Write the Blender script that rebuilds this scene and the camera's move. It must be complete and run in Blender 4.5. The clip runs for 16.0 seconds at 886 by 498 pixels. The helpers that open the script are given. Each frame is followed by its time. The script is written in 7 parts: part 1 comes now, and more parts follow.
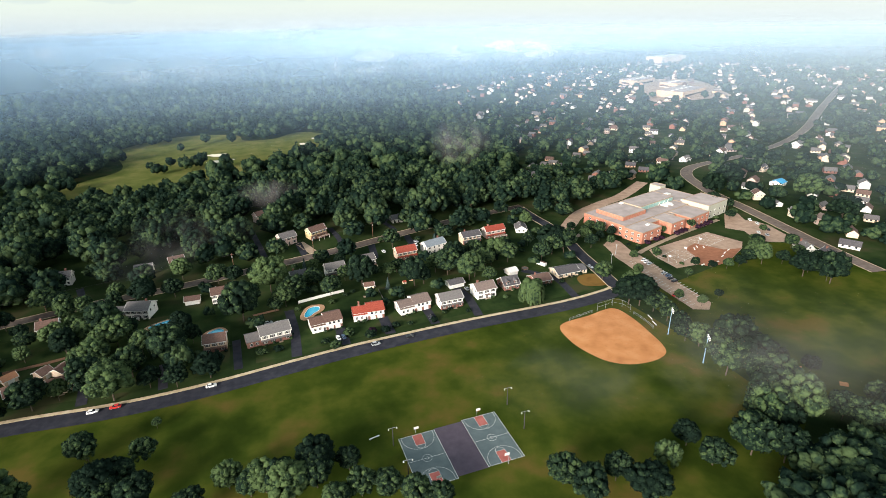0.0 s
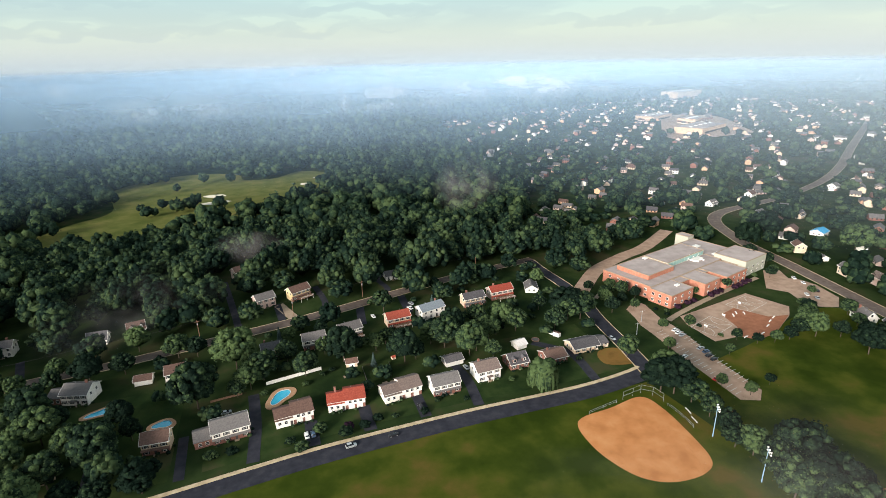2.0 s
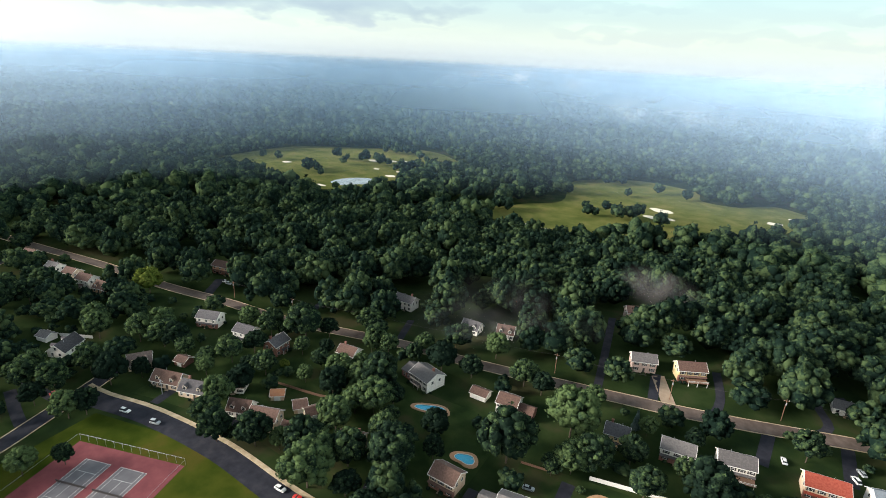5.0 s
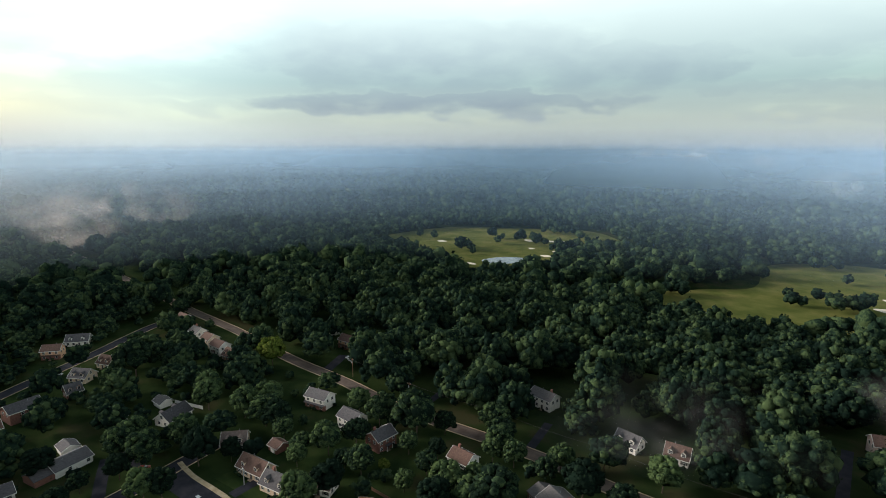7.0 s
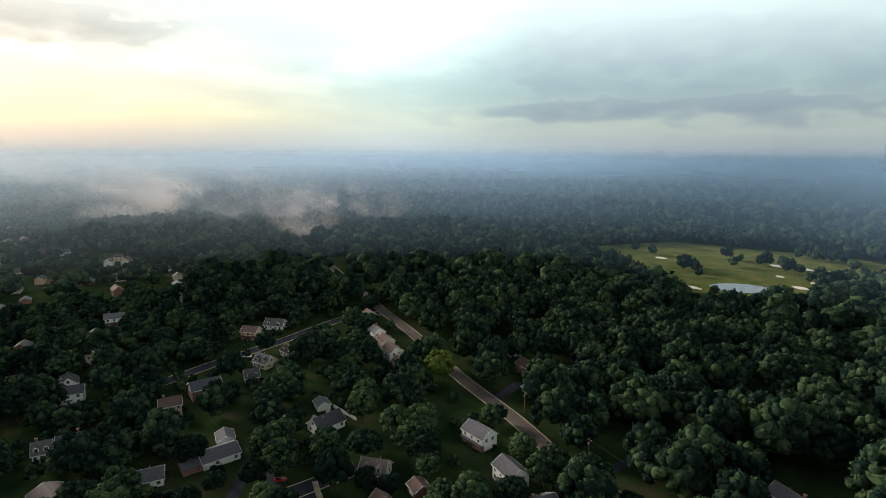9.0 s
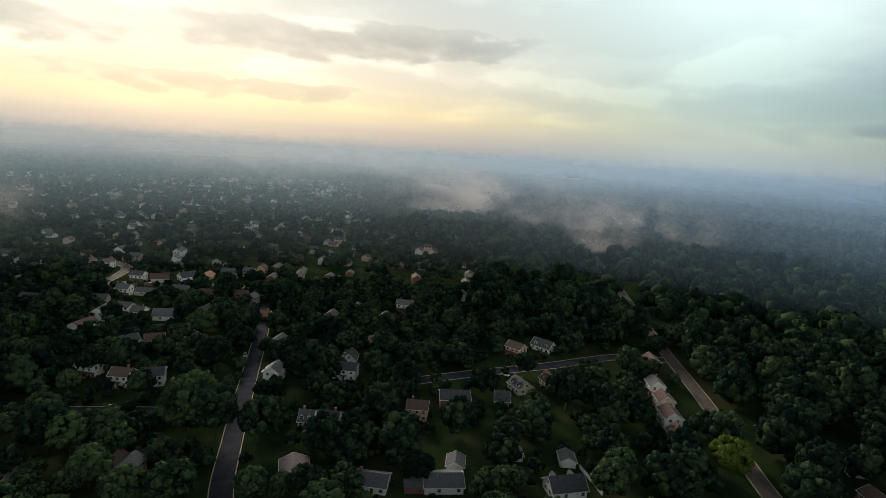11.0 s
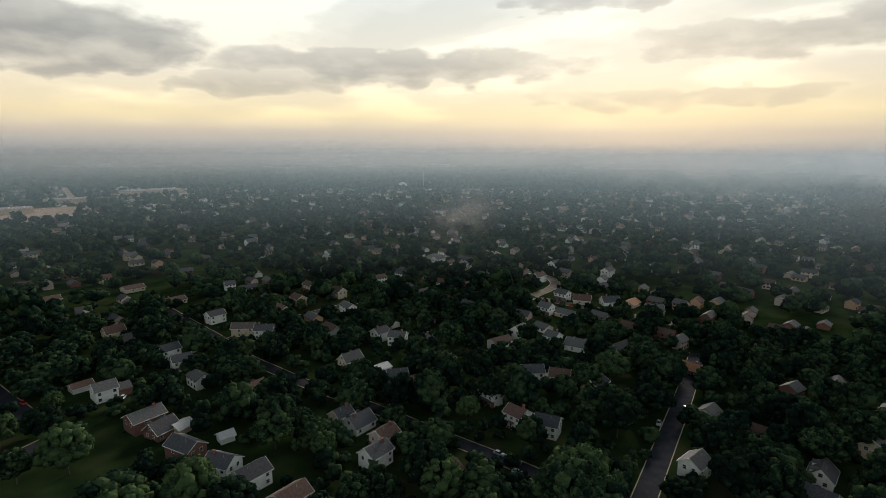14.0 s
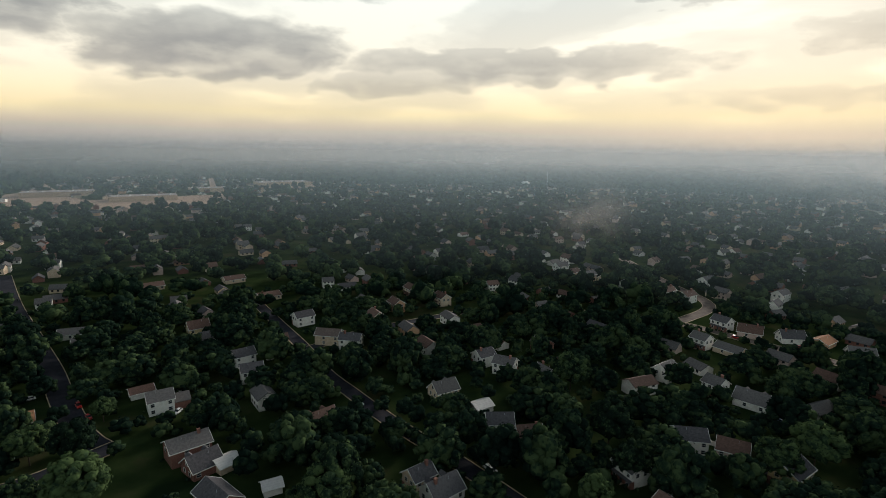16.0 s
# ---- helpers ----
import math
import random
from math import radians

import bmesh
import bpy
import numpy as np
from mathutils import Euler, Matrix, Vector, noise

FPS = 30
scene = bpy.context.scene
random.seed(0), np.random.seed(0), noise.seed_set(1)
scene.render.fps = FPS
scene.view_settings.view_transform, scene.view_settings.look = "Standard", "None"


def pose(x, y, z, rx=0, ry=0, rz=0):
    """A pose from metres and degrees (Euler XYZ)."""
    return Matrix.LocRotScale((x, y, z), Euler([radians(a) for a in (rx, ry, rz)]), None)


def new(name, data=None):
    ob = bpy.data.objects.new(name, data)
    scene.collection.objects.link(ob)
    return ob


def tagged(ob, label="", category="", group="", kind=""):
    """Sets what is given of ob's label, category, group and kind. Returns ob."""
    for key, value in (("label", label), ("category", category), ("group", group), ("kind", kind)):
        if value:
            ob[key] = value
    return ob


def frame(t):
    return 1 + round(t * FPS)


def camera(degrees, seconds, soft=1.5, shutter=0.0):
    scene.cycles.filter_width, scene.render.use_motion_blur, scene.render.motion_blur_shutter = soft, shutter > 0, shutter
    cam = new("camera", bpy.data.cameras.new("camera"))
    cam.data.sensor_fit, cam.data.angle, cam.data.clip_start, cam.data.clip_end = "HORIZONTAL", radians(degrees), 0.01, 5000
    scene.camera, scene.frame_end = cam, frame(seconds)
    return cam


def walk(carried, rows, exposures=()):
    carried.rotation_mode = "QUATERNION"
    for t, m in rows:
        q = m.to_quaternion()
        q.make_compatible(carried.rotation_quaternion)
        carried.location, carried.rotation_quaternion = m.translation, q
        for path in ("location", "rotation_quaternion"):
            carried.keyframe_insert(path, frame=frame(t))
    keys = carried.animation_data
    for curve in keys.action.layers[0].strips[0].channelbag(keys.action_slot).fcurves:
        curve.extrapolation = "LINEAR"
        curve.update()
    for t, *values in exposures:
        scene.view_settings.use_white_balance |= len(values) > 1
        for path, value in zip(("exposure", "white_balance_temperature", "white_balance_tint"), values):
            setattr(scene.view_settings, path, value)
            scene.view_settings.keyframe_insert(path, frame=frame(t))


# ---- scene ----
cam = camera(78.53, 16.0, soft=0.9)
# seconds, eye x, y, z, yaw, pitch, roll
ROWS = [
    (0.0, 14.65, -19.96, 150.26, -19.34, -23.04, 0.91),
    (0.5, 21.60, -9.16, 149.98, -18.96, -21.38, 1.07),
    (1.0, 28.04, 2.01, 149.55, -18.65, -19.52, 1.14),
    (1.5, 34.19, 13.10, 149.73, -18.56, -19.61, 1.25),
    (2.0, 40.23, 24.93, 150.14, -17.91, -19.66, 1.21),
    (2.5, 45.59, 36.73, 150.47, -12.07, -19.55, 0.85),
    (3.0, 50.32, 48.79, 150.35, -7.25, -19.42, 0.60),
    (3.5, 53.56, 62.02, 149.12, -2.23, -19.16, 0.16),
    (4.0, 55.25, 74.37, 148.27, 4.10, -19.12, -0.60),
    (4.5, 55.79, 86.08, 147.93, 17.50, -19.31, -1.76),
    (5.0, 54.28, 97.97, 146.99, 30.77, -19.76, -2.81),
    (5.2, 53.18, 102.66, 146.34, 33.35, -19.86, -2.94),
    (7.3, 33.06, 151.54, 125.18, 49.47, -10.28, 0.14),
    (7.5, 29.82, 155.68, 124.26, 50.53, -10.29, 0.17),
    (8.0, 20.78, 165.33, 122.77, 54.27, -10.35, 0.03),
    (8.5, 10.96, 174.80, 121.32, 59.97, -10.41, -0.25),
    (9.0, 2.33, 183.62, 119.90, 70.74, -10.44, -0.45),
    (9.5, -6.01, 191.66, 118.83, 86.52, -10.40, -0.71),
    (9.7, -9.34, 194.20, 118.40, 90.63, -10.35, -0.44),
    (11.8, -53.21, 198.58, 119.85, 113.11, -10.75, -1.42),
    (11.9, -55.46, 197.93, 119.80, 116.00, -10.90, 0.20),
    (12.0, -57.72, 197.18, 119.74, 121.60, -10.90, 1.00),
    (12.1, -60.00, 196.34, 119.70, 133.20, -10.40, 0.60),
    (12.2, -62.28, 195.41, 119.66, 143.60, -10.20, 0.30),
    (12.5, -69.01, 192.10, 119.61, 150.43, -10.34, 0.07),
    (13.0, -78.89, 184.74, 119.48, 148.78, -10.43, 0.09),
    (13.5, -87.85, 175.82, 118.08, 147.96, -10.54, -0.04),
    (14.0, -96.90, 165.19, 115.19, 147.68, -10.63, -0.14),
    (14.5, -106.30, 153.04, 111.25, 148.08, -10.76, -0.23),
    (15.0, -115.34, 138.46, 108.01, 159.64, -10.81, -0.68),
    (15.5, -122.52, 124.33, 106.89, 159.83, -10.83, -0.66),
    (16.0, -128.75, 110.73, 105.61, 160.61, -10.74, -0.71),
]
walk(cam, [(t, pose(x, y, z, 90 + pitch, roll, yaw)) for t, x, y, z, yaw, pitch, roll in ROWS],
     [(0.0, 1.9), (1.0, 1.66), (3.5, 1.75), (5.2, 2.0), (7.3, 1.25), (8.5, 1.25), (9.7, 0.98), (11.8, 0.66), (16.0, 0.60)])

# ---- sky and sun ----
SUN_YAW, SUN_HIGH = 126.0, 17.0
world = bpy.data.worlds.new("sky")
scene.world = world
world.use_nodes = True
wt = world.node_tree
wt.nodes.clear()


def node(tree, kind, **sets):
    n = tree.nodes.new(kind)
    for key, value in sets.items():
        if key in n.inputs:
            n.inputs[key].default_value = value
    return n


def ramp(tree, stops, fac, ease="LINEAR"):
    n = tree.nodes.new("ShaderNodeValToRGB")
    n.color_ramp.interpolation = ease
    el = n.color_ramp.elements
    el.remove(el[1])
    for k, (p, c) in enumerate(stops):
        e = el[0] if k == 0 else el.new(p)
        e.position, e.color = p, (*c, 1) if len(c) == 3 else c
    if fac is not None:
        tree.links.new(fac, n.inputs[0])
    return n.outputs[0]


def maths(tree, op, a, b=0.0, clamp=False):
    n = tree.nodes.new("ShaderNodeMath")
    n.operation, n.use_clamp = op, clamp
    for k, v in enumerate((a, b)):
        if isinstance(v, (int, float)):
            n.inputs[k].default_value = v
        else:
            tree.links.new(v, n.inputs[k])
    return n.outputs[0]


def blend(tree, fac, a, b, how="MIX"):
    n = tree.nodes.new("ShaderNodeMix")
    n.data_type, n.blend_type = "RGBA", how
    for k, v in ((0, fac), (6, a), (7, b)):
        if isinstance(v, (int, float)):
            n.inputs[k].default_value = v
        elif isinstance(v, tuple):
            n.inputs[k].default_value = (*v, 1) if len(v) == 3 else v
        else:
            tree.links.new(v, n.inputs[k])
    return n.outputs[2]


def noise_of(tree, vector, scale, detail=4.0, rough=0.55, distort=0.0):
    n = tree.nodes.new("ShaderNodeTexNoise")
    n.inputs["Scale"].default_value, n.inputs["Detail"].default_value = scale, detail
    n.inputs["Roughness"].default_value, n.inputs["Distortion"].default_value = rough, distort
    if vector is not None:
        tree.links.new(vector, n.inputs["Vector"])
    return n.outputs["Fac"]


CLOUD_BANKS = [
    (183, 8.8, 15, 3.8, 1.0), (201, 11.6, 11, 4.5, 1.0), (152, 7.8, 23, 2.2, 0.85), (165, 6.0, 10, 1.5, 0.7), (119, 9.4, 14, 2.2, 0.75),
    (126, 4.6, 17, 1.2, 0.7), (132, 14.2, 13, 1.8, 0.8), (171, 15.5, 16, 2.0, 0.6), (105, 10.0, 13, 2.0, 0.75), (50, 8.5, 24, 5.0, 0.7),
    (47, 4.0, 26, 1.5, 1.0), (30, 7.0, 13, 3.2, 0.7), (78, 3.4, 14, 0.9, 0.35), (8, 8.5, 22, 1.3, 0.4), (-25, 10.5, 20, 1.4, 0.3),
    (24, 4.8, 22, 0.8, 0.5), (-12, 4.4, 20, 0.7, 0.4), (4, 2.6, 26, 0.6, 0.35), (38, 2.6, 12, 0.5, 0.3), (-38, 3.0, 16, 0.6, 0.3),
]


def sky_nodes():
    t = wt
    out = t.nodes.new("ShaderNodeOutputWorld")
    air = t.nodes.new("ShaderNodeTexSky")
    air.sky_type, air.sun_disc = "NISHITA", False
    air.sun_elevation, air.sun_rotation = radians(SUN_HIGH), radians(-SUN_YAW)
    clear = t.nodes.new("ShaderNodeBackground")
    clear.inputs["Strength"].default_value = 0.07
    t.links.new(air.outputs[0], clear.inputs[0])
    way = t.nodes.new("ShaderNodeTexCoord").outputs["Generated"]
    cut = t.nodes.new("ShaderNodeSeparateXYZ")
    t.links.new(way, cut.inputs[0])
    x, y, z = cut.outputs
    # cloud deck at one height: where the way upward meets it
    up = maths(t, "MAXIMUM", z, 0.0)
    high = maths(t, "ADD", up, 0.17)
    deck = t.nodes.new("ShaderNodeCombineXYZ")
    t.links.new(maths(t, "DIVIDE", x, high), deck.inputs[0])
    t.links.new(maths(t, "DIVIDE", y, high), deck.inputs[1])
    big = noise_of(t, deck.outputs[0], 0.95, 6.0, 0.48, 0.15)
    # single cloud banks low in the sky: bearing, height, half width, half height (degrees), weight
    bearing = maths(t, "MULTIPLY", maths(t, "ARCTAN2", maths(t, "MULTIPLY", x, -1.0), y), 57.2958)
    bearing = maths(t, "SUBTRACT", maths(t, "MODULO", maths(t, "ADD", bearing, 440.0), 360.0), 80.0)
    height = maths(t, "MULTIPLY", maths(t, "ARCSINE", z), 57.2958)
    stretched = t.nodes.new("ShaderNodeVectorMath")
    stretched.operation = "MULTIPLY"
    t.links.new(way, stretched.inputs[0])
    stretched.inputs[1].default_value = (1.0, 1.0, 2.6)
    rolls = noise_of(t, stretched.outputs[0], 7.0, 6.0, 0.55, 0.1)
    frays = noise_of(t, stretched.outputs[0], 15.0, 4.0, 0.45, 0.1)
    bearing = maths(t, "ADD", bearing, maths(t, "MULTIPLY", maths(t, "SUBTRACT", rolls, 0.5), 22.0))
    height = maths(t, "ADD", height, maths(t, "MULTIPLY", maths(t, "SUBTRACT", frays, 0.5), 3.6))
    banks = None
    for yaw0, high0, wide, tall, weight in CLOUD_BANKS:
        across = maths(t, "MULTIPLY", maths(t, "SUBTRACT", bearing, yaw0), 1.0 / wide)
        upward = maths(t, "MULTIPLY", maths(t, "SUBTRACT", height, high0), 1.0 / tall)
        away = maths(t, "ADD", maths(t, "MULTIPLY", across, across), maths(t, "MULTIPLY", upward, upward))
        body = ramp(t, [(0.0, (weight * 0.95,) * 3), (0.35, (weight * 0.8,) * 3), (1.35, (0, 0, 0))], away, "EASE")
        banks = body if banks is None else maths(t, "MAXIMUM", banks, body)
    broken = ramp(t, [(0.43, (0, 0, 0)), (0.485, (0.65, 0.65, 0.65)), (0.56, (1, 1, 1))], big, "EASE")
    overhead = ramp(t, [(0.0, (0.0, 0.0, 0.0)), (0.07, (0.30, 0.30, 0.30)), (0.24, (0.36, 0.36, 0.36)), (0.42, (1, 1, 1))], up, "EASE")
    banks = maths(t, "MULTIPLY", banks, ramp(t, [(0.32, (0.72, 0.72, 0.72)), (0.6, (1, 1, 1))], frays))
    grey = maths(t, "MAXIMUM", banks, maths(t, "MULTIPLY", broken, overhead))
    # bright veil between the heavy clouds, warm low down towards the hidden sun, pale blue-green to the north
    glow = t.nodes.new("ShaderNodeVectorMath")
    glow.operation = "DOT_PRODUCT"
    t.links.new(way, glow.inputs[0])
    glow.inputs[1].default_value = (-math.sin(radians(172)), math.cos(radians(172)), 0.0)
    facing = maths(t, "MULTIPLY_ADD", glow.outputs["Value"], 0.5)
    facing.node.inputs[2].default_value = 0.5
    warm = ramp(t, [(0.30, (0, 0, 0)), (0.72, (1, 1, 1))], facing, "EASE")
    power = ramp(t, [(0.10, (0.140, 0.140, 0.140)), (0.3, (0.150, 0.150, 0.150)), (0.5, (0.235, 0.25, 0.25)), (0.75, (0.335, 0.335, 0.335)), (0.97, (0.39, 0.39, 0.39))], facing, "EASE")
    low_cold = ramp(t, [(0.0, (0.80, 0.88, 0.88)), (0.04, (0.81, 0.93, 0.83)), (0.10, (0.69, 0.95, 0.92)), (0.34, (2.2, 2.5, 2.45)), (0.6, (0.7, 0.8, 0.85)), (1.0, (0.22, 0.27, 0.32))], up)
    low_warm = ramp(t, [(0.0, (0.44, 0.40, 0.38)), (0.025, (0.62, 0.52, 0.42)), (0.055, (1.0, 0.81, 0.47)), (0.12, (0.98, 0.88, 0.69)), (0.26, (0.86, 0.90, 0.84)), (0.6, (0.15, 0.18, 0.21)), (1.0, (0.09, 0.11, 0.14))], up)
    veil = blend(t, warm, low_cold, low_warm)
    dark = ramp(t, [(0.0, (0.40, 0.36, 0.33)), (0.10, (0.25, 0.24, 0.235)), (0.20, (0.21, 0.215, 0.22)), (0.32, (0.22, 0.25, 0.29)), (0.6, (0.11, 0.13, 0.15)), (1.0, (0.08, 0.10, 0.12))], up)
    cold_dark = ramp(t, [(0.0, (0.66, 0.78, 0.88)), (0.06, (0.40, 0.52, 0.64)), (0.12, (0.44, 0.58, 0.72)), (0.34, (1.7, 2.0, 2.0)), (0.6, (0.55, 0.65, 0.7)), (1.0, (0.20, 0.25, 0.30))], up)
    gloom = blend(t, warm, cold_dark, dark)
    colour = blend(t, maths(t, "MULTIPLY", grey, 0.92), veil, gloom)
    colour = blend(t, 1.0, colour, power, "MULTIPLY")
    cloudy = t.nodes.new("ShaderNodeBackground")
    t.links.new(colour, cloudy.inputs[0])
    cloudy.inputs["Strength"].default_value = 2.0
    mix = t.nodes.new("ShaderNodeMixShader")
    mix.inputs[0].default_value = 0.93
    t.links.new(clear.outputs[0], mix.inputs[1])
    t.links.new(cloudy.outputs[0], mix.inputs[2])
    t.links.new(mix.outputs[0], out.inputs[0])


sky_nodes()
sun = new("sun", bpy.data.lights.new("sun", "SUN"))
sun.data.energy, sun.data.angle, sun.data.color = 2.8, radians(22), (1.0, 0.92, 0.83)
sun.matrix_world = pose(0, 0, 400, 90 - SUN_HIGH, 0, SUN_YAW + 180)

# ---- materials ----
MATS = {}


def material(name, stops, scale=1.0, rough=0.8, detail=5.0, bump=0.0, bump_scale=None, island=0.0, per_object=0.0, metal=0.0, space="Object", large=0.0, large_scale=0.02, spec=0.3, relief=0.1):
    """A surface whose colour runs over stops by fine noise, with large patches and a fine relief."""
    m = bpy.data.materials.new(name)
    m.use_nodes = True
    t = m.node_tree
    b = t.nodes["Principled BSDF"]
    b.inputs["Roughness"].default_value, b.inputs["Metallic"].default_value = rough, metal
    b.inputs["Specular IOR Level"].default_value = spec
    geo = t.nodes.new("ShaderNodeNewGeometry")
    co = geo.outputs["Position"] if space == "World" else t.nodes.new("ShaderNodeTexCoord").outputs["Object"]
    fac = noise_of(t, co, scale, detail)
    if large:
        wide = noise_of(t, geo.outputs["Position"], large_scale, 3.0)
        fac = maths(t, "ADD", fac, maths(t, "MULTIPLY", maths(t, "SUBTRACT", wide, 0.5), large))
    if island:
        fac = maths(t, "ADD", fac, maths(t, "MULTIPLY", maths(t, "SUBTRACT", geo.outputs["Random Per Island"], 0.5), island))
    if per_object:
        fac = maths(t, "ADD", fac, maths(t, "MULTIPLY", maths(t, "SUBTRACT", t.nodes.new("ShaderNodeObjectInfo").outputs["Random"], 0.5), per_object))
    n = len(stops)
    t.links.new(ramp(t, [(0.3 + 0.4 * k / max(n - 1, 1), c) for k, c in enumerate(stops)], fac), b.inputs["Base Color"])
    if bump:
        bn = t.nodes.new("ShaderNodeBump")
        bn.inputs["Strength"].default_value, bn.inputs["Distance"].default_value = bump, relief
        t.links.new(noise_of(t, co, bump_scale or scale * 4, 4.0), bn.inputs["Height"])
        t.links.new(bn.outputs[0], b.inputs["Normal"])
    MATS[name] = m
    return m


def lined(m, axis, period, depth=0.5, dark=0.75):
    """Adds straight courses (siding boards, shingle rows) to a material, along one axis of the thing."""
    t = m.node_tree
    b = t.nodes["Principled BSDF"]
    cut = t.nodes.new("ShaderNodeSeparateXYZ")
    t.links.new(t.nodes.new("ShaderNodeTexCoord").outputs["Object"], cut.inputs[0])
    saw = maths(t, "FRACT", maths(t, "MULTIPLY", cut.outputs[axis], 1.0 / period))
    line = ramp(t, [(0.0, (dark,) * 3), (0.14, (1, 1, 1)), (1.0, (1, 1, 1))], saw)
    old = b.inputs["Base Color"].links[0].from_socket
    t.links.new(blend(t, 1.0, old, line, "MULTIPLY"), b.inputs["Base Color"])
    bn = t.nodes.new("ShaderNodeBump")
    bn.inputs["Strength"].default_value, bn.inputs["Distance"].default_value = depth, 0.03
    t.links.new(saw, bn.inputs["Height"])
    t.links.new(bn.outputs[0], b.inputs["Normal"])
    return m


def plain(name, colour, rough=0.6, metal=0.0):
    c = tuple(colour)
    return material(name, [tuple(v * 0.85 for v in c), c, tuple(min(v * 1.1, 1) for v in c)], 3.0, rough, metal=metal)


GRASS = material("grass", [(0.011, 0.021, 0.009), (0.018, 0.031, 0.011), (0.027, 0.041, 0.015), (0.042, 0.043, 0.021)], 0.06, 0.95, 8.0, 0.4, 1.5, space="World", large=0.9, large_scale=0.012, spec=0.0)
GARDEN_GRASS = material("garden_grass", [(0.012, 0.023, 0.009), (0.020, 0.035, 0.012), (0.031, 0.047, 0.016), (0.045, 0.047, 0.022)], 0.08, 0.95, 9.0, 0.3, 2.0, space="World", large=0.9, large_scale=0.03, spec=0.0)
LAWN = material("mown_grass", [(0.020, 0.032, 0.005), (0.032, 0.046, 0.007), (0.052, 0.062, 0.010), (0.086, 0.066, 0.017)], 0.05, 0.95, 9.0, 0.3, 2.0, space="World", large=0.9, large_scale=0.018, spec=0.0)
FAIRWAY = material("fairway_grass", [(0.070, 0.085, 0.024), (0.10, 0.11, 0.033), (0.14, 0.13, 0.045)], 0.05, 0.95, 8.0, space="World", large=0.5, large_scale=0.02, spec=0.0)
DIRT = material("infield_clay", [(0.36, 0.145, 0.05), (0.45, 0.19, 0.07), (0.50, 0.235, 0.095)], 0.12, 0.95, 9.0, 0.2, 2.0, space="World", spec=0.1)
SAND = material("bunker_sand", [(0.62, 0.54, 0.42), (0.74, 0.67, 0.54)], 0.3, 0.95, space="World")
ASPHALT = material("dark_asphalt", [(0.020, 0.021, 0.028), (0.028, 0.029, 0.038), (0.040, 0.040, 0.048)], 0.25, 0.95, 8.0, 0.2, 8.0, space="World", large=0.4, large_scale=0.05, spec=0.08)
OLD_ROAD = material("worn_asphalt", [(0.085, 0.062, 0.052), (0.115, 0.086, 0.072), (0.15, 0.115, 0.095)], 0.3, 0.95, 8.0, 0.2, 8.0, space="World", large=0.4, large_scale=0.05)
LOT = material("pale_asphalt", [(0.24, 0.160, 0.112), (0.31, 0.210, 0.150), (0.37, 0.255, 0.19)], 0.2, 0.9, 8.0, 0.2, 8.0, space="World", large=0.4, large_scale=0.04)
KERB = material("concrete_kerb", [(0.30, 0.24, 0.15), (0.42, 0.33, 0.21), (0.50, 0.42, 0.30)], 0.4, 0.9, 8.0, 0.3, 3.0, space="World")
PATH = material("concrete_path", [(0.25, 0.185, 0.13), (0.33, 0.25, 0.18)], 0.4, 0.9, 8.0, space="World")
BARK = material("bark", [(0.05, 0.038, 0.028), (0.09, 0.07, 0.05)], 3.0, 0.95, bump=0.6)
LEAF = material("oak_leaves", [(0.007, 0.014, 0.010), (0.013, 0.024, 0.015), (0.025, 0.044, 0.023), (0.058, 0.088, 0.036)], 5.0, 0.75, 6.0, 1.0, 14.0, island=0.42, per_object=0.55, spec=0.0, relief=0.35)
WOODS = material("woods_leaves", [(0.006, 0.013, 0.010), (0.011, 0.022, 0.015), (0.020, 0.036, 0.020), (0.044, 0.067, 0.030)], 0.55, 0.8, 6.0, 1.0, 1.5, island=0.40, space="World", large=1.2, large_scale=0.055, spec=0.0, relief=0.4)
GOLD_LEAF = material("yellow_green_leaves", [(0.040, 0.062, 0.012), (0.070, 0.095, 0.018), (0.11, 0.13, 0.03)], 1.2, 0.75, 6.0, 0.8, 2.2, island=0.35, spec=0.0)
PLUM_LEAF = material("purple_leaves", [(0.012, 0.007, 0.012), (0.022, 0.011, 0.020), (0.040, 0.020, 0.034)], 1.2, 0.8, 6.0, 0.8, 2.2, island=0.4, spec=0.0)
SPRUCE_LEAF = material("blue_spruce_needles", [(0.030, 0.050, 0.045), (0.050, 0.075, 0.070), (0.08, 0.11, 0.10)], 2.0, 0.8, 6.0, 0.8, 3.0, island=0.3, spec=0.0)
GLASS = plain("window_glass", (0.02, 0.025, 0.03), 0.08)
TRIM = plain("white_trim", (0.72, 0.70, 0.66), 0.5)
DARK_TRIM = plain("dark_trim", (0.05, 0.045, 0.045), 0.5)
STEEL = plain("galvanised_steel", (0.42, 0.44, 0.46), 0.45, 0.6)
WATER = plain("pool_water", (0.05, 0.42, 0.62), 0.08)
POND = plain("pond_water", (0.10, 0.12, 0.14), 0.05)
TILE = material("pool_surround", [(0.36, 0.20, 0.11), (0.46, 0.28, 0.16)], 0.8, 0.9)
WOOD = material("deck_wood", [(0.16, 0.09, 0.06), (0.24, 0.14, 0.09)], 2.0, 0.9)
COURT_GREEN = material("court_blue_grey", [(0.075, 0.10, 0.105), (0.10, 0.13, 0.135)], 0.3, 0.9, 8.0, space="World")
COURT_RED = material("court_red", [(0.28, 0.075, 0.06), (0.38, 0.12, 0.10)], 0.3, 0.9, 8.0, space="World")
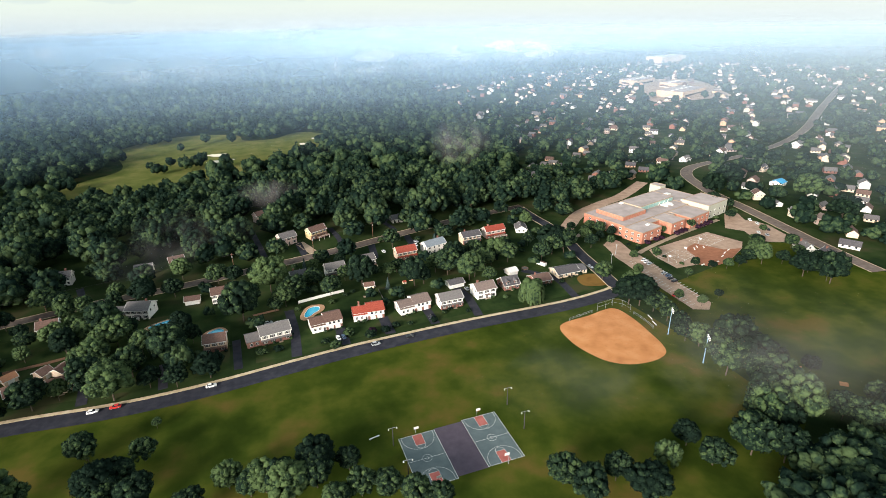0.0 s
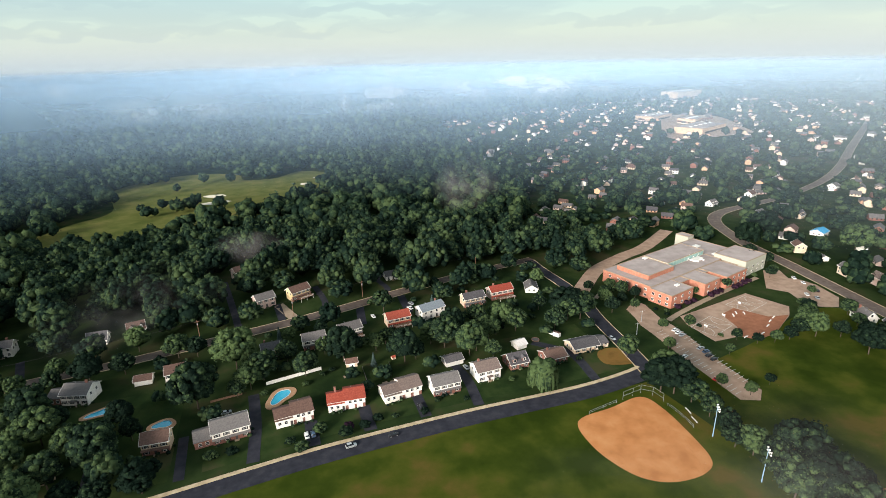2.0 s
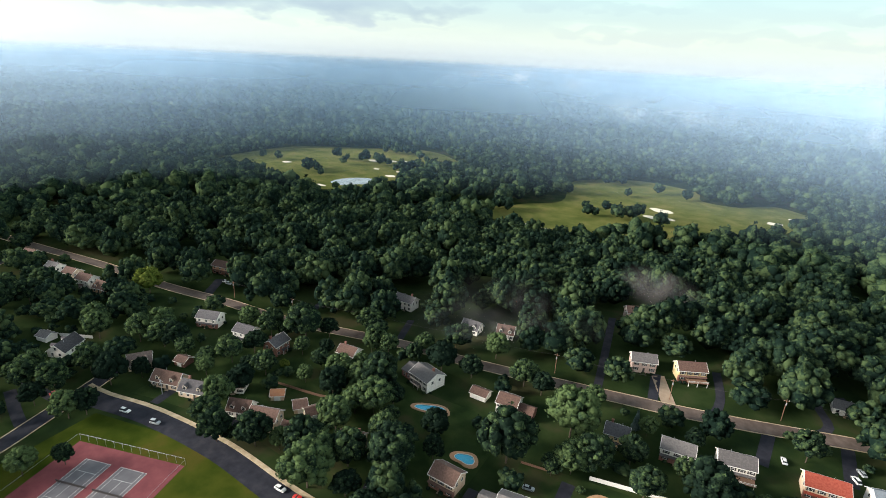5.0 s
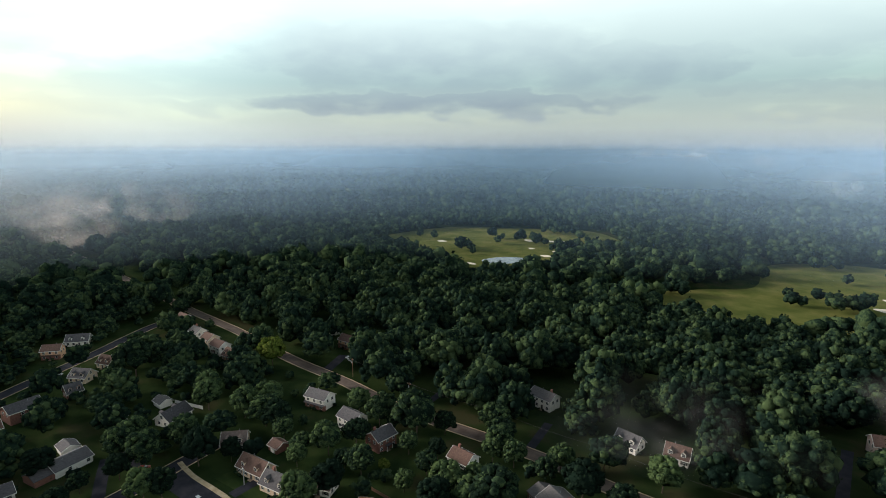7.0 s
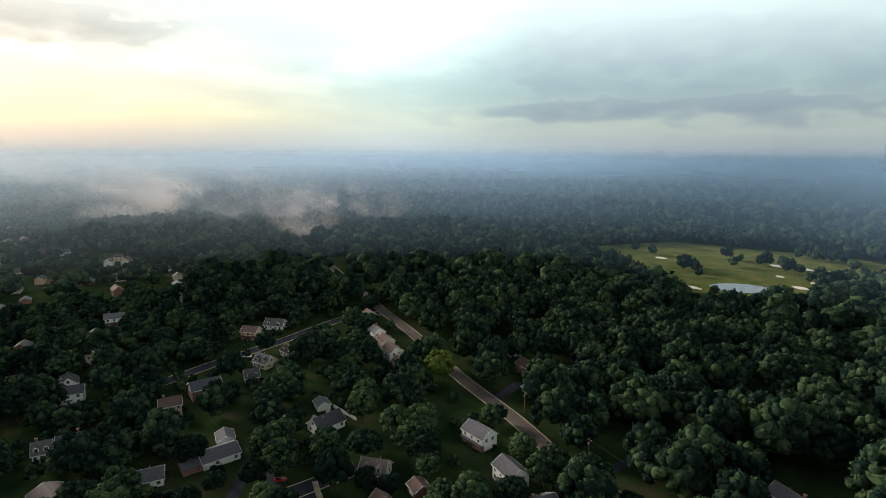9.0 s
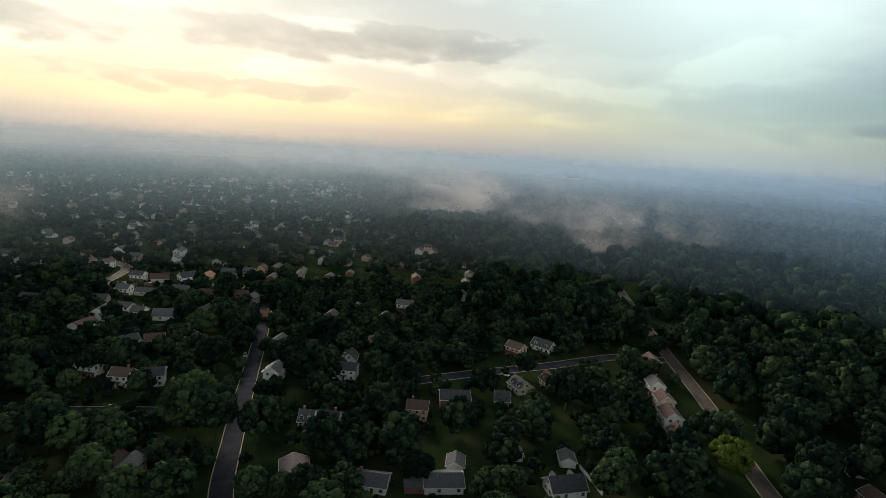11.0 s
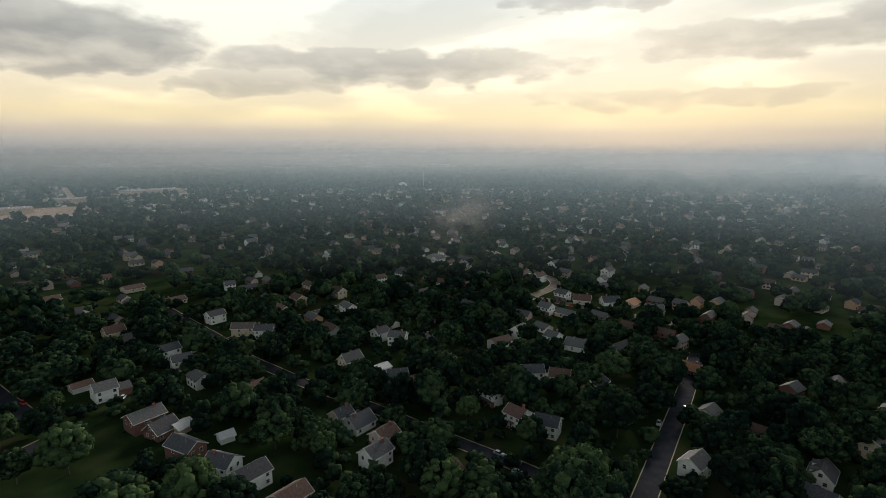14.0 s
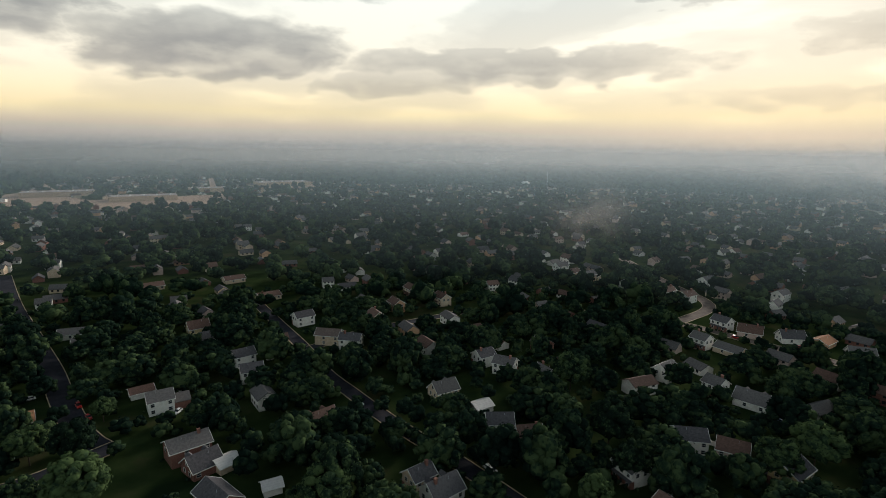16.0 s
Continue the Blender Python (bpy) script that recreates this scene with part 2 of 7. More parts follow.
COURT_DARK = material("court_dark_strip", [(0.055, 0.043, 0.060), (0.075, 0.058, 0.078)], 0.3, 0.9, 8.0, space="World")
TENNIS_RED = material("tennis_red", [(0.13, 0.028, 0.035), (0.19, 0.05, 0.055)], 0.2, 0.9, 8.0, space="World")
TENNIS_GREY = material("tennis_grey", [(0.10, 0.095, 0.105), (0.15, 0.14, 0.15)], 0.2, 0.9, 8.0, space="World")
LINE = plain("line_paint", (0.55, 0.55, 0.52), 0.8)
MULCH = material("red_mulch", [(0.20, 0.075, 0.035), (0.29, 0.115, 0.060)], 0.3, 0.95, 8.0, space="World")
WALLS = {
    "w": lined(material("white_siding", [(0.70, 0.65, 0.59), (0.80, 0.76, 0.70), (0.86, 0.82, 0.77)], 0.8, 0.6, per_object=0.2), 2, 0.22),
    "c": lined(material("cream_siding", [(0.50, 0.38, 0.27), (0.60, 0.46, 0.33), (0.66, 0.53, 0.40)], 0.8, 0.6, per_object=0.2), 2, 0.22),
    "y": lined(material("yellow_siding", [(0.55, 0.42, 0.22), (0.64, 0.50, 0.28)], 0.8, 0.6, per_object=0.2), 2, 0.22),
    "p": lined(material("pinkish_siding", [(0.50, 0.36, 0.31), (0.60, 0.46, 0.40)], 0.8, 0.6, per_object=0.2), 2, 0.22),
    "o": lined(material("tan_siding", [(0.52, 0.30, 0.18), (0.62, 0.38, 0.24)], 0.8, 0.6, per_object=0.2), 2, 0.22),
    "b": lined(material("red_brick", [(0.15, 0.065, 0.05), (0.21, 0.095, 0.072), (0.26, 0.13, 0.10)], 2.5, 0.9, per_object=0.2), 2, 0.15, 0.4, 0.8),
}
ROOFS = {
    "g": lined(material("grey_shingles", [(0.085, 0.078, 0.078), (0.115, 0.106, 0.105), (0.15, 0.138, 0.135)], 1.5, 0.9, per_object=0.3), 2, 0.16),
    "d": lined(material("dark_shingles", [(0.055, 0.052, 0.058), (0.08, 0.075, 0.08), (0.11, 0.105, 0.11)], 1.5, 0.9, per_object=0.3), 2, 0.16),
    "n": lined(material("brown_shingles", [(0.085, 0.05, 0.04), (0.12, 0.07, 0.055), (0.155, 0.095, 0.075)], 1.5, 0.9, per_object=0.3), 2, 0.16),
    "t": lined(material("taupe_shingles", [(0.115, 0.085, 0.075), (0.15, 0.112, 0.098), (0.185, 0.14, 0.125)], 1.5, 0.9, per_object=0.2), 2, 0.16),
    "r": lined(material("red_shingles", [(0.20, 0.036, 0.022), (0.26, 0.050, 0.030), (0.31, 0.07, 0.045)], 1.5, 0.9, per_object=0.2), 2, 0.16),
    "b": lined(material("blue_grey_shingles", [(0.15, 0.175, 0.20), (0.20, 0.23, 0.26)], 1.5, 0.9), 2, 0.16),
    "o": lined(material("orange_brown_shingles", [(0.33, 0.15, 0.075), (0.42, 0.20, 0.11)], 1.5, 0.9), 2, 0.16),
    "B": plain("bright_blue_roof", (0.04, 0.30, 0.55), 0.6),
    "w": lined(material("pale_metal_roof", [(0.55, 0.52, 0.50), (0.66, 0.63, 0.60)], 1.0, 0.5), 2, 0.4),
}
WALL_WORDS = {"w": "white-sided", "c": "cream-sided", "y": "yellow-sided", "p": "pinkish-sided", "o": "tan", "b": "red-brick"}
ROOF_WORDS = {"g": "grey shingle", "d": "dark shingle", "n": "brown shingle", "t": "taupe shingle", "r": "red shingle", "b": "blue-grey shingle", "o": "orange-brown shingle", "B": "bright blue", "w": "pale metal"}

# ---- ground ----


def smooth(a, b, v):
    t = np.clip((v - a) / (b - a), 0, 1)
    return t * t * (3 - 2 * t)


HILLS = [(148, 22, 1420, 330, 10), (112, 12, 1650, 300, 18), (60, 18, 1450, 300, 18), (25, 16, 1280, 220, 10), (-15, 18, 1350, 260, 8), (92, 10, 1300, 300, 8), (50, 26, 2350, 260, 45), (5, 20, 2150, 240, 38), (135, 22, 2500, 300, 40)]


def terrain(x, y):
    """The height of the ground: nearly flat, a low rise north of the through road, the golf course in a dip, hills all round."""
    h = 9 * np.exp(-(((x - 50) / 110) ** 2 + ((y - 395) / 70) ** 2))
    h = h - 20 * smooth(420, 575, y) * smooth(900, 500, x) * smooth(-1050, -700, x) * (1 - smooth(920, 1400, y))
    r, a = np.hypot(x + 40, y - 170), np.degrees(np.arctan2(-(x + 40), y - 170)) % 360
    for yaw, wide, far, deep, high in HILLS:
        h = h + high * np.exp(-((((a - yaw + 180) % 360 - 180) / wide) ** 2) - ((r - far) / deep) ** 2)
    edge = 1350 + 600 * np.exp(-((((a + 50 + 180) % 360 - 180) / 30) ** 2)) + 550 * np.exp(-(((a - 188) / 17) ** 2))  # where the plateau ends
    return h - 60 * smooth(edge, edge + 800, r) + smooth(2900, 4600, r) * (52 + 6 * np.sin(np.radians(a) * 5 + 1) + 4 * np.sin(np.radians(a) * 13))


def mesh_of(name, verts, faces, mats, smooth_shade=False):
    me = bpy.data.meshes.new(name)
    me.from_pydata([tuple(v) for v in verts], [], faces)
    for m in mats if isinstance(mats, (list, tuple)) else [mats]:
        me.materials.append(m)
    if smooth_shade:
        me.polygons.foreach_set("use_smooth", [True] * len(me.polygons))
    return me


def mesh_tris(name, v, f, mat):
    """A mesh from arrays of corners and triangles."""
    me = bpy.data.meshes.new(name)
    v, f = np.asarray(v, dtype=np.float32), np.asarray(f, dtype=np.int32)
    me.vertices.add(len(v))
    me.vertices.foreach_set("co", v.ravel())
    me.loops.add(f.size)
    me.loops.foreach_set("vertex_index", f.ravel())
    me.polygons.add(len(f))
    me.polygons.foreach_set("loop_start", np.arange(0, f.size, 3, dtype=np.int32))
    me.polygons.foreach_set("loop_total", np.full(len(f), 3, dtype=np.int32))
    me.materials.append(mat)
    me.update()
    return me


def part(name, me, parent, m=None, label=""):
    ob = new(name, me)
    ob.parent = parent
    if m is not None:
        ob.matrix_basis = m
    if label:
        ob["label"] = label
    return ob


def ground():
    near = np.arange(-520, 521, 8.0)
    steps = [520.0]
    while steps[-1] < 4850:
        steps.append(min(steps[-1] + max(10, (steps[-1] - 500) * 0.07), 4850.0))
    far = np.array(steps[1:])
    line = np.concatenate([-far[::-1], near, far])
    x, y = np.meshgrid(line, line + 100)
    n = len(line)
    v = np.stack([x, y, terrain(x, y)], -1).reshape(-1, 3)
    i = np.arange((n - 1) * n).reshape(n - 1, n)[:, :-1].ravel()
    f = np.concatenate([np.stack([i, i + 1, i + n + 1], 1), np.stack([i, i + n + 1, i + n], 1)])
    me = mesh_tris("ground", v, f, GRASS)
    me.polygons.foreach_set("use_smooth", [True] * len(me.polygons))
    tagged(new("ground", me), "dark green lawns and rough grass under the trees", "ground", kind="structure")


ground()
SOLID = []  # discs that trees keep clear of: x, y, radius


def along(points, step=6.0):
    """Points at even steps on a smooth line through the given ones."""
    p = [np.array(q, float) for q in points]
    p = [2 * p[0] - p[1]] + p + [2 * p[-1] - p[-2]]
    out = []
    for a, b, c, d in zip(p, p[1:], p[2:], p[3:]):
        n = max(2, int(np.linalg.norm(c - b) / step))
        for k in range(n):
            t = k / n
            out.append(0.5 * (2 * b + (c - a) * t + (2 * a - 5 * b + 4 * c - d) * t * t + (3 * b - a - 3 * c + d) * t ** 3))
    out.append(p[-2])
    return np.array(out)


def strip(name, line, left, right, z, mat, thick=0.0, label="", category="road", kind="structure"):
    """A band of ground from left to right metres off a line, with side faces where it stands proud."""
    d = np.gradient(line, axis=0)
    d /= np.linalg.norm(d, axis=1)[:, None]
    nrm = np.stack([-d[:, 1], d[:, 0]], 1)
    a, b = line + nrm * left, line + nrm * right
    ha, hb = terrain(a[:, 0], a[:, 1]) + z, terrain(b[:, 0], b[:, 1]) + z
    n = len(line)
    v = [(*a[k], ha[k]) for k in range(n)] + [(*b[k], hb[k]) for k in range(n)]
    f = [(n + k, n + k + 1, k + 1, k) for k in range(n - 1)]
    if thick:
        v += [(p[0], p[1], p[2] - thick) for p in v]
        f += [(k, k + 1, 2 * n + k + 1, 2 * n + k) for k in range(n - 1)] + [(n + k + 1, n + k, 3 * n + k, 3 * n + k + 1) for k in range(n - 1)]
    return tagged(new(name, mesh_of(name, v, f, mat)), label, category, kind=kind)


ROADS = []


def road(name, points, width, mat, label, kerbs=True, north_walk=False, z=0.10, shade=0.5, sides=(1, -1)):
    line = along(points)
    ROADS.append((line, width * shade))
    ob = strip(name, line, width / 2, -width / 2, z, mat, 0.0, label)
    if kerbs:
        for side in sides:
            a, b = side * (width / 2 + 0.35), side * width / 2
            strip("kerb", line, max(a, b), min(a, b), z + 0.14, KERB, 0.2, "pale worn concrete kerb along the road", "kerb")
    if north_walk:
        strip("pavement", line, width / 2 + 2.0, width / 2 + 0.45, z + 0.10, KERB, 0.1, "pale concrete pavement beside the road", "pavement")
    return line


road("road_1", [(-182, 194), (-168, 195), (-140, 200.5), (-100, 202.5), (-60, 199.5), (-25, 200.3), (16, 205.2), (50, 208.8), (107, 211.2), (168, 211.2), (200, 215), (207, 217.5)], 9.0, ASPHALT, "dark asphalt street with a pale kerb along a park", north_walk=True, sides=(1,))
road("road_2", [(-760, 235), (-560, 255), (-405, 269), (-319, 279), (-253, 283), (-203, 290), (-158, 294), (-93, 309), (-48, 314), (24, 324), (57, 330), (91, 339), (170, 364), (223, 377)], 7.4, OLD_ROAD, "worn brownish asphalt through road between trees")
road("road_3", [(206, 214), (210, 238), (214, 271), (219, 297), (221, 325), (219, 352), (219, 375)], 8.5, ASPHALT, "dark asphalt side road with kerbs beside the school", z=0.13)
road("road_4", [(-186, 216), (-180, 198), (-174, 178), (-167, 153), (-163, 122), (-174, 100), (-213, 78), (-261, 54), (-314, 28), (-345, 12), (-375, -4)], 7.6, ASPHALT, "dark asphalt residential road with pale kerbs", z=0.13, shade=0.3)
road("road_5", [(-78, -88), (-66, -104), (-50, -140), (-37, -173), (-17, -218), (20, -300), (60, -400)], 9.0, ASPHALT, "dark asphalt residential road with parked cars", z=0.13, shade=0.15)
road("road_6", [(-80, -93), (-55, -76), (-25, -70), (40, -60), (120, -50)], 8.0, ASPHALT, "dark asphalt road along the edge of a field")
road("road_7", [(-120, -300), (-140, -215), (-150, -173), (-157, -135), (-165, -110), (-176, -78), (-190, -46), (-207, 0), (-219, 33), (-228, 70)], 7.0, ASPHALT, "dark asphalt residential street between trees", z=0.16, shade=0.15)
road("road_8", [(-290, 130), (-313, 160), (-339, 197), (-372, 240), (-378, 268)], 8.0, ASPHALT, "dark asphalt residential street", z=0.13)
road("road_9", [(-150, -165), (-185, -185), (-260, -205)], 7.0, ASPHALT, "dark asphalt residential street", z=0.13)
road("road_10", [(-330, -180), (-372, -143), (-390, -103), (-407, -59), (-415, -24), (-425, 20)], 8.0, OLD_ROAD, "worn asphalt residential street", z=0.13)
road("road_11", [(372, 180), (378, 222), (393, 299), (406, 364), (444, 424), (562, 459), (750, 542), (948, 667), (1250, 860)], 11.0, OLD_ROAD, "worn asphalt main road to the town", z=0.13)
road("road_12", [(-470, -330), (-440, -230), (-423, -168), (-372, -143)], 8.0, OLD_ROAD, "worn asphalt residential street", z=0.16)
road("road_13", [(173, -1009), (230, -1160), (310, -1366), (400, -1600)], 14.0, LOT, "pale worn main road through a far town", kerbs=False, z=0.35)
road("road_14", [(-70, -1063), (-45, -1300), (-15, -1680), (0, -1850)], 14.0, LOT, "pale worn main road through a far town", kerbs=False, z=0.35)


def sheet(name, corners, z, mat, label, category, kind="structure", rounded=True):
    """A level patch of ground with a smooth outline."""
    c = [np.array(q, float) for q in corners]
    if rounded:
        n, out = len(c), []
        for k in range(n):
            a, b, d, e = c[k - 1], c[k], c[(k + 1) % n], c[(k + 2) % n]
            for s in range(6):
                t = s / 6
                out.append(0.5 * (2 * b + (d - a) * t + (2 * a - 5 * b + 4 * d - e) * t * t + (3 * b - a - 3 * d + e) * t ** 3))
        c = out
    mid = sum(c) / len(c)
    n = len(c)
    rings = 8
    verts, faces = [(mid[0], mid[1], float(terrain(mid[0], mid[1])) + z)], []
    for r in range(1, rings + 1):
        for q in c:
            p = mid + (q - mid) * r / rings
            verts.append((p[0], p[1], float(terrain(p[0], p[1])) + z))
    for k in range(n):
        faces.append((0, 1 + k, 1 + (k + 1) % n))
    for r in range(rings - 1):
        o, q = 1 + r * n, 1 + (r + 1) * n
        faces += [(o + k, q + k, q + (k + 1) % n, o + (k + 1) % n) for k in range(n)]
    me = mesh_of(name, verts, faces, mat)
    bm = bmesh.new()
    bm.from_mesh(me)
    bmesh.ops.recalc_face_normals(bm, faces=bm.faces)
    if sum(f.normal.z for f in bm.faces) < 0:
        bmesh.ops.reverse_faces(bm, faces=bm.faces)
    bm.to_mesh(me)
    bm.free()
    return tagged(new(name, me), label, category, kind=kind)


OPEN = []  # outlines that stay free of woods


def inside(px, py, poly):
    hit = np.zeros(np.shape(px), bool)
    n = len(poly)
    for k in range(n):
        (x0, y0), (x1, y1) = poly[k - 1], poly[k]
        cross = ((y0 > py) != (y1 > py)) & (px < (x1 - x0) * (py - y0) / (y1 - y0 + 1e-9) + x0)
        hit ^= cross
    return hit


def field(name, corners, z, mat, label, category, clear=True, rounded=True):
    if clear:
        OPEN.append(corners)
    return sheet(name, corners, z, mat, label, category, rounded=rounded)


PARK = [(-160, 190), (-120, 199), (-60, 197), (0, 200), (60, 207), (120, 209), (200, 209), (206, 160), (206, 95), (150, 60), (60, 40), (-60, 40), (-140, 60), (-156, 130)]
field("park_lawn", PARK, 0.03, LAWN, "mown park lawn with yellowed patches", "lawn", rounded=False)
EAST_FIELD = [(214, 205), (250, 215), (280, 222), (340, 240), (365, 225), (375, 150), (340, 90), (280, 70), (236, 80), (216, 130)]
field("east_lawn", EAST_FIELD, 0.03, LAWN, "wide mown playing field with worn patches", "lawn")
field("south_lawn", [(-100, -74), (-70, -70), (0, -55), (90, -40), (90, 40), (0, 40), (-60, 10), (-88, -20)], 0.055, GRASS, "dark mown lawn of a park", "lawn")
field("fairway", [(-203, 640), (-185, 700), (-150, 752), (-174, 879), (-100, 951), (-16, 933), (0, 880), (45, 877), (84, 915), (130, 880), (135, 863), (76, 745), (23, 672), (-19, 665), (-62, 640), (-100, 585), (-150, 585)], 0.15, FAIRWAY, "pale green golf fairway among woods", "fairway")
field("fairway", [(-660, 620), (-662, 795), (-560, 880), (-500, 930), (-440, 930), (-371, 885), (-314, 855), (-348, 790), (-365, 735), (-357, 680), (-357, 645), (-390, 610), (-430, 590), (-472, 580), (-530, 600), (-600, 590)], 0.15, FAIRWAY, "pale green golf fairway with sand bunkers and pond", "fairway")
field("fairway", [(-254, 630), (-205, 645), (-195, 672), (-245, 652)], 0.15, FAIRWAY, "pale green golf fairway among trees", "fairway")
field("fairway", [(-1560, 600), (-1540, 680), (-1400, 720), (-1330, 690), (-1400, 620)], 0.3, FAIRWAY, "distant golf fairway", "fairway")
field("fairway", [(-1110, 720), (-1150, 860), (-1110, 960), (-1060, 900), (-1060, 780)], 0.3, FAIRWAY, "distant golf fairway", "fairway")
field("hill_lawn", [(-827, -1040), (-905, -1155), (-1007, -1134), (-894, -975)], 0.3, FAIRWAY, "pale lawn on a far hill", "lawn")

# ---- park and courts ----
sheet("infield", [(153, 194), (172, 197.5), (189, 200), (193, 190), (192, 170), (189, 156), (181, 151), (169, 151), (160, 155), (154, 163), (150, 178)], 0.06, DIRT, "orange clay baseball infield", "infield")
for bx, by in ((235, 123), (243, 107), (228, 113)):
    sheet("base_patch", [(bx - 2.6, by), (bx, by + 2.2), (bx + 2.6, by), (bx, by - 2.2)], 0.07, DIRT, "small orange clay patch on a lawn", "clay patch", rounded=False)
sheet("base_patch", [(219, 101), (222, 104), (220, 108), (216, 107), (216, 103)], 0.07, DIRT, "small orange clay patch on a lawn", "clay patch")


def box_data(x0, x1, y0, y1, z0, z1, verts, faces):
    o = len(verts)
    verts += [(x0, y0, z0), (x1, y0, z0), (x1, y1, z0), (x0, y1, z0), (x0, y0, z1), (x1, y0, z1), (x1, y1, z1), (x0, y1, z1)]
    faces += [(o + 3, o + 2, o + 1, o), (o + 4, o + 5, o + 6, o + 7), (o, o + 1, o + 5, o + 4), (o + 1, o + 2, o + 6, o + 5), (o + 2, o + 3, o + 7, o + 6), (o + 3, o, o + 4, o + 7)]


def boxes(name, rows, mat):
    v, f = [], []
    for r in rows:
        box_data(*r, v, f)
    return mesh_of(name, v, f, mat)


def tube_data(p, q, r0, r1, verts, faces, sides=8):
    p, q = Vector(p), Vector(q)
    d = (q - p).normalized()
    a = d.orthogonal().normalized()
    b = d.cross(a)
    o = len(verts)
    for c, r in ((p, r0), (q, r1)):
        for k in range(sides):
            w = 2 * math.pi * k / sides
            verts.append(tuple(c + a * (math.cos(w) * r) + b * (math.sin(w) * r)))
    faces += [(o + k, o + (k + 1) % sides, o + sides + (k + 1) % sides, o + sides + k) for k in range(sides)]
    faces += [tuple(range(o + sides, o + 2 * sides)), tuple(range(o + sides - 1, o - 1, -1))]


def tubes(name, rows, mat, sides=8):
    v, f = [], []
    for p, q, r0, r1 in rows:
        tube_data(p, q, r0, r1, v, f, sides)
    return mesh_of(name, v, f, mat)


def stroke(v, f, pts, w, z):
    """A painted line through pts, flat."""
    for (x0, y0), (x1, y1) in zip(pts, pts[1:]):
        d = math.hypot(x1 - x0, y1 - y0) or 1
        nx, ny = -(y1 - y0) / d * w / 2, (x1 - x0) / d * w / 2
        o = len(v)
        v += [(x0 + nx, y0 + ny, z), (x0 - nx, y0 - ny, z), (x1 - nx, y1 - ny, z), (x1 + nx, y1 + ny, z)]
        f.append((o, o + 1, o + 2, o + 3))


def arc(cx, cy, r, a0, a1, n=14):
    return [(cx + r * math.cos(radians(a0 + (a1 - a0) * k / n)), cy + r * math.sin(radians(a0 + (a1 - a0) * k / n))) for k in range(n + 1)]


def hoop(m, label="white backboard on a pole by the court"):
    base = new("basketball_hoop")
    base.matrix_world = m
    tagged(base, label, "basketball hoop", "hoops of the courts")
    part("pole", tubes("pole", [((0, 0, 0), (0, 0, 2.9), 0.09, 0.09), ((0, 0, 2.9), (0, 1.2, 3.3), 0.07, 0.07)], STEEL), base)
    part("backboard", boxes("backboard", [(-0.95, 0.95, 1.2, 1.28, 2.9, 4.0)], TRIM), base)
    v = [(x, y + 1.6, 3.05) for x, y in arc(0, 0, 0.23, 0, 360, 10)]
    part("rim", tubes("rim", [(a, b, 0.03, 0.03) for a, b in zip(v, v[1:])], MATS["court_red"], 5), base)
    return base


def basketball(x, y, yaw):
    """One court 14.6 by 26.5 m: blue-grey floor, red keys, white lines."""
    m = pose(x, y, 0.07, 0, 0, yaw)
    w, h = 7.3, 13.2
    ob = new("basketball_court", boxes("court_floor", [(-w, w, -h, h, -0.06, 0.0)], COURT_GREEN))
    ob.matrix_world = m
    tagged(ob, "blue-grey basketball court with red keys and white lines", "basketball court", kind="structure")
    for s in (1, -1):
        part("key", boxes("key", [(-1.9, 1.9, min(s * h, s * (h - 5.8)), max(s * h, s * (h - 5.8)), -0.03, 0.004)], COURT_RED), ob, None, "red painted key")
    v, f = [], []
    z = 0.012
    stroke(v, f, [(-w, -h), (w, -h), (w, h), (-w, h), (-w, -h)], 0.16, z)
    stroke(v, f, [(-w, 0), (w, 0)], 0.14, z)
    stroke(v, f, arc(0, 0, 1.8, 0, 360, 24), 0.12, z)
    stroke(v, f, arc(0, 0, 0.6, 0, 360, 14), 0.12, z)
    for s in (1, -1):
        stroke(v, f, [(-1.9, s * h), (-1.9, s * (h - 5.8)), (1.9, s * (h - 5.8)), (1.9, s * h)], 0.12, z)
        stroke(v, f, arc(0, s * (h - 5.8), 1.8, 180 if s > 0 else 0, 360 if s > 0 else 180), 0.12, z)
        stroke(v, f, [(-6.4, s * h)] + arc(0, s * (h - 1.6), 6.4, 180 if s > 0 else 180, 360 if s > 0 else 0, 20) + [(6.4, s * h)], 0.12, z)
    part("line", mesh_of("line", v, f, LINE), ob)
    for s in (1, -1):
        hoop(m @ pose(0, s * (h + 1.2), -0.07, 0, 0, 180 if s > 0 else 0))
    SOLID.append((x, y, 13))


basketball(58.2, 129.0, 1)
basketball(85.0, 130.5, 1)
mid = new("court_strip", boxes("court_strip", [(-6, 6, -13.0, 13.2, 0, 0.05)], COURT_DARK))
mid.matrix_world = pose(71.6, 129.8, 0.0, 0, 0, 1)
tagged(mid, "dark purple-grey paved strip between two courts", "paving", kind="structure")


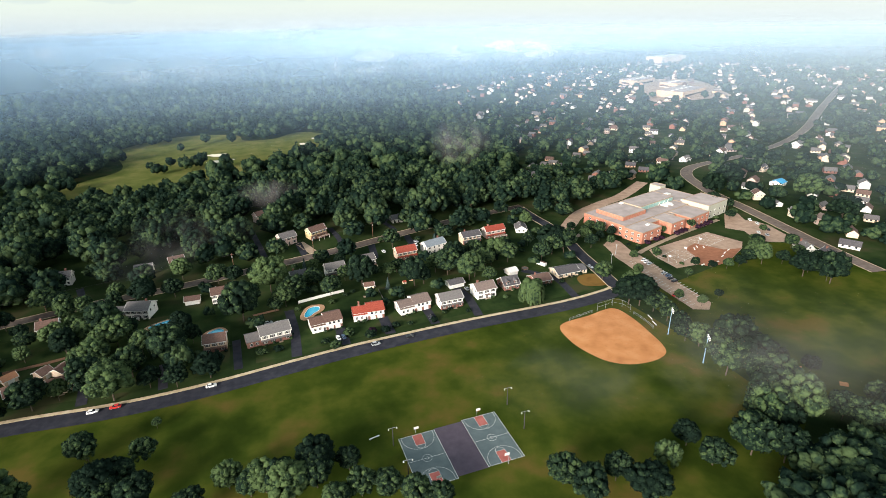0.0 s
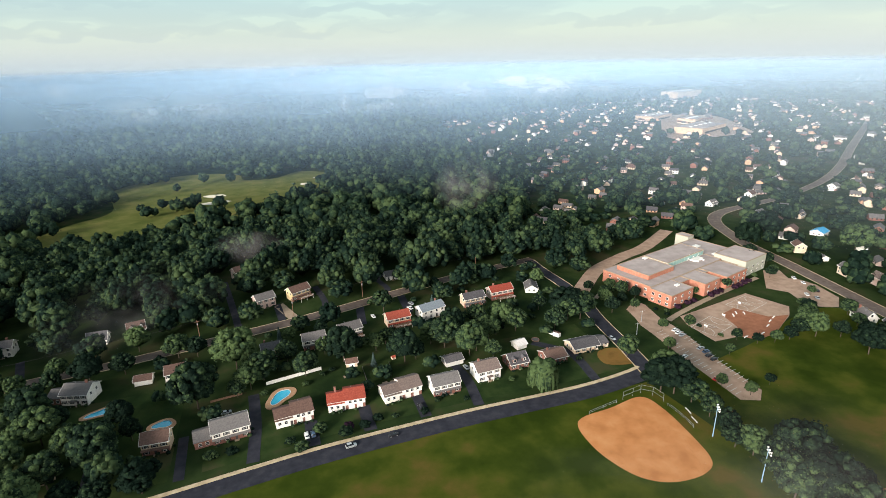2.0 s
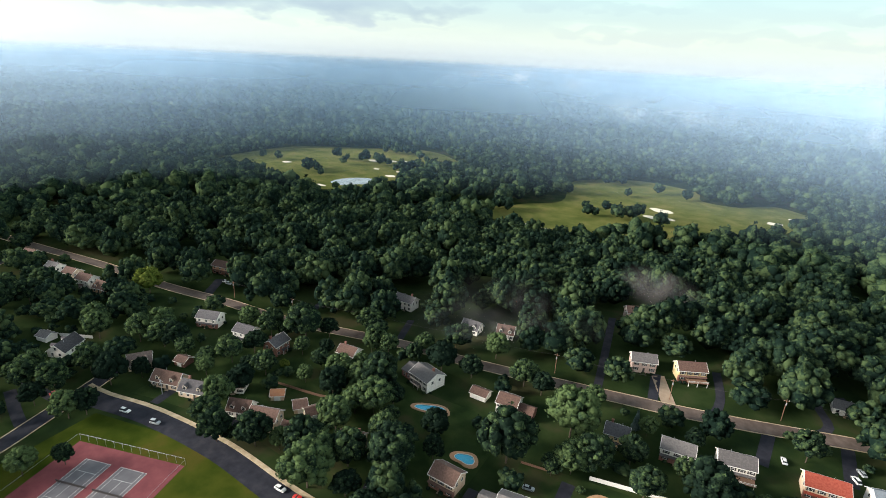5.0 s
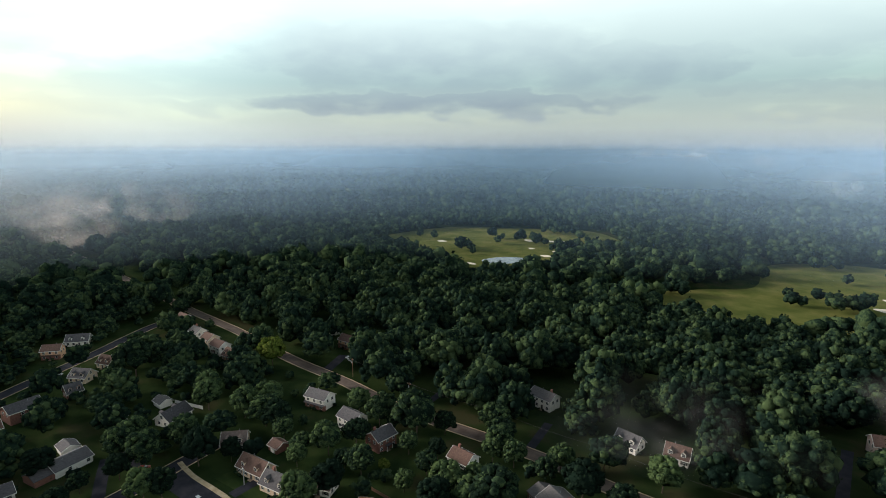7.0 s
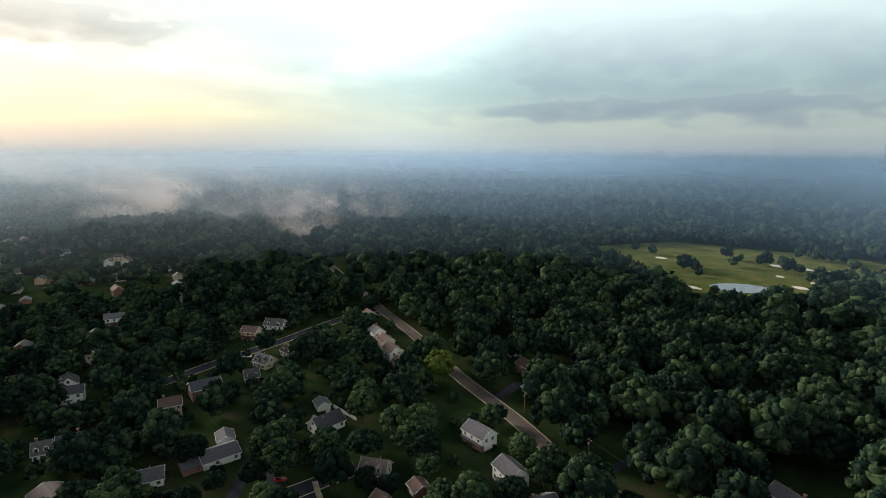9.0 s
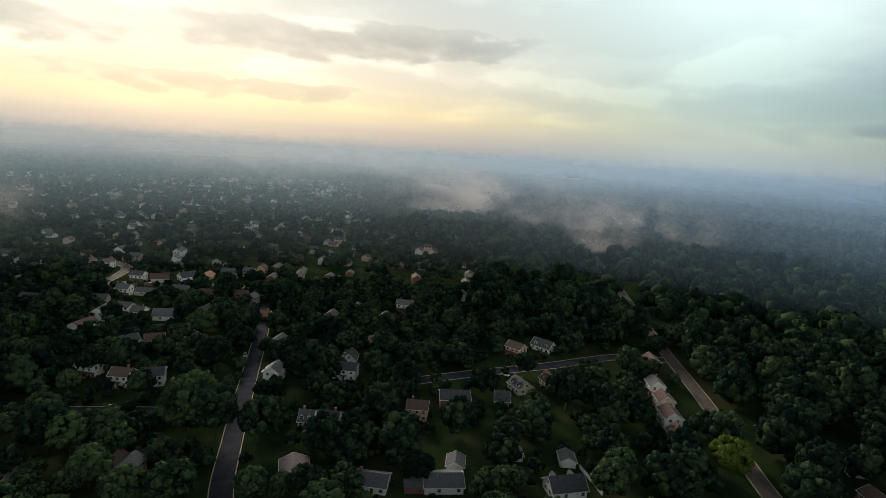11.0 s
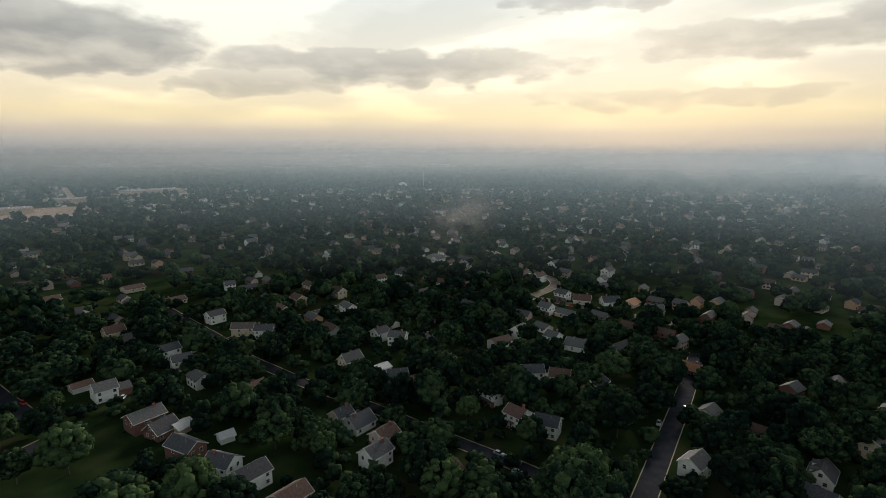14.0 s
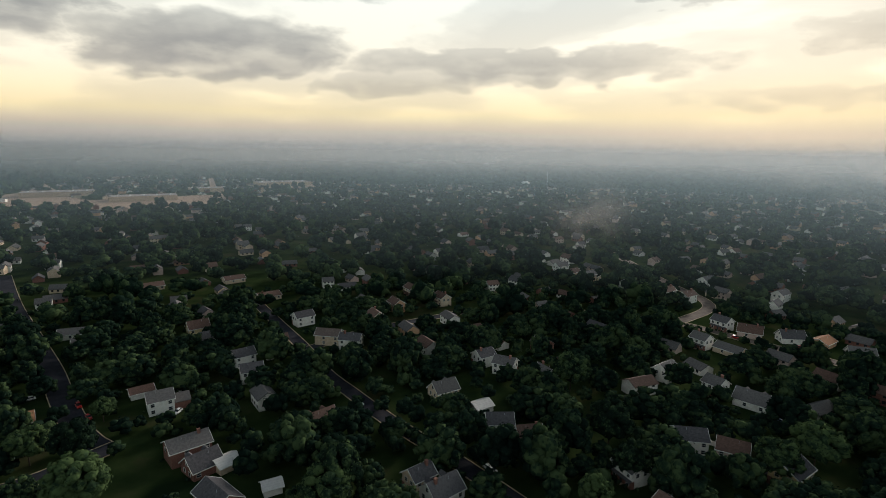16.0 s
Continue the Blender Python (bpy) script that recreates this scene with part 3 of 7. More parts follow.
def tennis(x, y, yaw, n):
    """A red surround with n grey courts side by side, white lines, nets and a fence."""
    m = pose(x, y, 0.05, 0, 0, yaw)
    w, h = 8 + n * 7.6, 19.0
    ob = new("tennis_surround", boxes("tennis_surround", [(-w, w, -h, h, -0.04, 0.0)], TENNIS_RED))
    ob.matrix_world = m
    tagged(ob, "dark red tennis court surround with grey courts", "tennis court", kind="structure")
    for k in range(n):
        cx = (k - (n - 1) / 2) * 15.2
        part("court", boxes("tennis_floor", [(cx - 5.5, cx + 5.5, -11.9, 11.9, -0.02, 0.005)], TENNIS_GREY), ob, None, "grey tennis court")
        v, f = [], []
        stroke(v, f, [(cx - 5.5, -11.9), (cx + 5.5, -11.9), (cx + 5.5, 11.9), (cx - 5.5, 11.9), (cx - 5.5, -11.9)], 0.14, 0.012)
        for q in (-4.1, 4.1):
            stroke(v, f, [(cx + q, -11.9), (cx + q, 11.9)], 0.12, 0.012)
        for q in (-6.4, 6.4):
            stroke(v, f, [(cx - 4.1, q), (cx + 4.1, q)], 0.12, 0.012)
        stroke(v, f, [(cx, -6.4), (cx, 6.4)], 0.12, 0.012)
        part("line", mesh_of("line", v, f, LINE), ob)
        part("net", boxes("net", [(cx - 6.2, cx + 6.2, -0.03, 0.03, 0.0, 0.95)], DARK_TRIM), ob)
    for k in range(-6, 7):
        for s in (-1, 1):
            part("fence_post", tubes("fence_post", [((k * w / 6, s * (h + 0.5), 0), (k * w / 6, s * (h + 0.5), 3.0), 0.05, 0.05)], STEEL, 6), ob)
    for s in (-1, 1):
        part("fence_rail", tubes("fence_rail", [((-w, s * (h + 0.5), 3), (w, s * (h + 0.5), 3), 0.04, 0.04)], STEEL, 6), ob)
        part("fence_rail", tubes("fence_rail", [((s * (w + 0.5), -h, 3), (s * (w + 0.5), h, 3), 0.04, 0.04)], STEEL, 6), ob)
    SOLID.append((x, y, 24))


tennis(-120, 166, 17, 2)


def lamp_post(x, y, high, heads, yaw=0, mat=None, label="tall floodlight pole with a bank of lamps by a playing field"):
    z = float(terrain(x, y))
    base = new("floodlight")
    base.matrix_world = pose(x, y, z, 0, 0, yaw)
    tagged(base, label, "floodlight", "floodlights of the park")
    part("pole", tubes("pole", [((0, 0, 0), (0, 0, high), 0.22, 0.11)], mat or STEEL), base)
    rows = 2 if heads > 3 else 1
    part("crossarm", tubes("crossarm", [((-1.6, 0, high - 0.4 - k * 1.1), (1.6, 0, high - 0.4 - k * 1.1), 0.06, 0.06) for k in range(rows)], STEEL, 6), base)
    for k in range(heads):
        cx, cz = (k % (heads // rows) - (heads // rows - 1) / 2) * (3.2 / max(heads // rows - 1, 1)), high - 0.4 - (k // (heads // rows)) * 1.1
        part("lamp_head", tubes("lamp_head", [((cx, -0.1, cz), (cx, -0.55, cz - 0.2), 0.14, 0.16 + 0.035 * heads)], TRIM, 10), base)


BLUE_POLE = plain("pale_blue_paint", (0.22, 0.34, 0.44), 0.5)
lamp_post(199.5, 167, 15, 6, 60, BLUE_POLE)
lamp_post(197.5, 141, 15, 6, 60, BLUE_POLE)
for q in ((99, 146), (99, 130.5), (48, 139.5), (49, 122)):
    lamp_post(*q, 9.0, 2, 0, DARK_TRIM, "slim floodlight pole beside the basketball courts")


def net_screen(points, high, label):
    """A chain-link screen: posts and rails with a thin mesh of wires."""
    base = new("backstop_fence")
    tagged(base, label, "fence")
    for (x0, y0), (x1, y1) in zip(points, points[1:]):
        for up in (high, high / 2):
            part("rail", tubes("rail", [((x0, y0, up), (x1, y1, up), 0.05, 0.05)], STEEL, 6), base)
    for x, y in points:
        part("post", tubes("post", [((x, y, 0), (x, y, high), 0.06, 0.06)], STEEL, 6), base)


net_screen([(180, 200.5), (186, 201.5), (191, 202.5), (195, 199), (196, 193)], 4.5, "grey chain-link backstop behind home plate")
net_screen([(160, 196.5), (168, 198), (176, 199.5)], 1.8, "low chain-link fence along a baseball diamond")
net_screen([(196, 190), (196.5, 182), (196, 174)], 1.8, "low chain-link fence along a baseball diamond")


def bench(x, y, yaw, label="pale park bench on the lawn"):
    base = new("bench")
    base.matrix_world = pose(x, y, 0.03, 0, 0, yaw)
    tagged(base, label, "bench")
    part("seat", boxes("seat", [(-2.2, 2.2, -0.25, 0.25, 0.42, 0.5)], TRIM), base)
    for s in (-1.8, 1.8):
        part("leg", boxes("leg", [(s - 0.06, s + 0.06, -0.22, 0.22, 0, 0.42)], STEEL), base)


for q in ((42, 146, 12), (200, 178, 80), (202, 184, 80)):
    bench(*q)

# ---- houses ----
WINDOW_MESH = boxes("window_frame", [(-0.72, 0.72, -0.06, 0.06, 0, 0.10), (-0.72, 0.72, -0.06, 0.06, 1.45, 1.55), (-0.72, -0.62, -0.06, 0.06, 0.1, 1.45), (0.62, 0.72, -0.06, 0.06, 0.1, 1.45), (-0.62, 0.62, -0.05, 0.05, 0.74, 0.81)], TRIM)
PANE_MESH = boxes("pane", [(-0.62, 0.62, -0.02, 0.02, 0.1, 1.45)], GLASS)
DOOR_MESH = boxes("door", [(-0.5, 0.5, -0.06, 0.06, 0, 2.1)], DARK_TRIM)
GARAGE_MESH = boxes("garage_door", [(-1.35, 1.35, -0.06, 0.03, z * 0.55, z * 0.55 + 0.52) for z in range(4)], TRIM)


def slab_roof(name, w, d, eave, rise, mat, over=0.45, thick=0.22, x0=None, x1=None):
    """A gable roof of two thick slopes, the ridge along x."""
    x0, x1 = (-w / 2 if x0 is None else x0) - over, (w / 2 if x1 is None else x1) + over
    s = rise / (d / 2)
    v, f = [], []
    for side in (-1, 1):
        yo = side * (d / 2 + over)
        ze = eave - over * s
        o = len(v)
        v += [(x0, 0, eave + rise), (x1, 0, eave + rise), (x1, yo, ze), (x0, yo, ze), (x0, 0, eave + rise + thick), (x1, 0, eave + rise + thick), (x1, yo, ze + thick), (x0, yo, ze + thick)]
        faces = [(o + 4, o + 7, o + 6, o + 5), (o, o + 1, o + 2, o + 3), (o + 2, o + 6, o + 7, o + 3), (o + 1, o + 5, o + 6, o + 2), (o, o + 3, o + 7, o + 4)]
        f += [fc if side < 0 else fc[::-1] for fc in faces]
    return mesh_of(name, v, f, mat)


def gable_body(name, x0, x1, d, z0, eave, rise, mat):
    """Walls with pointed ends."""
    y = d / 2
    v = [(x0, -y, z0), (x1, -y, z0), (x1, y, z0), (x0, y, z0), (x0, -y, eave), (x1, -y, eave), (x1, y, eave), (x0, y, eave), (x0, 0, eave + rise), (x1, 0, eave + rise)]
    f = [(0, 1, 5, 4), (2, 3, 7, 6), (1, 2, 6, 9, 5), (3, 0, 4, 8, 7), (3, 2, 1, 0)]
    return mesh_of(name, v, f, mat)


def fascia(hw, d, eave, rise, over=0.45):
    """One white board that runs round the roof's edge: along both eaves and up and down both gable ends."""
    x, y, low = hw + over, d / 2 + over, eave - over * rise / (d / 2)
    v, n = [], 6
    for sx, sy, z in ((-1, -1, low), (1, -1, low), (1, 0, eave + rise), (1, 1, low), (-1, 1, low), (-1, 0, eave + rise)):
        for out, up in ((0.01, -0.08), (0.12, -0.08), (0.12, 0.20), (0.01, 0.20)):
            v.append((sx * (x + out), sy * (y + out), z + up))
    f = [(4 * k + q, 4 * ((k + 1) % n) + q, 4 * ((k + 1) % n) + (q + 1) % 4, 4 * k + (q + 1) % 4) for k in range(n) for q in range(4)]
    return mesh_of("fascia", v, f, TRIM)


rng = random.Random(7)
HOUSES = []


SHUTTER_MESH = boxes("shutter", [(-0.26, 0.26, -0.05, 0.03, 0.0, 1.55)], DARK_TRIM)
FRONTS = []


def opening(parent, x, y, z, turn, shutters=False):
    """A window with its pane on a wall, and a pair of shutters beside it."""
    w = part("window", WINDOW_MESH, parent, pose(x, y, z, 0, 0, turn))
    part("pane", PANE_MESH, w)
    if shutters:
        for s in (-1.0, 1.0):
            part("shutter", SHUTTER_MESH, w, pose(s, 0, 0))


def house(x, y, yaw, w, d, style, wall, roof, wing=0, low=0, deck=0):
    """A detached house with its gable roof, chimney, doors and windows. wing: a lower part at one end, metres (minus: west end);
    low: a split level whose west half is lower; deck: a wooden deck at the back."""
    z = float(terrain(x, y))
    rise = {"two": 2.7, "split": 2.5, "cape": 3.6, "ranch": 2.3, "garage": 1.6}[style]
    eave = {"two": 5.6, "split": 5.3, "cape": 3.2, "ranch": 2.9, "garage": 2.6}[style]
    if style == "garage":
        rise = 1.0 if w < 5 else 1.6
    wm, rm = WALLS[wall], ROOFS[roof]
    kind = {"two": "two-storey house", "split": "split-level house", "cape": "one-and-a-half-storey house", "ranch": "low bungalow", "garage": "garage"}[style]
    if style == "garage" and w < 5.9:
        kind = "shed"
    base = new("shed" if kind == "shed" else "garage" if style == "garage" else "house")
    base.matrix_world = pose(x, y, z, 0, 0, yaw)
    tagged(base, f"{WALL_WORDS[wall]} {kind} with a {ROOF_WORDS[roof]} roof", base.name.split(".")[0], "houses of the suburb" if style != "garage" else "")
    SOLID.append((x, y, 0.5 * math.hypot(w, d) + 1.0))
    HOUSES.append((x, y))
    FRONTS.append((x, y, yaw, w, d, style))
    hw = w / 2
    if style != "split":
        part("fascia", fascia(hw, d, eave, rise), base, None, "white painted roof edge boards")
    shut = len(HOUSES) < 48 and rng.random() < 0.6
    if style == "split":
        cut = -hw + w * 0.46
        part("wall", gable_body("wall", cut, hw, d, 2.5, eave, rise, wm), base)
        part("lower_wall", boxes("lower_wall", [(cut + 0.02, hw - 0.02, -d / 2 + 0.45, d / 2 - 0.02, -0.4, 2.5)], WALLS["b"]), base, None, "red brick ground floor")
        part("roof", slab_roof("roof", w, d, eave, rise, rm, x0=cut, x1=hw), base)
        e2 = eave - 1.2
        part("side_wall", gable_body("side_wall", -hw, cut - 0.02, d - 0.5, -0.4, e2, rise - 0.1, wm), base)
        part("side_roof", slab_roof("side_roof", w, d - 0.5, e2, rise - 0.1, rm, x0=-hw, x1=cut - 0.5), base)
        fronts = [(cut + (hw - cut) * q, -d / 2 - 0.03, 3.4) for q in (0.25, 0.5, 0.78)] + [(-hw + 1.6, -d / 2 + 0.22, 1.4), (-hw + 4.2, -d / 2 + 0.22, 1.4)]
        for q in fronts:
            opening(base, *q, 0)
        part("door", DOOR_MESH, base, pose(cut - 0.9, -d / 2 + 0.2, 0.3), "dark front door")
        for q in (0.3, 0.72):
            part("garage_door", GARAGE_MESH, base, pose(cut + (hw - cut) * q, -d / 2 + 0.42, 0))
        backs = [(-hw * 0.6, d / 2 - 0.22, 1.6), (hw * 0.3, d / 2 + 0.03, 3.4), (hw * 0.75, d / 2 + 0.03, 3.4)]
        for q in backs:
            opening(base, *q, 180)
        ends = [(hw + 0.03, 0, 3.6, 90), (-hw - 0.03, 0, 1.5, -90)]
    else:
        part("wall", gable_body("wall", -hw, hw, d, -0.5, eave, rise, wm), base)
        part("roof", slab_roof("roof", w, d, eave, rise, rm), base)
        ends = []
        if style == "garage":
            if w >= 5.4:
                n = 2 if w > 6.5 else 1
                for k in range(n):
                    part("garage_door", GARAGE_MESH, base, pose((k - (n - 1) / 2) * 3.0, -d / 2 - 0.03, 0))
            else:
                part("door", DOOR_MESH, base, pose(0, -d / 2 - 0.03, 0))
        else:
            rows = (0.9, 3.6) if style == "two" else (0.95,)
            n = 4 if w > 12 else 3
            faced = style == "two" and wall != "b" and rng.random() < 0.6
            fy = -d / 2 - 0.03
            if faced:
                part("lower_wall", boxes("lower_wall", [(-hw - 0.06, hw + 0.06, -d / 2 - 0.07, -d / 2 + 1.2, -0.5, 2.72)], WALLS["b"]), base, None, "red brick ground floor")
                v = [(-hw - 0.2, -d / 2 - 1.0, 2.66), (hw + 0.2, -d / 2 - 1.0, 2.66), (hw + 0.2, -d / 2 - 0.002, 3.12), (-hw - 0.2, -d / 2 - 0.002, 3.12)]
                v += [(a, b, c - 0.16) for a, b, c in v]
                part("pent_roof", mesh_of("pent_roof", v, [(0, 1, 2, 3), (7, 6, 5, 4), (4, 5, 1, 0), (5, 6, 2, 1), (7, 4, 0, 3)], rm), base, None, "narrow shingle roof between the storeys")
            for r, zz in enumerate(rows):
                for k in range(n):
                    px = -hw + w * (k + 0.5) / n
                    if r == 0 and k == n // 2:
                        part("door", DOOR_MESH, base, pose(px, fy - 0.07 * faced, 0.2), "dark front door")
                        part("step", boxes("step", [(px - 1.0, px + 1.0, -d / 2 - 1.3, -d / 2, -0.3, 0.2)], PATH), base)
                    else:
                        opening(base, px, fy - 0.07 * (faced and r == 0), zz, 0, shut)
                    if k % 2 == 0:
                        opening(base, px, d / 2 + 0.03, zz, 180)
            ends = [(hw + 0.03, -d * 0.2, rows[-1], 90), (hw + 0.03, d * 0.2, rows[-1], 90), (-hw - 0.03, -d * 0.2, rows[-1], -90), (-hw - 0.03, d * 0.2, rows[-1], -90)]
            if style == "cape":
                ends += [(hw + 0.03, 0, 3.9, 90), (-hw - 0.03, 0, 3.9, -90)]
                for s in (-0.27, 0.27):
                    cx = w * s
                    part("dormer", gable_body("dormer", -1.6, 1.2, 1.9, eave + 0.5, eave + 2.1, 0.75, wm), base, pose(cx, -d / 2 + 2.2, 0, 0, 0, 90))
                    part("dormer_roof", slab_roof("dormer_roof", 2.8, 1.9, eave + 2.1, 0.75, rm, 0.2, 0.12, -1.6, 1.2), base, pose(cx, -d / 2 + 2.2, 0, 0, 0, 90))
                    opening(base, cx, -d / 2 + 0.55, eave + 0.62, 0)
            if rng.random() < 0.5 and style == "two" and not faced:
                part("porch_roof", boxes("porch_roof", [(-1.6, 1.6, -d / 2 - 1.6, -d / 2, 2.6, 2.75)], rm), base)
                for s in (-1.4, 1.4):
                    part("porch_post", boxes("porch_post", [(s - 0.08, s + 0.08, -d / 2 - 1.5, -d / 2 - 1.34, -0.3, 2.6)], TRIM), base)
    for ex, ey, ez, turn in ends:
        opening(base, ex, ey, ez, turn)
    if style != "garage":
        cx = rng.choice((-1, 1)) * (hw * 0.55)
        if rng.random() < 0.45:
            part("chimney", boxes("chimney", [(cx - 0.45, cx + 0.45, 0.4, 1.2, eave, eave + rise + 1.1), (cx - 0.52, cx + 0.52, 0.33, 1.27, eave + rise + 1.1, eave + rise + 1.22)], WALLS["b"]), base, None, "brick chimney")
        part("vent_pipe", tubes("vent_pipe", [((-cx * 0.6, 1.2, eave + rise * 0.6), (-cx * 0.6, 1.2, eave + rise + 0.35), 0.06, 0.06)], STEEL, 6), base)
        part("gutter", tubes("gutter", [((-hw - 0.4, s * (d / 2 + 0.48), eave - 0.40 * rise / (d / 2)), (hw + 0.4, s * (d / 2 + 0.48), eave - 0.40 * rise / (d / 2)), 0.08, 0.08) for s in (-1,)], TRIM, 6), base)
    if wing:
        a, b = (-hw + wing, -hw - 0.02) if wing < 0 else (hw + 0.02, hw + wing)
        part("wing_wall", gable_body("wing_wall", a, b, d - 1.5, -0.5, eave - 2.3 if eave > 4 else eave - 0.3, rise * 0.8, wm if wall != "w" else WALLS["b"]), base)
        part("wing_roof", slab_roof("wing_roof", 1, d - 1.5, eave - 2.3 if eave > 4 else eave - 0.3, rise * 0.8, rm, 0.3, 0.2, a, b), base)
        for q in (0.3, 0.7):
            opening(base, a + (b - a) * q, -d / 2 + 0.72, 0.9, 0)
        SOLID.append((x + math.cos(radians(yaw)) * (a + b) / 2, y + math.sin(radians(yaw)) * (a + b) / 2, 5))
    if deck:
        s = -1
        part("deck", boxes("deck", [(-hw * 0.5, hw * 1.0, s * (d / 2 + 4.2), s * d / 2, 1.55, 1.7)], WOOD), base, None, "weathered wooden deck")
        for q in (-hw * 0.45, hw * 0.2, hw * 0.9):
            part("deck_post", boxes("deck_post", [(q - 0.09, q + 0.09, s * (d / 2 + 4.1), s * (d / 2 + 3.92), -0.5, 2.6)], TRIM), base)
        part("deck_rail", boxes("deck_rail", [(-hw * 0.5, hw * 1.0, s * (d / 2 + 4.1), s * (d / 2 + 4.0), 2.5, 2.6), (-hw * 0.5, hw * 1.0, s * (d / 2 + 4.1), s * (d / 2 + 4.0), 2.0, 2.06)], TRIM), base)


# north side of the park street
house(10.0, 236.1, 8, 14.7, 10.6, "two", "w", "g", wing=-7)
house(36.1, 238.0, 6, 16.1, 10.6, "split", "w", "n", low=-1)
house(59.8, 240.8, -3, 16.6, 10.6, "split", "w", "r", low=-1)
house(85.1, 239.9, 7, 18.0, 10.6, "split", "w", "t", low=-1)
house(105.9, 236.6, 2, 13.1, 9.5, "two", "w", "g")
house(128.7, 241.0, 4, 12.0, 10.1, "two", "w", "t")
house(147.3, 245.4, 2, 9.9, 10.1, "cape", "b", "d")
house(167.8, 243.8, 3, 11.3, 10.1, "ranch", "b", "n")
house(188.0, 248.5, 1, 15.1, 10.6, "ranch", "c", "d", wing=6)
house(-18.2, 236.5, -3, 10.2, 8.5, "two", "c", "n")
house(-179.2, 221.3, 57, 9.9, 9.0, "cape", "c", "t")
house(-154.3, 219.8, 16, 13.6, 8.0, "cape", "c", "n")
house(-138.2, 221.8, 18, 12.7, 8.0, "cape", "c", "d")
house(-127.2, 233.7, 30, 9.0, 7.0, "cape", "w", "t")
house(-111.5, 223.8, 21, 9.6, 7.5, "cape", "w", "n")
house(-96.9, 223.7, 19, 11.8, 8.0, "two", "c", "n")
house(-93.4, 239.4, 50, 5.5, 6.5, "garage", "c", "n")
house(-85.9, 239.2, 61, 6.5, 6.5, "garage", "c", "n")
house(-82.5, 225.0, 10, 9.0, 7.5, "cape", "c", "n")
house(-58.6, 232.4, 15, 9.0, 8.0, "two", "c", "n")
house(-107.2, 239.9, 38, 5.5, 5.0, "garage", "c", "o")
house(-164.2, 233.7, 10, 6.0, 6.0, "garage", "b", "n")
house(-43.9, 240.5, 10, 4.0, 4.0, "garage", "c", "g")
# south side of the through road
house(-101.6, 281.7, 5, 9.5, 8.0, "two", "w", "n")
house(-58.5, 286.6, -17, 12.3, 11.0, "two", "w", "g", wing=-7)
house(-32.6, 291.5, -1, 7.8, 6.0, "garage", "w", "n")
house(-17.5, 289.2, 4, 9.0, 9.0, "two", "w", "n", wing=7)
house(27.9, 294.8, 5, 9.0, 8.0, "two", "y", "d")
house(50.7, 298.2, 5, 12.0, 8.0, "two", "w", "g")
house(70.8, 302.7, 11, 12.7, 8.5, "two", "w", "g", deck=1)
house(99.9, 307.3, 6, 13.7, 8.5, "two", "c", "r", deck=1)
house(121.4, 311.7, 15, 15.4, 9.0, "two", "w", "b")
house(151.3, 317.9, 5, 13.9, 8.0, "two", "c", "d")
house(172.0, 322.7, 5, 15.4, 8.0, "two", "p", "r", deck=1)
house(196.2, 325.9, 70, 11.0, 8.0, "ranch", "w", "g")
house(117.2, 257.8, 6, 9.5, 7.0, "garage", "w", "d")
house(67.2, 272.2, -2, 5.5, 4.0, "garage", "c", "n")
house(156.5, 260.6, 10, 6.0, 6.0, "garage", "w", "w")
# north side of the through road
house(-112.1, 347.6, -1, 12.5, 8.0, "two", "w", "g")
house(-64.1, 342.5, 0, 9.9, 8.0, "cape", "w", "d")
house(-45.5, 346.9, 14, 9.0, 8.0, "cape", "w", "n")
house(25.8, 351.8, 21, 11.4, 8.0, "two", "p", "g")
house(46.8, 355.6, 27, 12.7, 8.0, "two", "y", "n", deck=1)
house(30.8, 421.2, 44, 17.0, 8.0, "two", "w", "g")
house(10.5, 400.7, 28, 9.2, 8.0, "two", "p", "n")
house(110.3, 367.9, 5, 10.1, 8.0, "ranch", "w", "g")
house(189.9, 477.4, 20, 9.0, 8.0, "cape", "y", "d")
house(-240.3, 319.9, 10, 18.0, 8.0, "two", "o", "n")
house(-273.3, 324.3, 5, 9.0, 7.0, "cape", "w", "g")
# west end
house(-159.0, 267.1, 8, 11.0, 8.5, "two", "w", "d")
house(-137.4, 267.5, 95, 10.0, 8.5, "two", "b", "d")
house(-187.5, 266.8, 20, 12.0, 8.5, "two", "w", "d")
house(-220.1, 208.5, -63, 13.2, 9.0, "cape", "w", "d")
house(-239.8, 209.1, 10, 7.0, 6.0, "garage", "w", "g")
house(-222.3, 167.5, 8, 7.5, 6.5, "garage", "w", "d")
house(-209.1, 165.5, -70, 13.8, 10.0, "ranch", "w", "d", wing=7)
house(-236.5, 188.5, 15, 6.0, 6.0, "garage", "w", "g")
house(-271.1, 156.5, -73, 13.7, 10.0, "two", "b", "d")
house(-254.8, 143.1, 100, 9.0, 7.0, "two", "o", "n")
house(-281.7, 177.9, 100, 7.0, 7.0, "cape", "b", "d")
house(-300.4, 185.2, 40, 10.0, 9.0, "cape", "c", "d")
house(-312.4, 199.7, 30, 9.0, 8.0, "cape", "c", "n")
house(-349.5, 178.0, 60, 10.0, 8.0, "two", "o", "n")
house(-365.6, 193.5, 60, 13.0, 8.0, "cape", "w", "d")
house(-360.2, 256.7, 10, 10.0, 8.0, "two", "b", "n")
house(-324.2, 253.9, 10, 9.0, 8.0, "two", "w", "g")
house(-306.3, 255.5, 10, 9.0, 8.0, "two", "c", "n")
house(-289.6, 255.6, 10, 11.0, 8.0, "two", "w", "n")
house(-274.3, 257.1, 10, 10.0, 8.0, "cape", "o", "n")
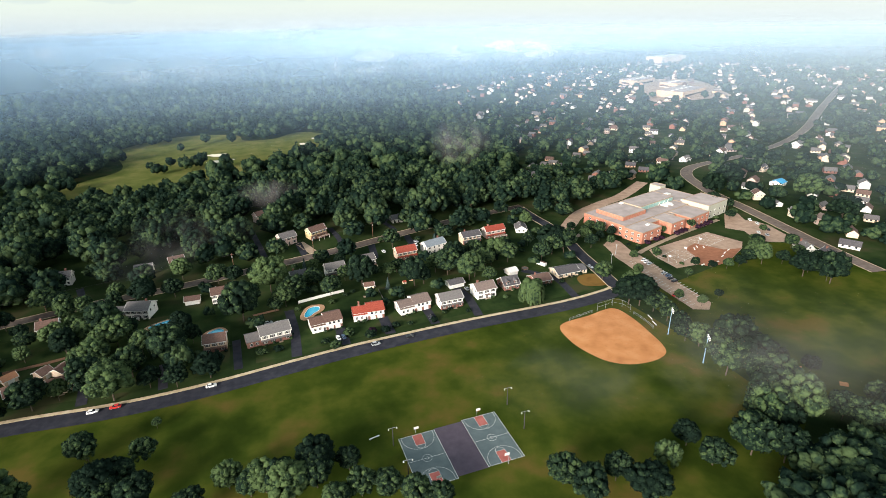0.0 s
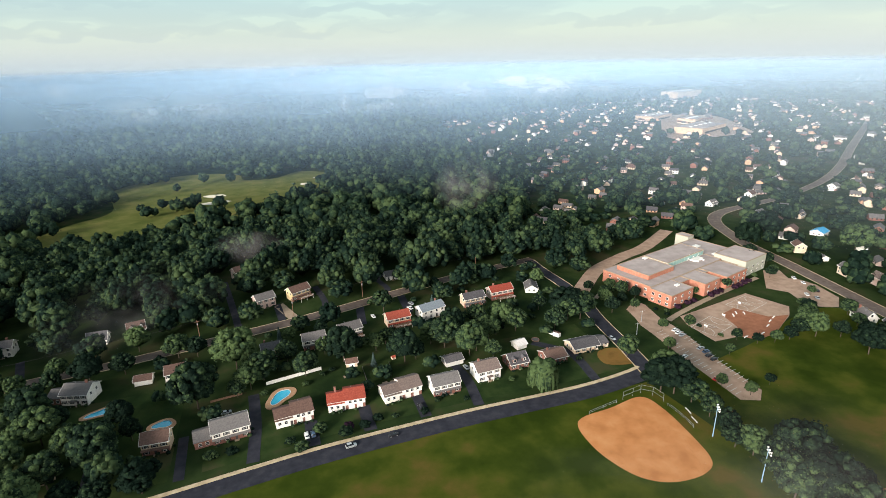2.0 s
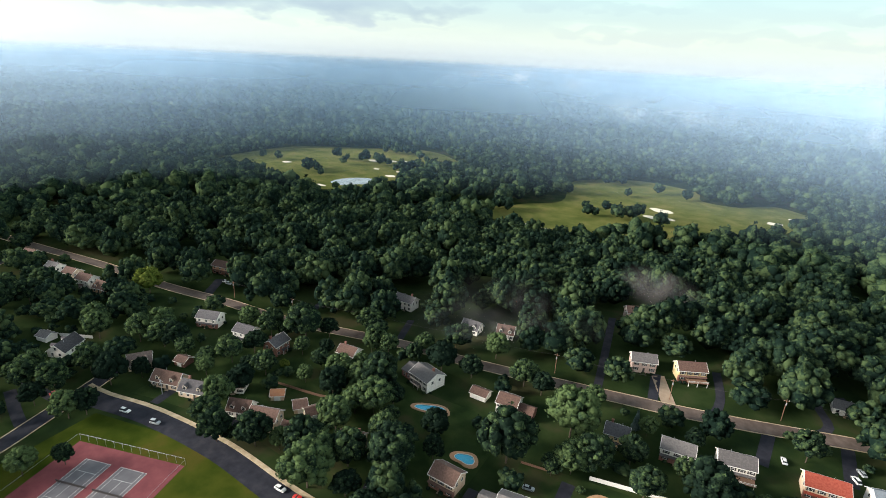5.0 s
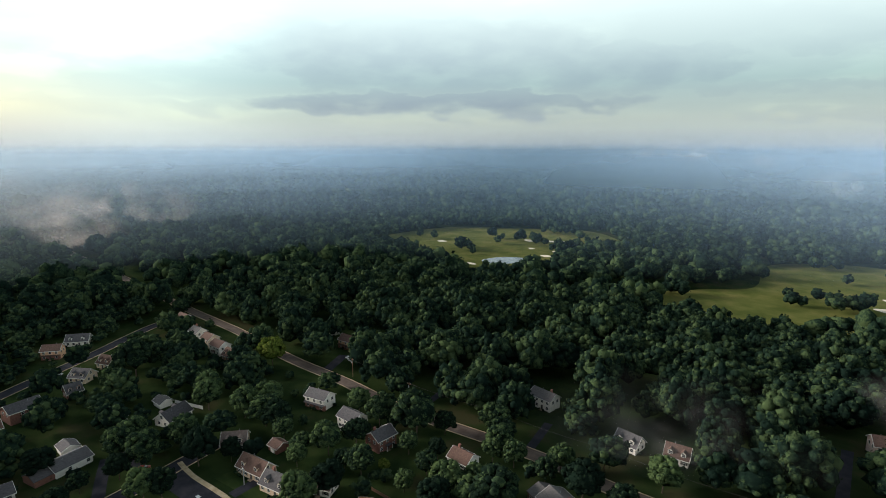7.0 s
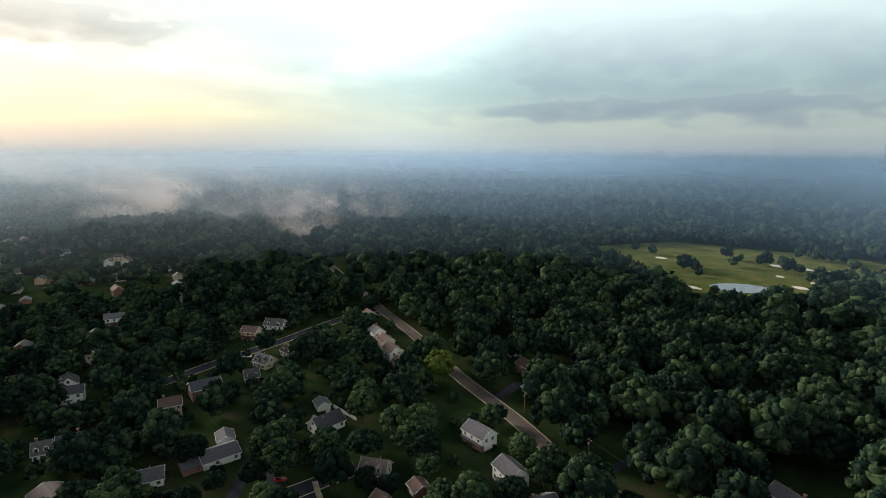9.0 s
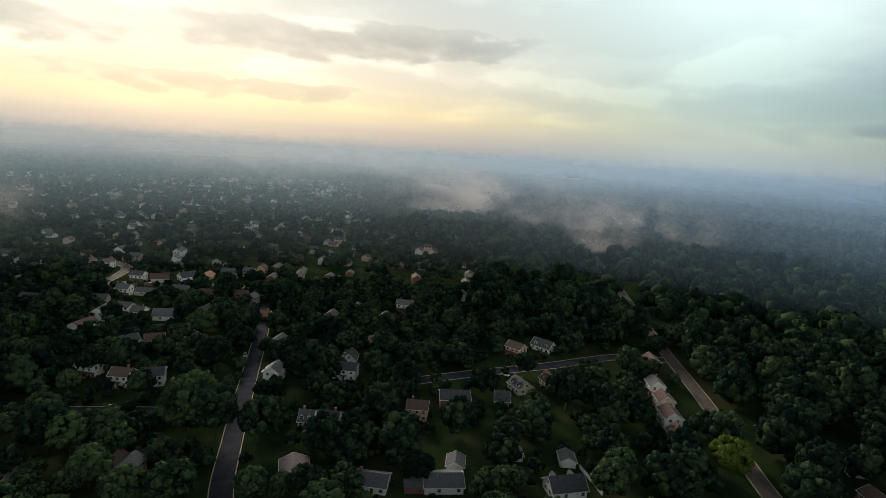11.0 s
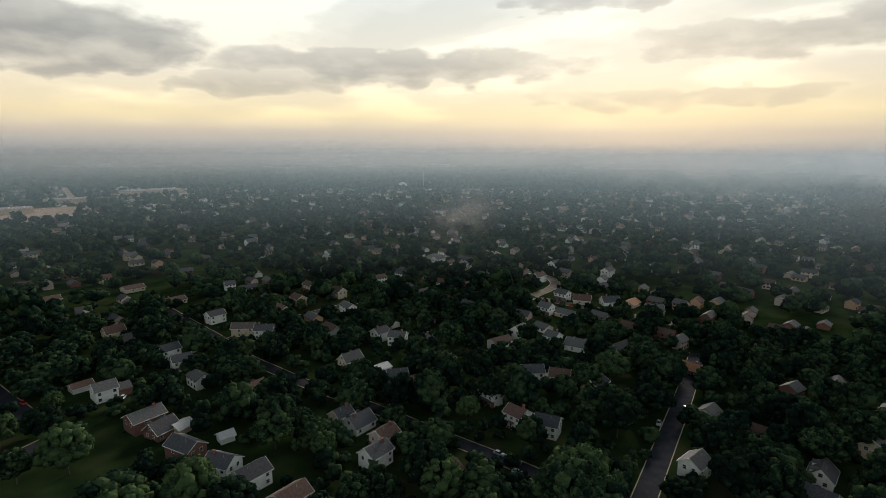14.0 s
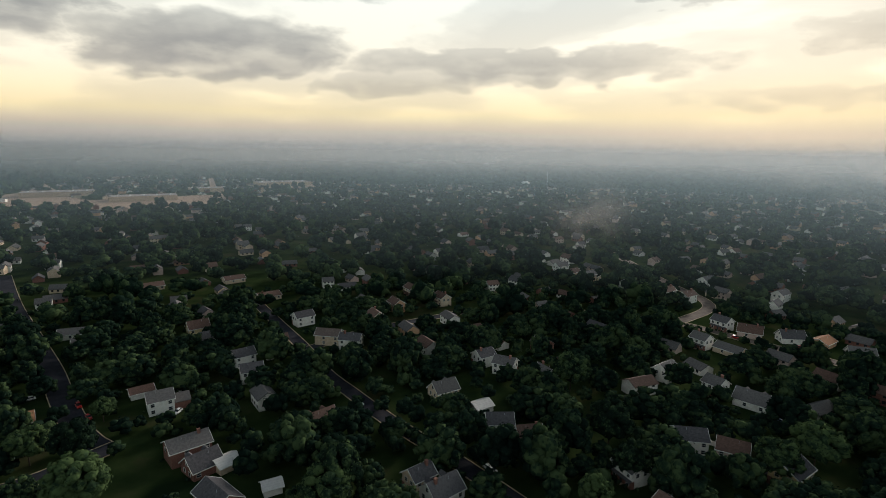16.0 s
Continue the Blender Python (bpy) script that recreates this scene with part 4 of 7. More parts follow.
house(-232.0, 110.6, 100, 9.0, 8.0, "two", "w", "d")
house(-232.3, 100.7, 100, 6.0, 7.0, "cape", "w", "g")
house(-267.2, 64.7, 8, 9.0, 8.0, "two", "w", "g")
house(-282.8, 96.4, 97, 12.0, 8.0, "two", "w", "d")
house(-197.5, 113.3, 30, 13.0, 10.0, "ranch", "w", "t")
house(-200.9, 140.9, 97, 13.0, 9.0, "ranch", "w", "d")
house(-337.5, 84.4, 97, 10.0, 8.0, "cape", "w", "g")
house(-348.8, 87.9, 97, 8.0, 7.0, "cape", "o", "n")
house(-406.6, 90.1, 97, 11.0, 8.0, "two", "w", "g")
house(-473.9, 53.1, 97, 12.0, 8.0, "two", "o", "n")
# south streets
house(-103.9, -77.5, 22, 13.1, 9.5, "two", "b", "g")
house(-89.9, -117.7, 15, 9.3, 9.5, "two", "w", "g", wing=-6)
house(-109.1, -67.5, 30, 10.0, 9.0, "cape", "b", "d")
house(-115.1, -43.8, -60, 12.7, 8.5, "two", "b", "d")
house(-124.7, -25.1, -52, 10.3, 8.5, "two", "w", "d")
house(-131.6, -12.8, 20, 11.0, 8.5, "two", "w", "d")
house(-139.3, 6.9, 20, 11.0, 8.5, "two", "c", "n")
house(-130.1, -48.7, 10, 5.5, 5.0, "garage", "w", "w")
house(-116.2, -66.7, 30, 7.0, 7.0, "garage", "c", "w")
house(-149.4, -84.1, 25, 11.0, 9.0, "cape", "c", "n")
house(-212.1, -58.7, -18, 9.7, 8.5, "two", "w", "d")
house(-218.2, -47.3, -9, 9.0, 8.0, "two", "w", "n")
house(-173.7, -35.6, 20, 8.0, 7.0, "two", "c", "d")
house(-179.0, -29.6, 20, 11.0, 9.0, "cape", "w", "d")
house(-212.4, -77.2, 15, 8.0, 7.0, "garage", "w", "w")
house(-232.7, -120.4, 15, 9.0, 8.0, "two", "w", "d")
house(-238.4, -108.1, -47, 10.0, 8.0, "two", "w", "g")
house(-250.6, -92.1, 100, 9.0, 8.0, "two", "w", "g")
house(-202.8, -95.2, 15, 11.0, 8.0, "cape", "c", "g")
house(-154.3, -209.3, 20, 11.0, 8.0, "two", "w", "d")
house(-164.6, -172.6, -29, 13.2, 8.0, "two", "c", "t")
house(-174.6, -162.4, -27, 11.1, 8.0, "two", "w", "d")
house(-96.1, -213.7, 20, 11.0, 8.0, "cape", "y", "n")
house(-104.5, -192.5, 20, 11.0, 8.0, "cape", "w", "d")
house(-120.9, -156.0, 20, 10.0, 8.0, "two", "w", "d")
house(-124.8, -136.1, 7, 9.5, 8.0, "two", "w", "d")
house(-34.1, -223.9, 3, 16.3, 9.0, "ranch", "w", "g")
house(-43.4, -202.0, 20, 11.0, 9.0, "cape", "w", "g")
house(-38.8, -117.7, 20, 16.0, 10.0, "ranch", "b", "o")
house(-48.7, -97.1, 20, 6.0, 6.0, "garage", "w", "g")
house(-80.4, -134.0, 20, 9.0, 7.0, "garage", "w", "n")
house(-272.3, -27.5, -29, 10.3, 9.5, "two", "w", "d")
house(-280.4, -16.3, -50, 9.6, 9.5, "two", "p", "n")
house(-287.7, -0.4, 15, 11.0, 9.0, "two", "y", "d")
house(-240.2, -18.7, 95, 9.0, 8.0, "two", "w", "d")
house(-322.7, -45.4, -65, 12.4, 9.5, "cape", "w", "g")
house(-316.6, -59.1, 100, 8.0, 8.0, "two", "w", "g")
house(-306.9, -78.7, 20, 10.0, 8.0, "two", "w", "g")
house(-362.5, -93.7, -78, 14.2, 9.0, "ranch", "c", "g")
house(-354.9, -106.0, 100, 9.0, 8.0, "two", "w", "g")
house(-396.4, -111.7, -51, 12.5, 9.0, "cape", "p", "n")
house(-390.4, -126.0, 100, 10.0, 8.0, "two", "w", "d")
house(-410.6, -97.5, -26, 12.5, 9.0, "cape", "w", "d")
house(-421.6, -87.1, 15, 12.0, 9.0, "ranch", "o", "o")
house(-420.7, -66.6, -38, 11.5, 9.0, "cape", "w", "g")
house(-301.8, 90.8, 15, 10.0, 8.0, "cape", "w", "g")
house(-336.0, 93.2, 15, 9.0, 8.0, "two", "c", "g")
house(-349.0, 8.9, 95, 10.0, 8.0, "ranch", "b", "o")
house(-237.0, 3.2, 100, 9.0, 8.0, "two", "w", "n")
house(-242.6, 15.4, -59, 9.7, 8.5, "two", "w", "d")
house(-182.0, -11.7, 20, 9.0, 8.0, "two", "p", "n")
house(-173.7, -2.0, 20, 10.0, 8.0, "two", "w", "d")
# far south rows
house(-378.3, -287.8, 15, 12.0, 8.0, "two", "w", "g")
house(-374.5, -263.6, 15, 12.0, 8.0, "two", "c", "n")
house(-382.1, -252.6, 15, 12.0, 8.0, "two", "c", "g")
house(-390.0, -238.5, 15, 12.0, 8.0, "two", "c", "n")
house(-396.0, -219.9, 15, 12.0, 8.0, "two", "w", "g")
house(-408.1, -192.8, 15, 12.0, 8.0, "two", "w", "n")
house(-413.6, -178.8, 15, 12.0, 8.0, "two", "w", "n")
house(-462.0, -209.7, 15, 12.0, 8.0, "two", "w", "d")
house(-481.6, -161.5, 15, 12.0, 8.0, "two", "w", "d")
house(-546.6, -201.7, 15, 12.0, 8.0, "two", "w", "d")
house(-234.1, -252.3, 100, 11.0, 8.0, "two", "c", "n")
house(-241.0, -243.5, 100, 11.0, 8.0, "two", "c", "n")
house(-247.3, -224.1, 100, 11.0, 8.0, "two", "c", "n")
house(-214.2, -219.8, 100, 11.0, 8.0, "two", "o", "n")
house(-195.9, -198.2, 100, 11.0, 8.0, "two", "c", "n")
house(-56.6, -322.5, 20, 15.0, 10.0, "ranch", "c", "n")
house(-136.1, -271.7, 20, 15.0, 10.0, "ranch", "c", "n")
house(-112.4, -328.8, 20, 15.0, 10.0, "ranch", "c", "n")
house(477.0, 345.0, 20, 13.0, 10.0, "ranch", "w", "B")
# along the main road to the town
house(413, 272, 75, 10, 8, "two", "c", "g")
house(416, 251, 75, 12, 8, "two", "p", "t")
house(358, 221, 75, 11, 8, "cape", "w", "g")
house(358, 203, 75, 10, 8, "two", "w", "d")
house(424, 320, 60, 9, 8, "two", "c", "n")
house(424, 300, 70, 7, 6, "garage", "w", "g")
house(472, 461, 20, 11, 8, "cape", "w", "g")
house(469, 401, 20, 12, 8, "two", "w", "g")
house(505, 389, 20, 11, 8, "cape", "c", "d")
house(541, 478, 20, 11, 8, "two", "w", "n")
house(641, 461, 20, 12, 9, "two", "w", "g")
house(700, 480, 20, 12, 9, "cape", "c", "n")

# ---- school ----
PINK_BRICK = lined(material("orange_red_brick", [(0.29, 0.115, 0.075), (0.36, 0.15, 0.10), (0.41, 0.185, 0.125)], 0.6, 0.9, 6.0, large=0.3, large_scale=0.05), 2, 0.3, 0.3, 0.9)
FLAT_ROOF = material("grey_roof_membrane", [(0.28, 0.235, 0.222), (0.335, 0.285, 0.27), (0.39, 0.335, 0.315)], 0.15, 0.95, 8.0, space="World", large=0.4, large_scale=0.04, spec=0.08)
TEAL = plain("pale_teal_glazing", (0.22, 0.36, 0.34), 0.2)
PALE_WALL = plain("pale_green_panel", (0.36, 0.36, 0.30), 0.6)


def flat_block(base, x0, x1, y0, y1, z0, z1, mat, roof=FLAT_ROOF):
    """A flat-roofed block with a raised coping, and its windows."""
    part("wall", boxes("wall", [(x0, x1, y0, y1, z0, z1 - 0.02)], mat), base)
    part("roof", boxes("roof", [(x0 + 0.25, x1 - 0.25, y0 + 0.25, y1 - 0.25, z1 - 0.02, z1 + 0.06)], roof), base, None, "flat grey roof membrane")
    part("coping", boxes("coping", [(x0 - 0.08, x1 + 0.08, y0 - 0.08, y0 + 0.28, z1, z1 + 0.32), (x0 - 0.08, x1 + 0.08, y1 - 0.28, y1 + 0.08, z1, z1 + 0.32), (x0 - 0.08, x0 + 0.28, y0 + 0.28, y1 - 0.28, z1, z1 + 0.32), (x1 - 0.28, x1 + 0.08, y0 + 0.28, y1 - 0.28, z1, z1 + 0.32)], MATS["concrete_path"]), base)


SCHOOL_WINDOW = boxes("school_window", [(-0.95, 0.95, -0.08, 0.08, 0, 0.12), (-0.95, 0.95, -0.08, 0.08, 1.68, 1.8), (-0.95, -0.85, -0.08, 0.08, 0.12, 1.68), (0.85, 0.95, -0.08, 0.08, 0.12, 1.68), (-0.04, 0.04, -0.06, 0.06, 0.12, 1.68)], TRIM)
SCHOOL_PANE = boxes("school_pane", [(-0.85, 0.85, -0.03, 0.03, 0.12, 1.68)], GLASS)


def school():
    """A long brick school with flat roofs on several levels; its own axes are turned 22 degrees."""
    base = new("school")
    base.matrix_world = pose(263.5, 270.2, 0, 0, 0, 17)
    tagged(base, "long orange-red brick school with flat grey roofs", "school")
    # own axes: x runs along the long side, y across it
    flat_block(base, 2, 83.9, 16, 54, -0.5, 8.5, PINK_BRICK)
    flat_block(base, 84, 110, 22.1, 54.2, -0.5, 8.5, PINK_BRICK)
    flat_block(base, 0, 23, 0, 15.9, -0.5, 8.4, PINK_BRICK)
    flat_block(base, 33, 50.5, -2, 15.9, -0.5, 8.4, PINK_BRICK)
    flat_block(base, 55, 80, -4, 15.9, -0.5, 8.4, PINK_BRICK)
    flat_block(base, 23.1, 32.9, 9, 15.8, -0.5, 8.2, PINK_BRICK)
    flat_block(base, 50.6, 54.9, 9, 15.8, -0.5, 8.2, PINK_BRICK)
    flat_block(base, 80.1, 83.8, 4, 15.8, -0.5, 7.6, PALE_WALL)
    flat_block(base, 84.2, 112, -1, 22, -0.5, 11.2, PALE_WALL)
    flat_block(base, 10, 37.9, 24, 49, 8.6, 11.5, PINK_BRICK)
    flat_block(base, 38, 82, 29, 48, 8.6, 12.2, PALE_WALL)
    flat_block(base, 103, 111, 54.4, 65, -0.5, 11.0, PALE_WALL)
    for k in range(13):
        part("clerestory_window", boxes("clerestory_window", [(38.6 + k * 3.3, 41.5 + k * 3.3, 28.9, 29.0, 9.1, 11.7)], TEAL), base, None, "pale teal clerestory glazing")
    part("canopy", boxes("canopy", [(64, 74, 24, 28.4, 8.56, 9.6), (65, 66, 22.5, 24, 8.56, 9.2), (71, 72.5, 22, 24, 8.56, 9.1)], TRIM), base, None, "white rooftop unit")
    for k in range(3):
        part("brace", tubes("brace", [((62 + 6 * k, 28.6, 9.0), (65 + 6 * k, 29.4, 12.6), 0.22, 0.22)], TRIM, 6), base)
    part("skylight", boxes("skylight", [(16, 19, 7, 9, 8.4, 9.2)], TRIM), base, None, "white rooftop unit")
    part("skylight", boxes("skylight", [(34, 37, 44, 46.5, 11.5, 12.2)], TRIM), base, None, "white rooftop unit")
    part("skylight", boxes("skylight", [(92, 97, 40, 44, 8.5, 9.3)], TRIM), base, None, "white rooftop unit")
    part("skylight", boxes("skylight", [(88, 95, 24, 26, 8.5, 9.0)], TRIM), base, None, "white rooftop unit")
    rows = []
    for wx0, wx1, wy in ((0, 23, 0), (33, 50.5, -2), (55, 80, -4), (84.2, 112, -1)):
        n = max(2, int((wx1 - wx0) / 6))
        rows += [(wx0 + (wx1 - wx0) * (k + 0.5) / n, wy - 0.03, 0) for k in range(n)]
    rows += [(-0.03, 3 + k * 5, -90) for k in range(3)] + [(1.97, 20 + k * 7, -90) for k in range(5)]
    for q in rows:
        for zz in (1.2, 5.0):
            w = part("window", SCHOOL_WINDOW, base, pose(q[0], q[1], zz, 0, 0, q[2]))
            part("pane", SCHOOL_PANE, w)
    c, s = math.cos(radians(17)), math.sin(radians(17))
    for lx in range(2, 115, 9):
        for ly in range(2, 60, 9):
            SOLID.append((263.5 + c * lx - s * ly, 270.2 + s * lx + c * ly, 8))


school()
LOTS = [
    ("car_park", [(250, 288), (238, 279), (236, 268), (233, 258), (233, 249), (231, 221), (230, 183), (238, 179.5), (245, 185.5), (245.5, 210), (249.8, 239), (250.4, 253), (249.4, 261), (253, 281)], "pale asphalt school car park with marked bays"),
    ("school_yard", [(259, 229), (258.5, 250), (262, 260), (324, 272.5), (333, 248), (323, 239), (297, 225), (282, 222.5), (276, 229)], "pale paved school yard with ball courts"),
    ("car_park", [(367, 299), (379, 298), (371, 282), (376, 277), (378, 267), (373, 247), (360, 237), (352, 240), (345, 246), (351, 264), (343, 274)], "pale asphalt car park with parked cars"),
]
for nm, c, lb in LOTS:
    field(nm, c, 0.08, LOT, lb, "car park", rounded=False)
field("red_mulch_bed", [(286.6, 253.6), (300, 258), (310, 242), (323, 239.5), (297, 225), (282, 222.6), (276, 229), (283, 238)], 0.12, MULCH, "red mulch playground bed", "mulch bed", rounded=False)
OPEN.append([(224, 180), (250, 178), (262, 222), (300, 213), (345, 232), (385, 240), (388, 300), (360, 380), (290, 352), (236, 318), (222, 270)])
for q in ((278, 227, 15), (284, 225, 20), (290, 227, 20), (300, 233, 25), (306, 237, 25), (312, 240, 25), (292, 250, 60), (296, 252, 60), (300, 250, 60)):
    base = new("play_bench")
    base.matrix_world = pose(q[0], q[1], 0.12, 0, 0, q[2])
    tagged(base, "pale low wooden bench on red mulch", "bench", "playground benches")
    part("seat", boxes("seat", [(-1.6, 1.6, -0.35, 0.35, 0.38, 0.48)], TRIM), base)
    for sx in (-1.3, 1.3):
        part("leg", boxes("leg", [(sx - 0.08, sx + 0.08, -0.3, 0.3, 0, 0.38)], TRIM), base)
strip("loop_road", along([(222, 308), (236, 322), (258, 342), (290, 358), (320, 370), (366, 400)]), 5.5, -5.5, 0.17, LOT, 0.0, "pale asphalt loop road round the school")
ROADS.append((along([(222, 308), (236, 322), (258, 342), (290, 358), (320, 370), (366, 400)]), 5.5))
strip("footpath", along([(252, 258), (266, 264), (300, 275.5), (330, 284), (352, 290)]), 1.8, -1.8, 0.14, PATH, 0.0, "pale concrete footpath beside the school", "path")
strip("footpath", along([(225, 305), (240, 316), (256, 330)]), -5.5, -8.5, 0.15, PATH, 0.0, "pale concrete footpath beside the school", "path")
v, f = [], []
for k in range(22):
    q = 188 + k * 2.9
    xx = 229.5 + (q - 182) * 0.085
    stroke(v, f, [(xx + 11.5, q), (xx + 16.2, q + 1.0)], 0.22, 0.10)
    stroke(v, f, [(xx + 1.0, q - 1), (xx + 5.5, q)], 0.22, 0.10)
tagged(new("bay_marking", mesh_of("bay_marking", v, f, LINE)), "white painted parking bay lines", "marking", kind="structure")
v, f = [], []
for cx, cy, yw in ((271, 244, 20), (312, 260, 17)):
    c, s = math.cos(radians(yw)), math.sin(radians(yw))
    shape = [(-11, -7), (11, -7), (11, 7), (-11, 7), (-11, -7)], arc(0, 0, 2, 0, 360, 20), [(0, -7), (0, 7)], arc(-10, 0, 5.5, -90, 90), arc(10, 0, 5.5, 90, 270)
    for pts in shape:
        stroke(v, f, [(cx + c * a - s * b, cy + s * a + c * b) for a, b in pts], 0.2, 0.10)
tagged(new("court_marking", mesh_of("court_marking", v, f, LINE)), "white painted ball court lines on a yard", "marking", kind="structure")
hoop(pose(261.4, 240, 0, 0, 0, -70), "white backboard in a school yard")
hoop(pose(283, 248, 0, 0, 0, 110), "white backboard in a school yard")
hoop(pose(302, 257, 0, 0, 0, -73), "white backboard in a school yard")

# ---- pools, drives, garden things ----
DRY = material("dry_brown_lawn", [(0.12, 0.070, 0.022), (0.17, 0.095, 0.030), (0.15, 0.11, 0.03)], 0.15, 0.95, 8.0, space="World", spec=0.0)


def garden_lawn(points, deep, label):
    """Lawns from the pavement back, following the ground."""
    line = along(points)
    n, rows = len(line), int(deep / 3.5)
    v = [(a, b + 7 + (deep - 7) * j / (rows - 1), float(terrain(a, b + 7 + (deep - 7) * j / (rows - 1))) + 0.025) for j in range(rows) for a, b in line]
    f = [(j * n + k, j * n + k + 1, (j + 1) * n + k + 1, (j + 1) * n + k) for j in range(rows - 1) for k in range(n - 1)]
    tagged(new("garden_lawn", mesh_of("garden_lawn", v, f, GARDEN_GRASS)), label, "lawn", kind="structure")


garden_lawn([(0, 208), (50, 213.5), (107, 216), (168, 215), (198, 217)], 56, "green lawns round a row of houses")
garden_lawn([(-162, 199), (-140, 204), (-100, 208.5), (-60, 206), (-12, 207)], 74, "shaded green lawns behind small houses")
sheet("dry_lawn", [(191, 229), (205, 226), (206, 240), (197, 243), (191, 238)], 0.05, DRY, "dry brown front lawn", "lawn")


def trampoline(x, y):
    base = new("trampoline")
    base.matrix_world = pose(x, y, 0.03)
    tagged(base, "round dark garden trampoline on a lawn", "trampoline")
    ring = [(2.1 * math.cos(k * math.pi / 10), 2.1 * math.sin(k * math.pi / 10), 0.8) for k in range(21)]
    part("rim", tubes("rim", [(p, q, 0.14, 0.14) for p, q in zip(ring, ring[1:])], MATS["deck_wood"], 6), base)
    part("jumping_mat", mesh_of("jumping_mat", [(0.95 * p[0], 0.95 * p[1], 0.78) for p in ring[:-1]], [tuple(range(20))], DARK_TRIM), base)
    for k in range(6):
        a = k * math.pi / 3
        part("leg", tubes("leg", [((2.05 * math.cos(a), 2.05 * math.sin(a), 0), (2.05 * math.cos(a), 2.05 * math.sin(a), 0.8), 0.05, 0.05)], STEEL, 6), base)


def camper(x, y, yaw):
    base = new("camper_trailer")
    base.matrix_world = pose(x, y, 0.1, 0, 0, yaw)
    tagged(base, "white camper trailer with a brown roof in a garden", "camper trailer")
    v = [(a, b, c) for a in (-3.2, 3.2) for b, c in ((-1.15, 0.5), (1.15, 0.5), (1.2, 2.3), (0.9, 2.7), (-0.9, 2.7), (-1.2, 2.3))]
    v[8:12] = [(a + (0.5 if c < 2.4 else -0.2), b, c) for a, b, c in v[8:12]]
    part("body", mesh_of("body", v, [(5, 4, 3, 2, 1, 0), (6, 7, 8, 9, 10, 11)] + [(k, (k + 1) % 6, 6 + (k + 1) % 6, 6 + k) for k in range(6)], TRIM), base)
    part("roof", boxes("roof", [(-3.1, 2.6, -0.85, 0.85, 2.7, 2.82)], MATS["brown_shingles"]), base, None, "brown roof")
    for k in (-1.8, 0.2):
        part("window", boxes("window", [(k, k + 1.1, -1.24, -1.19, 1.4, 2.0)], GLASS), base)
    for sy in (-1.05, 1.05):
        part("wheel", tubes("wheel", [((0, sy - 0.1, 0.33), (0, sy + 0.1, 0.33), 0.33, 0.33)], DARK_TRIM, 12), base)


trampoline(167.8, 263.3)
camper(180.5, 264.5, 118)


def garden_chest(x, y, yaw, mat, label):
    base = new("play_house")
    base.matrix_world = pose(x, y, float(terrain(x, y)) + 0.02, 0, 0, yaw)
    tagged(base, label, "play house")
    part("wall", gable_body("wall", -1.0, 1.0, 1.6, 0, 1.3, 0.7, mat), base)
    part("roof", slab_roof("roof", 2.0, 1.6, 1.3, 0.7, ROOFS["r"], 0.15, 0.08), base)
    part("door", boxes("door", [(-0.3, 0.3, -0.84, -0.80, 0, 1.0)], DARK_TRIM), base)


garden_chest(89, 271, 10, WALLS["c"], "small red-roofed garden play house")
garden_chest(94, 273.5, -20, WALLS["o"], "small tan garden play house")
garden_chest(118, 290, 30, WALLS["o"], "small tan garden play house")
for x, y, yaw in ((84, 250, 8), (80, 250, 8), (63, 262, 5)):
    base = new("patio_table")
    base.matrix_world = pose(x, y, 0.03, 0, 0, yaw)
    tagged(base, "pale garden table on a lawn behind a house", "table", "garden tables")
    part("tabletop", boxes("tabletop", [(-1.3, 1.3, -0.9, 0.9, 0.70, 0.78)], MATS["concrete_path"]), base)
    for sx in (-1.1, 1.1):
        for sy in (-0.7, 0.7):
            part("leg", boxes("leg", [(sx - 0.06, sx + 0.06, sy - 0.06, sy + 0.06, 0, 0.7)], DARK_TRIM), base)


